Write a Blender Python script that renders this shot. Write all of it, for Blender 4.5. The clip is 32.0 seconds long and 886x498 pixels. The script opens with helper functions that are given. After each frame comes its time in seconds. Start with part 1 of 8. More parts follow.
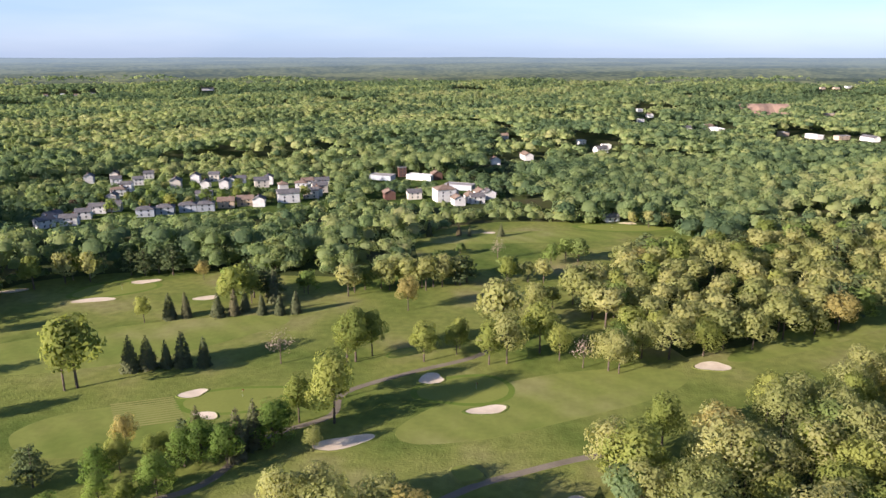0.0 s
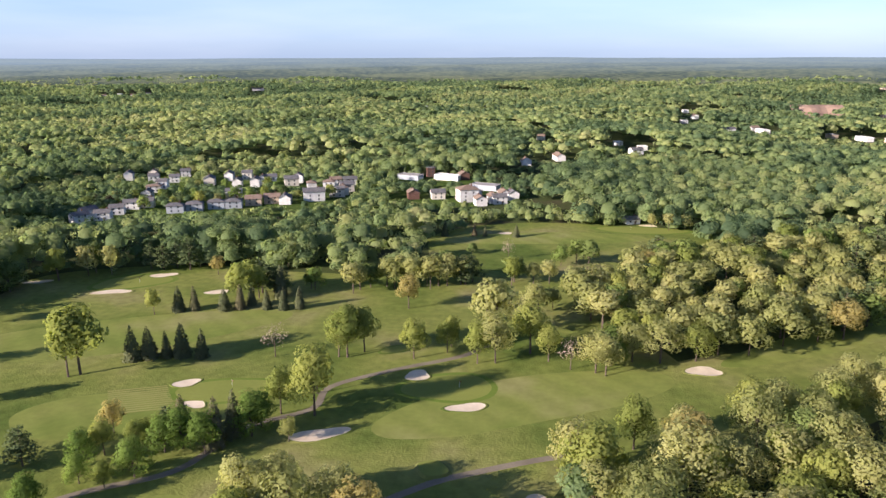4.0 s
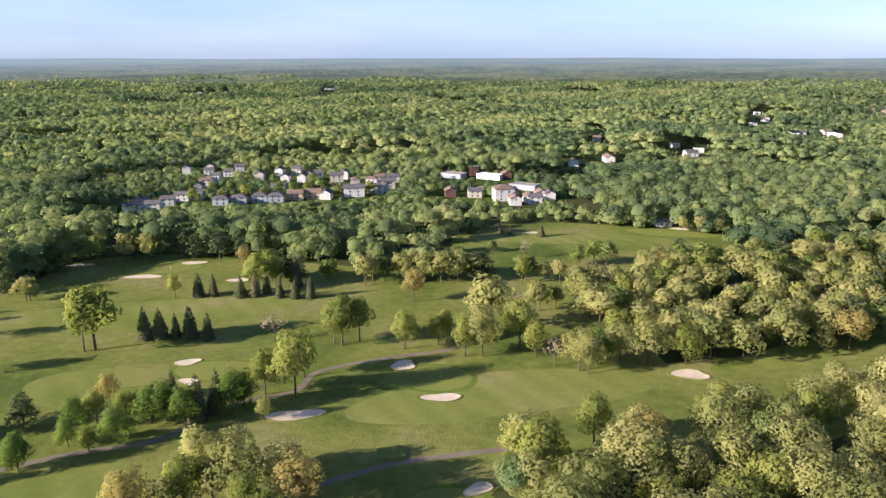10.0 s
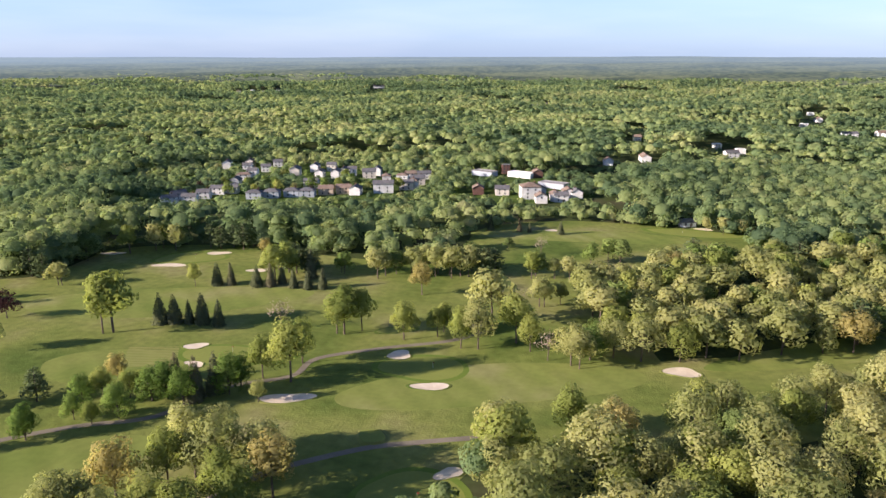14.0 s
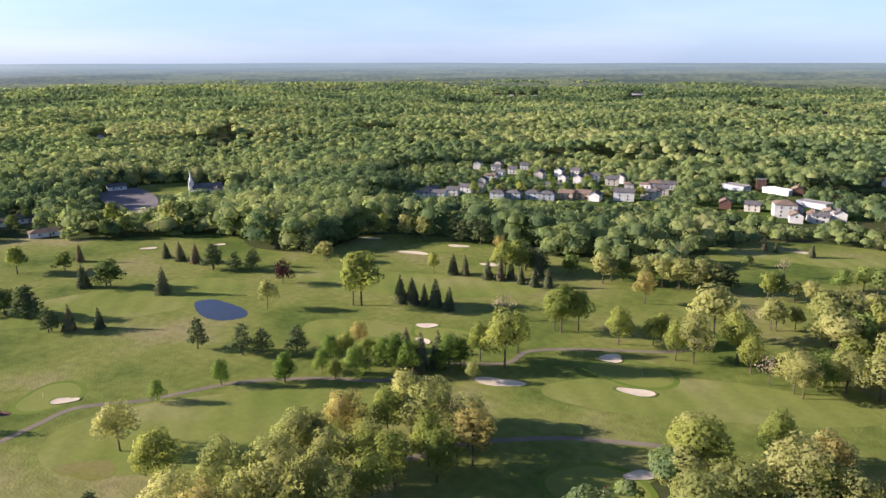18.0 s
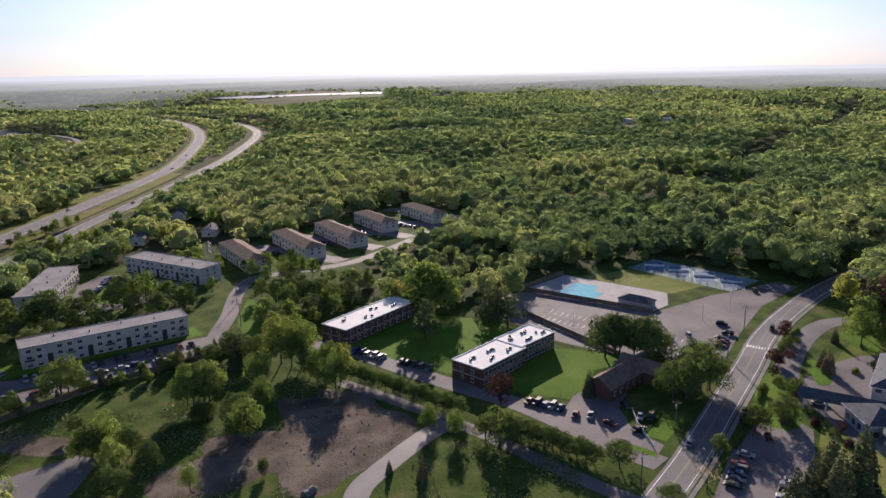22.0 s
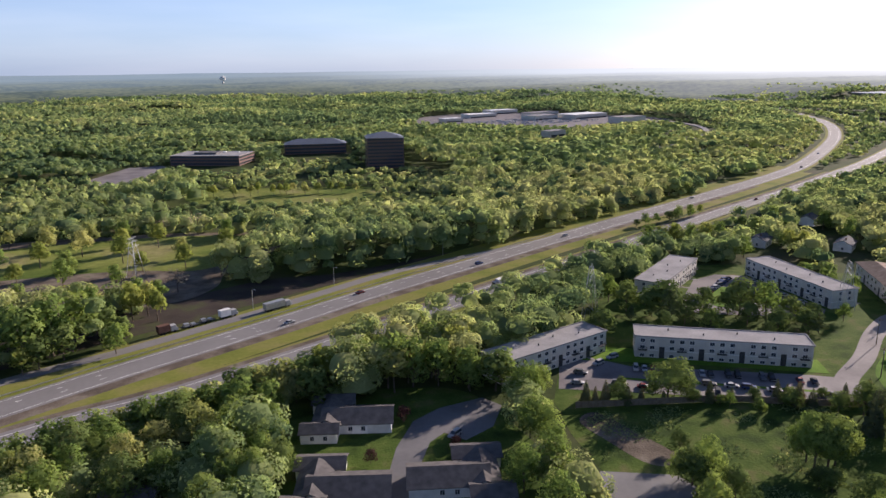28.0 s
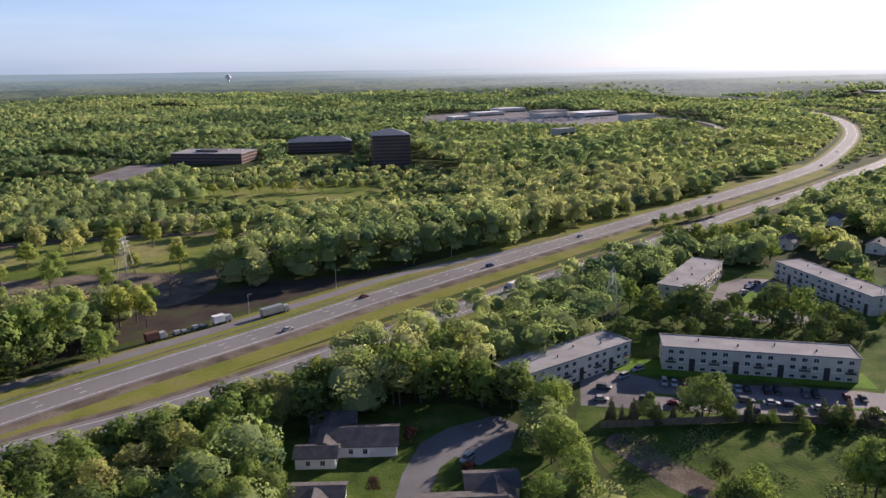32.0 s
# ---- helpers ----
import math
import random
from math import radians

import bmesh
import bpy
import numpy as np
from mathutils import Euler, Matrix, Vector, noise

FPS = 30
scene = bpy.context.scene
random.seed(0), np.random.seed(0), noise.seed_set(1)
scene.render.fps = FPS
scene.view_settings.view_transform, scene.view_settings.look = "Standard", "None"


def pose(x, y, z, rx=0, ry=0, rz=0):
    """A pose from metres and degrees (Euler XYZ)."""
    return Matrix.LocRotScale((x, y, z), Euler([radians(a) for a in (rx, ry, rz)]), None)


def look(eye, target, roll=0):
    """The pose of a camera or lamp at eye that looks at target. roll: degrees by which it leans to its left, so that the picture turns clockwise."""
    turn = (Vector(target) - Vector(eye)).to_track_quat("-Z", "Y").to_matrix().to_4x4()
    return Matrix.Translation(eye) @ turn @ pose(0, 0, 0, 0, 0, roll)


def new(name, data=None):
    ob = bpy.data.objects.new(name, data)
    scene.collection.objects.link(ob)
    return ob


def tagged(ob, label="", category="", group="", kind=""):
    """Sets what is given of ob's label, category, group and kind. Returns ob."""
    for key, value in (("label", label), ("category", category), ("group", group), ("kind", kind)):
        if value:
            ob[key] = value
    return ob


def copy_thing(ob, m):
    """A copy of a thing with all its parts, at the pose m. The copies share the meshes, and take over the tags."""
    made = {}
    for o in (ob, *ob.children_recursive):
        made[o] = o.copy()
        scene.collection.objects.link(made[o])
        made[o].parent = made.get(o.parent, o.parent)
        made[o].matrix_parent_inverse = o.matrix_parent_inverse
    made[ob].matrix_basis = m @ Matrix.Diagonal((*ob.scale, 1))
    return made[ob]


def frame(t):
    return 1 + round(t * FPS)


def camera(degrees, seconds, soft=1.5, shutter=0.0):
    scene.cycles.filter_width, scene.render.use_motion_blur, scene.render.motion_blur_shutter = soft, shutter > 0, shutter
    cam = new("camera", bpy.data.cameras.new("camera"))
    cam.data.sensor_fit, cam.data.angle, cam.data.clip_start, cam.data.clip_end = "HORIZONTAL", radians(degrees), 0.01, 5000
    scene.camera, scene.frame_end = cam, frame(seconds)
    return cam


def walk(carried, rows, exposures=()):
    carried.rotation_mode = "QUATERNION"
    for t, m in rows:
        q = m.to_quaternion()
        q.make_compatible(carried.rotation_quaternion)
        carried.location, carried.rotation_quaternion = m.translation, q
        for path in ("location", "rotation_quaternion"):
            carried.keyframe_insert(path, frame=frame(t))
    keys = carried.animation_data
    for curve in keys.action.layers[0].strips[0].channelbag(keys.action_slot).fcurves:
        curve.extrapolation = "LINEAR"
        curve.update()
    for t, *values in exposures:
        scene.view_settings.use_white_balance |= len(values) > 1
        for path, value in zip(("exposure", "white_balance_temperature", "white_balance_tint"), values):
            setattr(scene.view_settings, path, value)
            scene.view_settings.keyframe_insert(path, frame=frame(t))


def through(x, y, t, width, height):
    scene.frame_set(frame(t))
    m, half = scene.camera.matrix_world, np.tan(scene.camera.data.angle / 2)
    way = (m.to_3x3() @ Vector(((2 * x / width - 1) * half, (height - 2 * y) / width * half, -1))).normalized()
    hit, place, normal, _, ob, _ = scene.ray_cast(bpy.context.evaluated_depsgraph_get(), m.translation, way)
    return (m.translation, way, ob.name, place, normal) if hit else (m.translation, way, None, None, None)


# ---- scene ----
from mathutils.geometry import delaunay_2d_cdt
from mathutils.kdtree import KDTree

cam = camera(63.35, 32.0)
PATH = [
    (0, (-36.64, 17.12, 100.34), (-39.17, 113.62, 74.26), 0.03),
    (0.5, (-33.99, 16.80, 100.45), (-37.39, 113.28, 74.37), 0.01),
    (1, (-31.34, 16.54, 100.56), (-35.64, 112.98, 74.47), -0.03),
    (1.5, (-28.84, 16.34, 100.61), (-34.03, 112.74, 74.52), -0.00),
    (2, (-26.30, 16.05, 100.71), (-32.38, 112.39, 74.61), -0.05),
    (2.5, (-23.84, 15.72, 100.72), (-30.77, 112.02, 74.66), -0.07),
    (3, (-21.46, 15.51, 100.83), (-29.27, 111.73, 74.74), -0.07),
    (3.5, (-18.80, 15.41, 100.82), (-27.51, 111.56, 74.74), -0.11),
    (5.5, (-9.11, 14.54, 100.90), (-21.17, 110.35, 74.91), -0.08),
    (6, (-6.64, 14.52, 100.77), (-19.60, 110.21, 74.78), -0.09),
    (6.5, (-4.28, 14.29, 100.73), (-18.05, 109.86, 74.71), -0.09),
    (7, (-1.83, 14.23, 100.67), (-16.48, 109.67, 74.66), -0.09),
    (7.5, (0.87, 14.05, 100.82), (-14.73, 109.33, 74.77), -0.14),
    (8, (3.07, 13.53, 100.65), (-13.29, 108.69, 74.66), -0.10),
    (8.5, (5.28, 13.51, 100.50), (-11.88, 108.54, 74.53), -0.10),
    (9, (7.91, 13.32, 100.53), (-10.17, 108.18, 74.54), -0.09),
    (9.5, (10.41, 13.17, 100.52), (-8.53, 107.86, 74.53), -0.12),
    (10, (12.81, 12.85, 100.58), (-6.95, 107.37, 74.59), -0.07),
    (10.5, (15.01, 12.95, 100.33), (-5.58, 107.29, 74.34), -0.09),
    (11, (17.62, 12.85, 100.36), (-3.91, 106.98, 74.33), -0.05),
    (11.5, (20.02, 12.31, 100.51), (-2.36, 106.21, 74.42), -0.01),
    (12, (22.24, 11.99, 100.30), (-1.00, 105.69, 74.21), -0.01),
    (12.5, (24.81, 11.95, 100.25), (0.69, 105.41, 74.11), -0.03),
    (13, (27.34, 11.88, 100.34), (2.31, 105.09, 74.17), -0.04),
    (13.5, (30.02, 11.55, 100.48), (4.11, 104.52, 74.32), -0.07),
    (14, (32.36, 11.49, 100.40), (5.61, 104.23, 74.25), -0.07),
    (14.5, (35.10, 10.99, 100.60), (7.46, 103.47, 74.46), -0.10),
    (16.5, (44.11, 9.18, 100.90), (13.35, 100.77, 75.10), -0.07),
    (17, (45.54, 7.70, 101.39), (14.00, 99.05, 75.70), -0.05),
    (17.5, (44.94, 4.88, 102.07), (2.02, 91.49, 76.47), -0.00),
    (18, (45.21, 3.16, 102.02), (-11.87, 81.24, 76.62), -0.08),
    (18.5, (45.11, 0.07, 102.45), (-24.30, 67.42, 77.04), -0.04),
    (19, (44.66, -2.88, 102.53), (-35.51, 51.16, 76.99), -0.17),
    (19.5, (43.83, -5.50, 102.46), (-45.42, 31.67, 76.91), -0.36),
    (20, (43.34, -8.10, 102.74), (-51.45, 11.01, 77.24), -0.56),
    (20.5, (42.72, -11.24, 102.45), (-54.04, -10.67, 77.18), -0.72),
    (21, (42.59, -13.88, 102.29), (-52.78, -30.66, 77.32), -0.91),
    (21.5, (41.84, -16.90, 102.40), (-48.57, -51.73, 77.63), -0.93),
    (22, (40.90, -20.29, 101.84), (-41.25, -71.77, 77.30), -0.87),
    (22.5, (39.85, -23.61, 101.26), (-30.95, -89.92, 76.94), -0.87),
    (23, (39.19, -26.60, 101.17), (-17.60, -105.26, 76.95), -0.76),
    (23.5, (39.00, -29.86, 100.72), (-1.90, -117.87, 76.63), -0.66),
    (24, (37.44, -32.88, 100.34), (13.43, -126.95, 76.37), -0.65),
    (24.5, (36.26, -35.45, 100.21), (14.71, -130.09, 76.18), -0.71),
    (25, (36.02, -38.23, 100.06), (15.02, -133.00, 76.00), -0.66),
    (25.5, (35.46, -40.76, 100.04), (14.90, -135.60, 75.91), -0.70),
    (27.5, (33.88, -51.70, 99.88), (14.05, -146.64, 75.48), -0.75),
    (28, (33.50, -54.66, 99.70), (13.81, -149.60, 75.25), -0.73),
    (28.5, (33.13, -57.40, 99.54), (13.56, -152.36, 75.05), -0.74),
    (29, (32.79, -60.21, 99.40), (13.29, -155.17, 74.87), -0.74),
    (29.5, (32.41, -62.94, 99.50), (13.02, -157.90, 74.86), -0.76),
    (30, (32.03, -65.59, 99.38), (12.75, -160.57, 74.74), -0.74),
    (30.5, (31.53, -68.55, 98.70), (12.37, -163.55, 74.07), -0.71),
    (31, (31.21, -71.14, 97.84), (12.14, -166.17, 73.25), -0.72),
    (31.5, (30.91, -73.26, 96.77), (11.97, -168.35, 72.29), -0.73),
    (32, (30.70, -74.66, 95.53), (11.84, -169.76, 71.04), -0.73),
]

walk(cam, [(t, look(eye, target, roll)) for t, eye, target, roll in PATH],
     exposures=[(0, 1.33, 6130, 22), (17, 1.35, 6130, 22), (19, 1.29, 6130, 22), (20, 1.10, 6150, 21), (21, 0.88, 6180, 22), (22, 0.74, 6220, 24), (23, 0.68, 6220, 24), (24, 0.75, 6200, 23), (25, 0.92, 6180, 23), (28, 1.01, 6180, 23), (32, 1.01, 6180, 23)])

# ---- light ----
SUN_YAW, SUN_UP = 122.0, 18.0           # degrees to the left of +y, degrees over the horizon
world = bpy.data.worlds.new("daylight")
scene.world = world
world.use_nodes = True
wn, wl = world.node_tree.nodes, world.node_tree.links
sky = wn.new("ShaderNodeTexSky")
sky.sky_type, sky.sun_disc = "NISHITA", False
sky.sun_elevation, sky.sun_rotation = radians(SUN_UP), radians(-SUN_YAW)
sky.air_density, sky.dust_density, sky.ozone_density = 1.0, 0.7, 2.5
wn["Background"].inputs["Strength"].default_value = 0.10
# thin high cloud over the blue
wtc, wmap, wnoise, wramp, wmix = (wn.new("ShaderNodeTexCoord"), wn.new("ShaderNodeMapping"), wn.new("ShaderNodeTexNoise"),
                                  wn.new("ShaderNodeValToRGB"), wn.new("ShaderNodeMix"))
wmap.inputs["Scale"].default_value = (1.0, 1.0, 7.0)
wnoise.inputs["Scale"].default_value, wnoise.inputs["Detail"].default_value = 2.2, 5.0
wramp.color_ramp.elements[0].position, wramp.color_ramp.elements[1].position = 0.40, 0.72
wramp.color_ramp.elements[0].color = (1.12, 1.55, 2.25, 1)
wramp.color_ramp.elements[1].color = (1.75, 2.05, 2.6, 1)
wdim = wn.new("ShaderNodeMix")
wdim.data_type, wdim.blend_type = "RGBA", "MULTIPLY"
wdim.inputs[0].default_value, wdim.inputs[7].default_value = 1.0, (0.33, 0.39, 0.48, 1)
wmix.data_type, wmix.blend_type = "RGBA", "ADD"
wmix.inputs[0].default_value = 1.0
# the veil thins towards the zenith
wsep, wthin = wn.new("ShaderNodeSeparateXYZ"), wn.new("ShaderNodeMapRange")
wthin.inputs["From Min"].default_value, wthin.inputs["From Max"].default_value = 0.02, 0.5
wthin.inputs["To Min"].default_value, wthin.inputs["To Max"].default_value = 1.0, 0.12
wl.new(wtc.outputs["Generated"], wsep.inputs[0])
wl.new(wsep.outputs["Z"], wthin.inputs["Value"])
wl.new(wthin.outputs["Result"], wmix.inputs[0])
wl.new(wtc.outputs["Generated"], wmap.inputs["Vector"])
wl.new(wmap.outputs["Vector"], wnoise.inputs["Vector"])
wl.new(wnoise.outputs["Fac"], wramp.inputs["Fac"])
wl.new(sky.outputs["Color"], wdim.inputs[6])
wl.new(wdim.outputs[2], wmix.inputs[6])
wl.new(wramp.outputs["Color"], wmix.inputs[7])
wl.new(wmix.outputs[2], wn["Background"].inputs["Color"])

sun_data = bpy.data.lights.new("sun", "SUN")
sun_data.energy, sun_data.angle, sun_data.color = 5.0, radians(0.6), (1.0, 0.87, 0.70)
sun = new("sun", sun_data)
to_sun = Vector((-math.sin(radians(SUN_YAW)) * math.cos(radians(SUN_UP)), math.cos(radians(SUN_YAW)) * math.cos(radians(SUN_UP)), math.sin(radians(SUN_UP))))
sun.matrix_world = look(to_sun * 200, (0, 0, 0))


# ---- materials ----
def material(name, colors, scale=1.0, rough=0.8, metal=0.0, bump=0.0, bump_scale=None, detail=4.0, fine=0.15, vary=0.0, space="world", stops=None, band=0.0, sheen=None):
    """A surface whose base colour runs through colors along a noise of the given size, with a finer grain over it."""
    m = bpy.data.materials.new(name)
    m.use_nodes = True
    n, l = m.node_tree.nodes, m.node_tree.links
    b = n["Principled BSDF"]
    b.inputs["Roughness"].default_value, b.inputs["Metallic"].default_value = rough, metal
    if rough > 0.7 and sheen is None:
        b.inputs["Specular IOR Level"].default_value = 0.1 if rough < 0.88 else 0.03
    if sheen is not None:
        b.inputs["Specular IOR Level"].default_value = sheen
    if space == "world":
        src = n.new("ShaderNodeNewGeometry").outputs["Position"]
    else:
        src = n.new("ShaderNodeTexCoord").outputs["Object"]
    t1, t2, ramp = n.new("ShaderNodeTexNoise"), n.new("ShaderNodeTexNoise"), n.new("ShaderNodeValToRGB")
    t1.inputs["Scale"].default_value, t1.inputs["Detail"].default_value = scale, detail
    t2.inputs["Scale"].default_value, t2.inputs["Detail"].default_value = scale * 14, 3.0
    l.new(src, t1.inputs["Vector"]), l.new(src, t2.inputs["Vector"])
    e = ramp.color_ramp.elements
    stops = stops or [0.32 + 0.36 * i / max(1, len(colors) - 1) for i in range(len(colors))]
    while len(e) < len(colors):
        e.new(0.5)
    for x, c, s in zip(e, colors, stops):
        x.position, x.color = s, (*c, 1)
    l.new(t1.outputs["Fac"], ramp.inputs["Fac"])
    hsv = n.new("ShaderNodeHueSaturation")
    val = n.new("ShaderNodeMath")
    val.operation, val.inputs[1].default_value = "MULTIPLY_ADD", fine * 2
    val.inputs[2].default_value = 1 - fine
    l.new(t2.outputs["Fac"], val.inputs[0])
    out = val.outputs[0]
    if band:
        # mowing passes, one light and one dark
        wave, vm = n.new("ShaderNodeTexWave"), n.new("ShaderNodeMath")
        wave.bands_direction = "DIAGONAL"
        wave.inputs["Scale"].default_value, wave.inputs["Distortion"].default_value = 0.045, 0.6
        vm.operation, vm.inputs[1].default_value = "MULTIPLY_ADD", band * 0.35
        l.new(src, wave.inputs["Vector"]), l.new(wave.outputs["Fac"], vm.inputs[0]), l.new(out, vm.inputs[2])
        out = vm.outputs[0]
    if vary:
        info, v2 = n.new("ShaderNodeObjectInfo"), n.new("ShaderNodeMath")
        v2.operation, v2.inputs[1].default_value, v2.inputs[2].default_value = "MULTIPLY_ADD", vary * 2, -vary
        l.new(info.outputs["Random"], v2.inputs[0])
        add = n.new("ShaderNodeMath")
        l.new(out, add.inputs[0]), l.new(v2.outputs[0], add.inputs[1])
        out = add.outputs[0]
    l.new(out, hsv.inputs["Value"])
    l.new(ramp.outputs["Color"], hsv.inputs["Color"])
    l.new(hsv.outputs["Color"], b.inputs["Base Color"])
    if bump:
        t3, bn = n.new("ShaderNodeTexNoise"), n.new("ShaderNodeBump")
        t3.inputs["Scale"].default_value, t3.inputs["Detail"].default_value = bump_scale or scale * 8, 4.0
        bn.inputs["Strength"].default_value, bn.inputs["Distance"].default_value = bump, 0.3
        l.new(src, t3.inputs["Vector"]), l.new(t3.outputs["Fac"], bn.inputs["Height"]), l.new(bn.outputs["Normal"], b.inputs["Normal"])
    return m


def leaf_material(name, colors, source="object", through=0.7):
    """Leaves: colour by tree, lit through from behind."""
    m = bpy.data.materials.new(name)
    m.use_nodes = True
    n, l = m.node_tree.nodes, m.node_tree.links
    n.remove(n["Principled BSDF"])
    ramp = n.new("ShaderNodeValToRGB")
    e = ramp.color_ramp.elements
    while len(e) < len(colors):
        e.new(0.5)
    for i, (x, c) in enumerate(zip(e, colors)):
        x.position, x.color = i / (len(colors) - 1), (*c, 1)
    if source == "object":
        src = n.new("ShaderNodeObjectInfo").outputs["Random"]
    else:
        a = n.new("ShaderNodeAttribute")
        a.attribute_name = "tint"
        src = a.outputs["Fac"]
    geo = n.new("ShaderNodeNewGeometry")
    mix = n.new("ShaderNodeMath")
    mix.operation, mix.inputs[1].default_value, mix.use_clamp = "MULTIPLY_ADD", 0.22, True
    sub = n.new("ShaderNodeMath")
    sub.operation, sub.inputs[1].default_value = "SUBTRACT", 0.11
    l.new(src, sub.inputs[0])
    l.new(geo.outputs["Random Per Island"], mix.inputs[0]), l.new(sub.outputs[0], mix.inputs[2])
    l.new(mix.outputs[0], ramp.inputs["Fac"])
    noise_t, hsv, val = n.new("ShaderNodeTexNoise"), n.new("ShaderNodeHueSaturation"), n.new("ShaderNodeMath")
    noise_t.inputs["Scale"].default_value, noise_t.inputs["Detail"].default_value = 1.6, 3.0
    l.new(geo.outputs["Position"], noise_t.inputs["Vector"])
    val.operation, val.inputs[1].default_value, val.inputs[2].default_value = "MULTIPLY_ADD", 0.44, 0.78
    l.new(noise_t.outputs["Fac"], val.inputs[0]), l.new(val.outputs[0], hsv.inputs["Value"]), l.new(ramp.outputs["Color"], hsv.inputs["Color"])
    t3, bn = n.new("ShaderNodeTexNoise"), n.new("ShaderNodeBump")
    t3.inputs["Scale"].default_value, t3.inputs["Detail"].default_value = 0.9, 5.0
    bn.inputs["Strength"].default_value, bn.inputs["Distance"].default_value = 0.5, 0.8
    l.new(geo.outputs["Position"], t3.inputs["Vector"]), l.new(t3.outputs["Fac"], bn.inputs["Height"])
    d, tr, both, part_of = n.new("ShaderNodeBsdfDiffuse"), n.new("ShaderNodeBsdfTranslucent"), n.new("ShaderNodeAddShader"), n.new("ShaderNodeMix")
    part_of.data_type, part_of.blend_type, part_of.inputs[0].default_value = "RGBA", "MULTIPLY", 1.0
    part_of.inputs[7].default_value = (through * 1.0, through, through * 0.74, 1)
    l.new(hsv.outputs["Color"], d.inputs["Color"]), l.new(hsv.outputs["Color"], part_of.inputs[6]), l.new(part_of.outputs[2], tr.inputs["Color"])
    if source == "tint":
        l.new(bn.outputs["Normal"], d.inputs["Normal"])
    l.new(d.outputs[0], both.inputs[0]), l.new(tr.outputs[0], both.inputs[1]), l.new(both.outputs[0], n["Material Output"].inputs["Surface"])
    return m


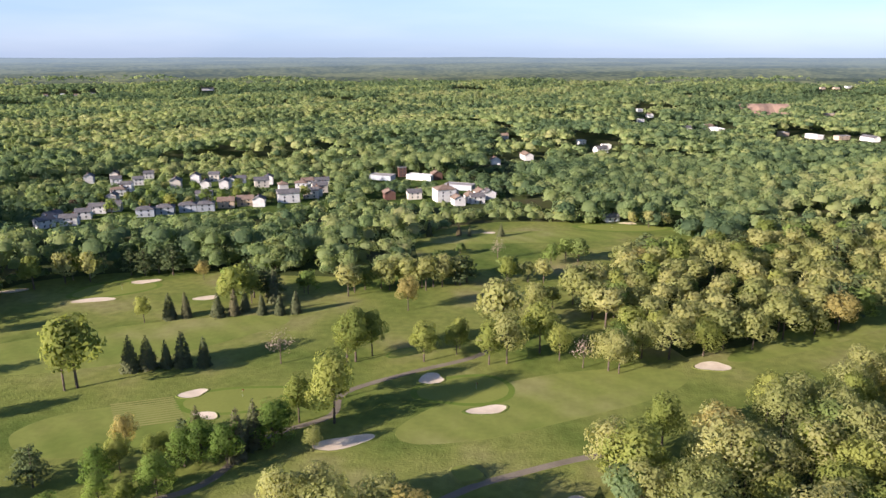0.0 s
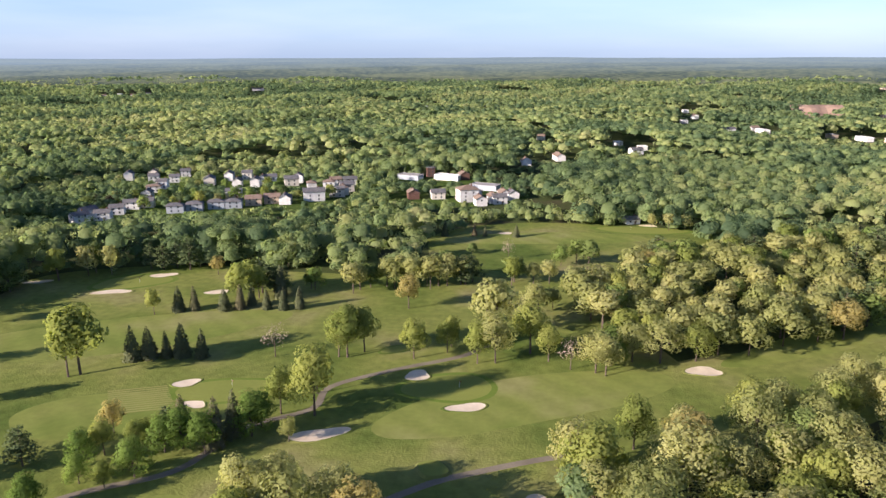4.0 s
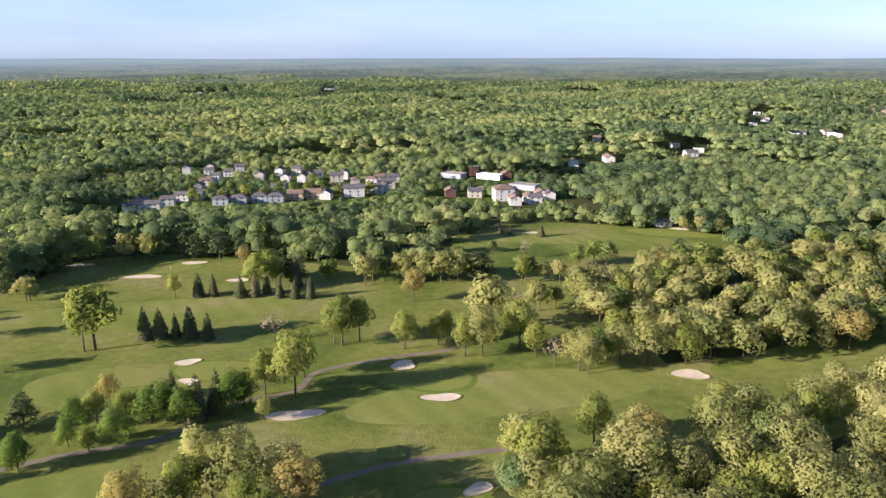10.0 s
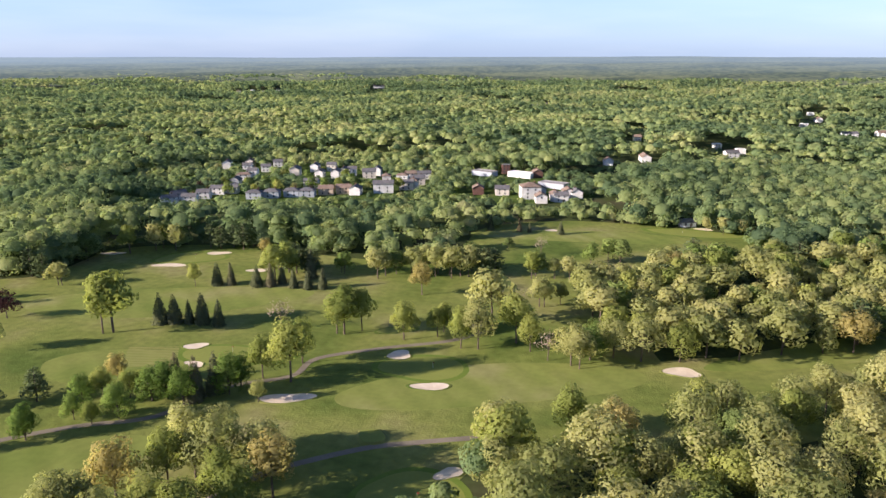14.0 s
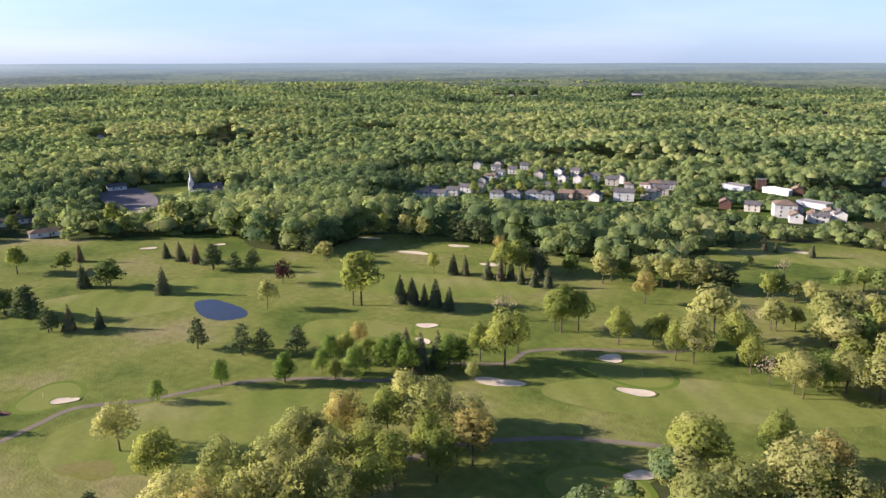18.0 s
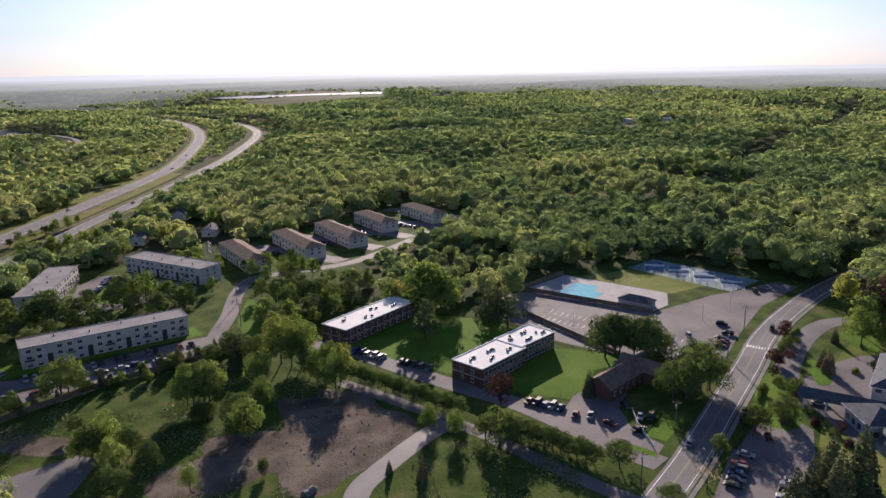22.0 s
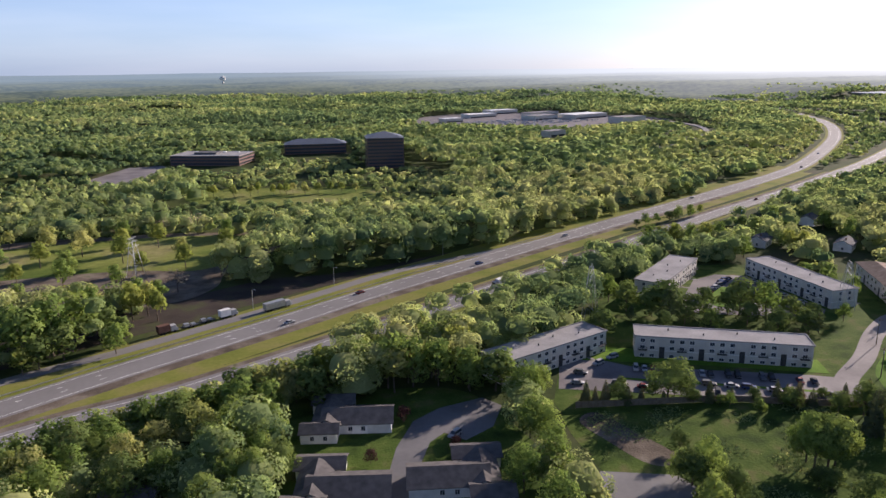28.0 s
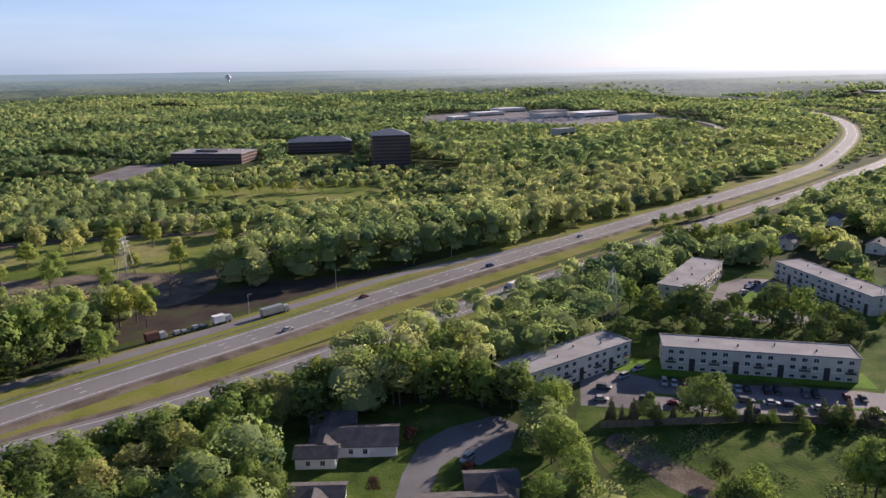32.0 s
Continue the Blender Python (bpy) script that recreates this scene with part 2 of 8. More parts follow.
M = {
    "soil": material("woodland_floor", [(0.04, 0.054, 0.02), (0.054, 0.07, 0.024), (0.068, 0.066, 0.036)], 0.03, 0.95, fine=0.3),
    "lawn": material("rough_grass", [(0.0845, 0.121, 0.0258), (0.141, 0.17, 0.04), (0.174, 0.193, 0.0514), (0.231, 0.211, 0.093)], 0.022, 0.9, fine=0.42, bump=0.6, bump_scale=1.2, detail=9.0, stops=[0.36, 0.46, 0.54, 0.68]),
    "fresh_lawn": material("fresh_lawn_grass", [(0.0688, 0.137, 0.0162), (0.0938, 0.175, 0.0216), (0.125, 0.195, 0.0288)], 0.06, 0.9, fine=0.25, bump=0.3, bump_scale=1.2),
    "meadow": material("meadow_grass", [(0.0336, 0.0561, 0.014), (0.054, 0.0878, 0.018), (0.0744, 0.107, 0.024), (0.114, 0.112, 0.045)], 0.12, 0.95, fine=0.4, bump=0.6, bump_scale=1.0, detail=9.0, stops=[0.34, 0.46, 0.57, 0.70]),
    "fairway": material("fairway_grass", [(0.133, 0.17, 0.0372), (0.169, 0.194, 0.0487), (0.219, 0.217, 0.0829)], 0.03, 0.9, fine=0.2, detail=7.0, stops=[0.36, 0.52, 0.7], band=0.35),
    "green": material("putting_green", [(0.165, 0.195, 0.042), (0.195, 0.22, 0.05)], 0.06, 0.85, fine=0.1),
    "collar": material("collar_grass", [(0.104, 0.159, 0.0264), (0.138, 0.185, 0.0352)], 0.05, 0.9, fine=0.15),
    "stripe": material("mown_stripe_grass", [(0.217, 0.224, 0.0726), (0.251, 0.24, 0.0858)], 0.1, 0.9, fine=0.12),
    "verge": material("dry_verge_grass", [(0.12, 0.143, 0.0285), (0.17, 0.176, 0.0427), (0.2, 0.176, 0.0712)], 0.05, 0.95, fine=0.25),
    "bank": material("brown_bank_soil", [(0.04, 0.034, 0.03), (0.058, 0.048, 0.04), (0.062, 0.066, 0.034)], 0.08, 0.95, fine=0.25),
    "sand": material("bunker_sand", [(0.55, 0.46, 0.34), (0.66, 0.57, 0.44)], 0.25, 0.95, fine=0.12, bump=0.2, bump_scale=2.0),
    "dirt": material("bare_dirt", [(0.075, 0.062, 0.048), (0.115, 0.095, 0.074), (0.155, 0.128, 0.10), (0.185, 0.158, 0.125), (0.09, 0.095, 0.04)], 0.11, 0.95, fine=0.35, bump=0.6, bump_scale=1.5, detail=9.0, stops=[0.32, 0.44, 0.54, 0.62, 0.70]),
    "clay": material("reddish_clay", [(0.24, 0.16, 0.12), (0.34, 0.24, 0.18)], 0.05, 0.95, fine=0.3),
    "asphalt": material("worn_asphalt", [(0.103, 0.101, 0.102), (0.144, 0.14, 0.14), (0.184, 0.178, 0.175)], 0.05, 0.72, fine=0.12, sheen=0.16),
    "lot": material("pale_lot_asphalt", [(0.128, 0.117, 0.117), (0.179, 0.164, 0.161), (0.217, 0.198, 0.191)], 0.06, 0.78, fine=0.15, sheen=0.08),
    "highway": material("highway_concrete", [(0.16, 0.153, 0.148), (0.205, 0.197, 0.188)], 0.04, 0.76, fine=0.12, sheen=0.10),
    "path": material("cart_path", [(0.165, 0.142, 0.106), (0.226, 0.194, 0.145)], 0.12, 0.9, fine=0.15),
    "concrete": material("pale_concrete", [(0.187, 0.18, 0.169), (0.245, 0.234, 0.22)], 0.2, 0.85, fine=0.12),
    "deck": material("pool_deck_concrete", [(0.34, 0.325, 0.31), (0.42, 0.405, 0.385)], 0.2, 0.85, fine=0.12),
    "line": material("road_paint", [(0.70, 0.70, 0.66), (0.80, 0.79, 0.75)], 0.6, 0.7, fine=0.15),
    "yellow_line": material("yellow_road_paint", [(0.252, 0.196, 0.063), (0.286, 0.234, 0.09)], 0.6, 0.7),
    "bark": material("bark", [(0.085, 0.065, 0.05), (0.15, 0.12, 0.095)], 1.2, 0.95, fine=0.3, space="object"),
    "white_wall": material("white_siding", [(0.56, 0.55, 0.53), (0.70, 0.69, 0.66)], 0.4, 0.75, fine=0.06, vary=0.12),
    "cream_wall": material("cream_stucco", [(0.50, 0.46, 0.40), (0.60, 0.56, 0.49)], 0.3, 0.85, fine=0.1, vary=0.08),
    "tan_wall": material("tan_siding", [(0.40, 0.31, 0.22), (0.48, 0.38, 0.28)], 0.3, 0.8, fine=0.1, vary=0.15),
    "grey_wall": material("grey_siding", [(0.30, 0.33, 0.37), (0.40, 0.43, 0.46)], 0.3, 0.8, fine=0.08, vary=0.12),
    "brick": material("red_brick", [(0.109, 0.0612, 0.0484), (0.16, 0.0936, 0.0727)], 1.5, 0.9, fine=0.25, vary=0.05),
    "dark_brick": material("dark_brown_brick", [(0.128, 0.0825, 0.0697), (0.18, 0.12, 0.101)], 1.5, 0.9, fine=0.25),
    "shingle": material("grey_shingle", [(0.10, 0.10, 0.105), (0.16, 0.155, 0.155)], 0.5, 0.9, fine=0.25, vary=0.06),
    "brown_shingle": material("brown_shingle", [(0.17, 0.125, 0.095), (0.25, 0.19, 0.15)], 0.5, 0.9, fine=0.25, vary=0.06),
    "villa_shingle": material("dark_villa_shingle", [(0.08, 0.075, 0.075), (0.125, 0.117, 0.113)], 0.5, 0.9, fine=0.25, vary=0.05),
    "slate": material("slate_roof", [(0.10, 0.115, 0.14), (0.15, 0.165, 0.19)], 0.5, 0.6, fine=0.2),
    "blue_shingle": material("blue_grey_shingle", [(0.0648, 0.0756, 0.0892), (0.108, 0.119, 0.136)], 0.5, 0.85, fine=0.2),
    "flat_roof": material("gravel_roof", [(0.24, 0.232, 0.228), (0.33, 0.318, 0.31)], 0.12, 0.95, fine=0.2),
    "white_roof": material("white_membrane_roof", [(0.66, 0.66, 0.645), (0.76, 0.76, 0.745)], 0.12, 0.8, fine=0.08),
    "glass": material("dark_window_glass", [(0.03, 0.035, 0.045), (0.06, 0.07, 0.085)], 1.0, 0.12, fine=0.1, vary=0.01),
    "trim": material("white_trim", [(0.72, 0.71, 0.68), (0.80, 0.79, 0.76)], 0.8, 0.6, fine=0.05),
    "dark": material("dark_metal", [(0.03, 0.03, 0.032), (0.06, 0.06, 0.06)], 1.0, 0.6, 0.2),
    "steel": material("galvanised_steel", [(0.32, 0.33, 0.34), (0.42, 0.43, 0.44)], 1.0, 0.5, 0.6),
    "wood": material("weathered_wood", [(0.16, 0.12, 0.085), (0.24, 0.19, 0.14)], 1.0, 0.85, fine=0.25),
    "water": material("pond_water", [(0.012, 0.014, 0.02), (0.02, 0.022, 0.03)], 0.1, 0.06, bump=0.05, bump_scale=1.2),
    "lake": material("lake_water", [(0.05, 0.07, 0.10), (0.06, 0.08, 0.11)], 0.02, 0.4),
    "foam": material("white_spray", [(0.75, 0.76, 0.78), (0.85, 0.86, 0.88)], 2.0, 0.6),
    "pool": material("pool_water", [(0.09, 0.42, 0.46), (0.15, 0.52, 0.54)], 0.3, 0.08, bump=0.05, bump_scale=1.5),
    "court": material("court_blue", [(0.128, 0.184, 0.27), (0.16, 0.224, 0.315)], 0.2, 0.85),
    "court_rim": material("court_green", [(0.20, 0.27, 0.25), (0.25, 0.32, 0.30)], 0.2, 0.85),
    "sign_green": material("sign_green", [(0.0, 0.16, 0.09), (0.0, 0.20, 0.11)], 1.0, 0.5),
    "tent": material("tent_fabric", [(0.62, 0.70, 0.80), (0.72, 0.79, 0.88)], 0.4, 0.6),
    "petal": material("red_mulch_and_azalea", [(0.12, 0.056, 0.045), (0.204, 0.096, 0.09), (0.18, 0.16, 0.117)], 0.8, 0.95, fine=0.3),
    "tyre": material("tyre_rubber", [(0.02, 0.02, 0.02), (0.035, 0.035, 0.035)], 3.0, 0.9),
}
LEAF = {
    "D": leaf_material("fresh_green_leaves", [(0.094, 0.115, 0.031), (0.127, 0.145, 0.039), (0.162, 0.172, 0.05)], through=1.3),
    "H": leaf_material("full_green_leaves", [(0.066, 0.102, 0.024), (0.085, 0.126, 0.03), (0.108, 0.148, 0.036)], through=1.1),
    "L": leaf_material("pale_olive_leaves", [(0.118, 0.13, 0.048), (0.155, 0.16, 0.062), (0.195, 0.19, 0.082)], through=1.5),
    "O": leaf_material("bronze_young_leaves", [(0.16, 0.143, 0.054), (0.18, 0.155, 0.06)], through=1.4),
    "M": leaf_material("mid_green_leaves", [(0.0765, 0.112, 0.0306), (0.104, 0.142, 0.0386), (0.138, 0.172, 0.0488)], through=1.0),
    "G": leaf_material("dark_green_leaves", [(0.0562, 0.0814, 0.0284), (0.0778, 0.108, 0.0347), (0.108, 0.139, 0.0431)]),
    "C": leaf_material("spruce_needles", [(0.0683, 0.0805, 0.0414), (0.0955, 0.106, 0.0529), (0.143, 0.115, 0.0667)], through=0.3),
    "P": leaf_material("pine_needles", [(0.069, 0.0918, 0.04), (0.092, 0.117, 0.05)], through=0.35),
    "R": leaf_material("purple_maple_leaves", [(0.0364, 0.0192, 0.0208), (0.0572, 0.0304, 0.0288)]),
    "B": leaf_material("sparse_pinkish_buds", [(0.20, 0.165, 0.13), (0.25, 0.205, 0.155)]),
    "W": leaf_material("woodland_leaves", [(0.0540, 0.0822, 0.0425), (0.0866, 0.119, 0.054), (0.126, 0.156, 0.0655), (0.162, 0.183, 0.077), (0.194, 0.198, 0.0931)], source="tint", through=1.45),
}


# ---- building blocks ----
def finish(ob, mat):
    ob.data.materials.append(mat)
    return ob


def part(name, bm, mat, parent=None, label=""):
    me = bpy.data.meshes.new(name)
    bm.to_mesh(me)
    bm.free()
    ob = finish(new(name, me), mat)
    if parent:
        ob.parent = parent
    return tagged(ob, label) if label else ob


def share(name, me, parent, m):
    """Another object on a mesh that is already built."""
    ob = new(name, me)
    ob.parent = parent
    ob.matrix_local = m
    return ob


def thing(name, label, category, group="", at=None, kind=""):
    e = new(name)
    e.empty_display_size = 0.5
    if at is not None:
        e.matrix_world = at
    return tagged(e, label, category, group, kind)


def box(bm, x0, x1, y0, y1, z0, z1):
    v = [bm.verts.new((x, y, z)) for z in (z0, z1) for x, y in ((x0, y0), (x1, y0), (x1, y1), (x0, y1))]
    for f in ((3, 2, 1, 0), (4, 5, 6, 7), (0, 1, 5, 4), (1, 2, 6, 5), (2, 3, 7, 6), (3, 0, 4, 7)):
        bm.faces.new([v[i] for i in f])
    return bm


def boxes(*sizes):
    bm = bmesh.new()
    for s in sizes:
        box(bm, *s)
    return bm


def prism(bm, outline, z0, z1):
    """An upright slab over an outline."""
    lo, hi = [bm.verts.new((*p, z0)) for p in outline], [bm.verts.new((*p, z1)) for p in outline]
    bm.faces.new(hi), bm.faces.new(lo[::-1])
    for i in range(len(lo)):
        j = (i + 1) % len(lo)
        bm.faces.new((lo[i], lo[j], hi[j], hi[i]))
    return bm


def tube(bm, a, b, ra, rb, n=6):
    a, b = Vector(a), Vector(b)
    u = (b - a).normalized()
    s = u.orthogonal().normalized()
    w = u.cross(s)
    rings = [[bm.verts.new(p + r * (math.cos(k) * s + math.sin(k) * w)) for k in (2 * math.pi * i / n for i in range(n))] for p, r in ((a, ra), (b, rb))]
    for i in range(n):
        j = (i + 1) % n
        bm.faces.new((rings[0][i], rings[0][j], rings[1][j], rings[1][i]))
    bm.faces.new(rings[1]), bm.faces.new(rings[0][::-1])
    return bm


def smooth_line(pts, closed=False, steps=6):
    """Catmull-Rom through pts."""
    p = [Vector((*q, 0)) for q in pts]
    n, out = len(p), []
    for i in range(n if closed else n - 1):
        a, b, c, d = (p[(i + k) % n] if closed else p[min(max(i + k, 0), n - 1)] for k in (-1, 0, 1, 2))
        for s in range(steps):
            t = s / steps
            out.append(0.5 * (2 * b + (c - a) * t + (2 * a - 5 * b + 4 * c - d) * t * t + (3 * b - a - 3 * c + d) * t ** 3))
    if not closed:
        out.append(p[-1])
    return [(q.x, q.y) for q in out]


def area2(p):
    return sum(a[0] * b[1] - b[0] * a[1] for a, b in zip(p, p[1:] + p[:1]))


def sheet(name, pts, z, mat, label, category, smooth=True, kind="structure", z0=-0.05, group=""):
    """A flat piece of ground with its edge turned down."""
    line = smooth_line(pts, True) if smooth else list(pts)
    if area2(line) < 0:
        line = line[::-1]
    flat, _, faces, *_ = delaunay_2d_cdt([Vector(p) for p in line], [], [list(range(len(line)))], 1, 1e-4)
    bm = bmesh.new()
    hi = [bm.verts.new((*p, z)) for p in flat]
    for f in faces:
        bm.faces.new([hi[i] for i in f])
    top, low = [bm.verts.new((*p, z)) for p in line], [bm.verts.new((*p, z0)) for p in line]
    for i in range(len(line)):
        j = (i + 1) % len(line)
        bm.faces.new((low[i], low[j], top[j], top[i]))
    return tagged(part(name, bm, mat), label, category, group, kind)


def strip(bm, line, left, right, z, z0=None):
    """A ribbon along a line, from left to right of it (metres, to its left positive)."""
    vs = []
    for i, (x, y) in enumerate(line):
        a, b = line[max(i - 1, 0)], line[min(i + 1, len(line) - 1)]
        d = math.hypot(b[0] - a[0], b[1] - a[1]) or 1
        nx, ny = -(b[1] - a[1]) / d, (b[0] - a[0]) / d
        row = [(x + nx * left, y + ny * left, z), (x + nx * right, y + ny * right, z)]
        if z0 is not None:
            row = [(row[0][0], row[0][1], z0)] + row + [(row[1][0], row[1][1], z0)]
        vs.append([bm.verts.new(v) for v in row])
    for r, s in zip(vs, vs[1:]):
        for k in range(len(r) - 1):
            bm.faces.new((r[k], r[k + 1], s[k + 1], s[k]))
    return bm


def ribbon(name, pts, width, z, mat, label, category, kind="structure"):
    line = smooth_line(pts)
    return tagged(part(name, strip(bmesh.new(), line, width / 2, -width / 2, z, -0.05), mat), label, category, "", kind)


def dashes(line, every, length):
    """Pieces of a line for broken lane marks."""
    out, run, cur = [], 0.0, []
    for a, b in zip(line, line[1:]):
        d = math.hypot(b[0] - a[0], b[1] - a[1])
        k = max(1, int(d / 2))
        for i in range(k):
            q = (a[0] + (b[0] - a[0]) * i / k, a[1] + (b[1] - a[1]) * i / k)
            if (run % every) < length:
                cur.append(q)
            elif cur:
                if len(cur) > 1:
                    out.append(cur)
                cur = []
            run += d / k
    return out


def offset(line, d):
    out = []
    for i, (x, y) in enumerate(line):
        a, b = line[max(i - 1, 0)], line[min(i + 1, len(line) - 1)]
        k = math.hypot(b[0] - a[0], b[1] - a[1]) or 1
        out.append((x - (b[1] - a[1]) / k * d, y + (b[0] - a[0]) / k * d))
    return out


def inside(x, y, poly):
    """Which of the points x, y lie in a polygon (arrays)."""
    r = np.zeros(len(x), bool)
    for (x0, y0), (x1, y1) in zip(poly, poly[1:] + poly[:1]):
        cross = ((y0 > y) != (y1 > y)) & (x < (x1 - x0) * (y - y0) / ((y1 - y0) or 1e-9) + x0)
        r ^= cross
    return r


def near_line(x, y, line, d):
    r = np.zeros(len(x), bool)
    for (x0, y0), (x1, y1) in zip(line, line[1:]):
        dx, dy = x1 - x0, y1 - y0
        t = np.clip(((x - x0) * dx + (y - y0) * dy) / (dx * dx + dy * dy + 1e-9), 0, 1)
        r |= (x - x0 - t * dx) ** 2 + (y - y0 - t * dy) ** 2 < d * d
    return r


# ---- land ----
VALLEY = [(-120, -430), (-316, -552), (-517, -712), (-668, -843), (-812, -991), (-882, -1065), (-930, -1150), (-965, -1240), (-1030, -1400), (-1060, -1627), (-1085, -1927)]


def nearer(d):
    """How much nearer and smaller the far land is built than it lies."""
    return np.where(d > 1500, d / (1500 * (26000 / 1500) ** np.clip((d - 1500) / 3400, 0, 1.02)), 1.0)


def land(x, y):
    """Height of the land: level round the course, rising to wooded hills far off."""
    x, y = np.asarray(x, float), np.asarray(y, float)
    d = np.hypot(x - 10, y)
    z = np.where(d > 1500, 101 - 101 * nearer(d), 0.0)
    roll = np.sin(x / 310 + 1.3) * np.cos(y / 270 + 0.4) + 0.6 * np.sin(x / 137 - y / 181 + 2.0) + 0.5 * np.cos(x / 520 + y / 610)
    z = z + roll * 7.0 * np.clip((d - 800) / 700, 0, 1) * np.clip((2250 - d) / 600, 0.2, 1)
    # the highway and the shopping centre lie on level ground
    away = np.full(d.shape, 1e9)
    for (x0, y0), (x1, y1) in zip(VALLEY, VALLEY[1:]):
        k = np.clip(((x - x0) * (x1 - x0) + (y - y0) * (y1 - y0)) / ((x1 - x0) ** 2 + (y1 - y0) ** 2), 0, 1)
        away = np.minimum(away, np.hypot(x - x0 - k * (x1 - x0), y - y0 - k * (y1 - y0)))
    away = np.minimum(away, np.maximum(np.hypot(x + 430, y + 1410) - 190, 0))
    z = z * np.clip((away - 150) / 160, 0, 1)
    basin = np.clip(1.7 - np.hypot(x + 1640, y + 1590) / 230, 0, 1)
    return z * (1 - basin) + 24 * basin


rings = [0, 60, 120, 200, 300, 420, 560, 700, 850] + [1000 + 130 * i for i in range(32)]
spokes = 120
gv = [(10.0, 0.0, 0.0)]
for r in rings[1:]:
    for k in range(spokes):
        a = 2 * math.pi * k / spokes
        gv.append((10 + r * math.cos(a), r * math.sin(a), 0))
gv = np.array(gv)
gv[:, 2] = land(gv[:, 0], gv[:, 1])
gf = [(0, 1 + k, 1 + (k + 1) % spokes) for k in range(spokes)]
for i in range(len(rings) - 2):
    for k in range(spokes):
        a, b = 1 + i * spokes, 1 + (i + 1) * spokes
        j = (k + 1) % spokes
        gf.append((a + k, b + k, b + j, a + j))
gme = bpy.data.meshes.new("ground")
gme.from_pydata(gv.tolist(), [], gf)
gme.polygons.foreach_set("use_smooth", [True] * len(gme.polygons))
tagged(finish(new("ground", gme), M["soil"]), "dark woodland floor rolling out to far wooded hills", "ground", "", "structure")

COURSE = [(-70, -5), (-105, -24), (-180, -28), (-250, -25), (-300, 5), (-350, 20), (-402, 35), (-437, 61), (-423, 92), (-427, 167), (-369, 211), (-311, 266),
          (-272, 257), (-239, 271), (-236, 322), (-175, 345), (-114, 338), (-60, 345), (-62, 414), (-29, 448), (22, 455), (90, 438), (92, 385), (40, 362),
          (28, 300), (40, 250), (48, 232), (25, 205), (-2, 172), (-20, 120), (-40, 70)]
CORRIDOR = [(0, 190), (20, 230), (45, 250), (80, 264), (124, 290), (225, 368), (265, 345), (195, 276), (118, 232), (64, 194), (24, 178), (0, 160)]
sheet("lawn", CORRIDOR, 0.034, M["lawn"], "mown fairway between two woods", "lawn")
sheet("lawn", COURSE, 0.03, M["lawn"], "mown green rough grass of the golf course", "lawn")

# ---- roads and paved ground ----
WEST = [(420, -60), (230, -206), (150, -262), (97, -301), (41, -340), (5, -367), (-56, -408), (-142, -465), (-267, -546), (-411, -643), (-500, -717), (-655, -872), (-760, -993), (-852, -1118), (-938, -1270), (-1005, -1430), (-1045, -1650), (-1085, -1927)]
EAST = [(420, -40), (230, -186), (120, -256), (77, -277), (36, -302), (-8, -331), (-66, -370), (-136, -415), (-228, -478), (-348, -554), (-446, -621), (-576, -713), (-789, -890), (-910, -1037), (-995, -1200), (-1055, -1380), (-1085, -1600)]
LANE = [(430, -85), (240, -230), (160, -283), (122, -308), (99, -321), (63, -346), (32, -369), (-13, -402), (-60, -424), (-100, -443), (-150, -474)]
west, east, lane = smooth_line(WEST), smooth_line(EAST), smooth_line(LANE)
bm = strip(bmesh.new(), west[:58], 24, -13, 0.03, -0.05)
strip(bm, west[57:], 12, -12, 0.03, -0.05)
strip(bm, east[:62], 11, -11, 0.035, -0.05)
strip(bm, east[61:], 8, -8, 0.035, -0.05)
tagged(part("verge", bm, M["verge"]), "dry yellow-green grass verge beside the highway", "verge", "", "structure")
bm = strip(bmesh.new(), offset(west[:56], -16), 9.5, -6, 0.045)
tagged(part("median", bm, M["verge"]), "grassy median strip between two carriageways", "median", "", "structure")
bm = strip(bmesh.new(), offset(west[:52], -9.8), 2.8, -2.8, 0.06)
strip(bm, offset(east[:62], 7.6), 1.6, -1.6, 0.06)
tagged(part("bare_verge", bm, M["dirt"]), "bare brown soil along the median edge", "verge", "", "structure")
bm = strip(bmesh.new(), lane, 3.1, -3.1, 0.066, -0.05)
tagged(part("slip_lane", bm, M["highway"]), "pale slip lane closed for roadworks beside the highway", "road", "", "structure")
bm = strip(bmesh.new(), west[:42], 7.2, -7.2, 0.07, -0.05)
strip(bm, west[41:], 8.4, -8.4, 0.07, -0.05)
tagged(part("highway", bm, M["highway"]), "grey concrete highway carriageway with broken lane lines", "road", "", "structure")
bm = strip(bmesh.new(), east, 6.2, -6.2, 0.07, -0.05)
tagged(part("highway", bm, M["highway"]), "grey concrete highway carriageway with broken lane lines", "road", "", "structure")
bm = bmesh.new()
for line, lanes, edges in ((west, (-1.8, 1.8), (-5.5, 5.5)), (east, (0.0,), (-3.8, 3.8))):
    for o in lanes:
        for d in dashes(offset(line, o), 12, 4):
            strip(bm, d, 0.11, -0.11, 0.085)
    for o in edges:
        strip(bm, offset(line, o), 0.09, -0.09, 0.085)
tagged(part("lane_mark", bm, M["line"]), "white painted highway lane lines", "road marking", "", "structure")

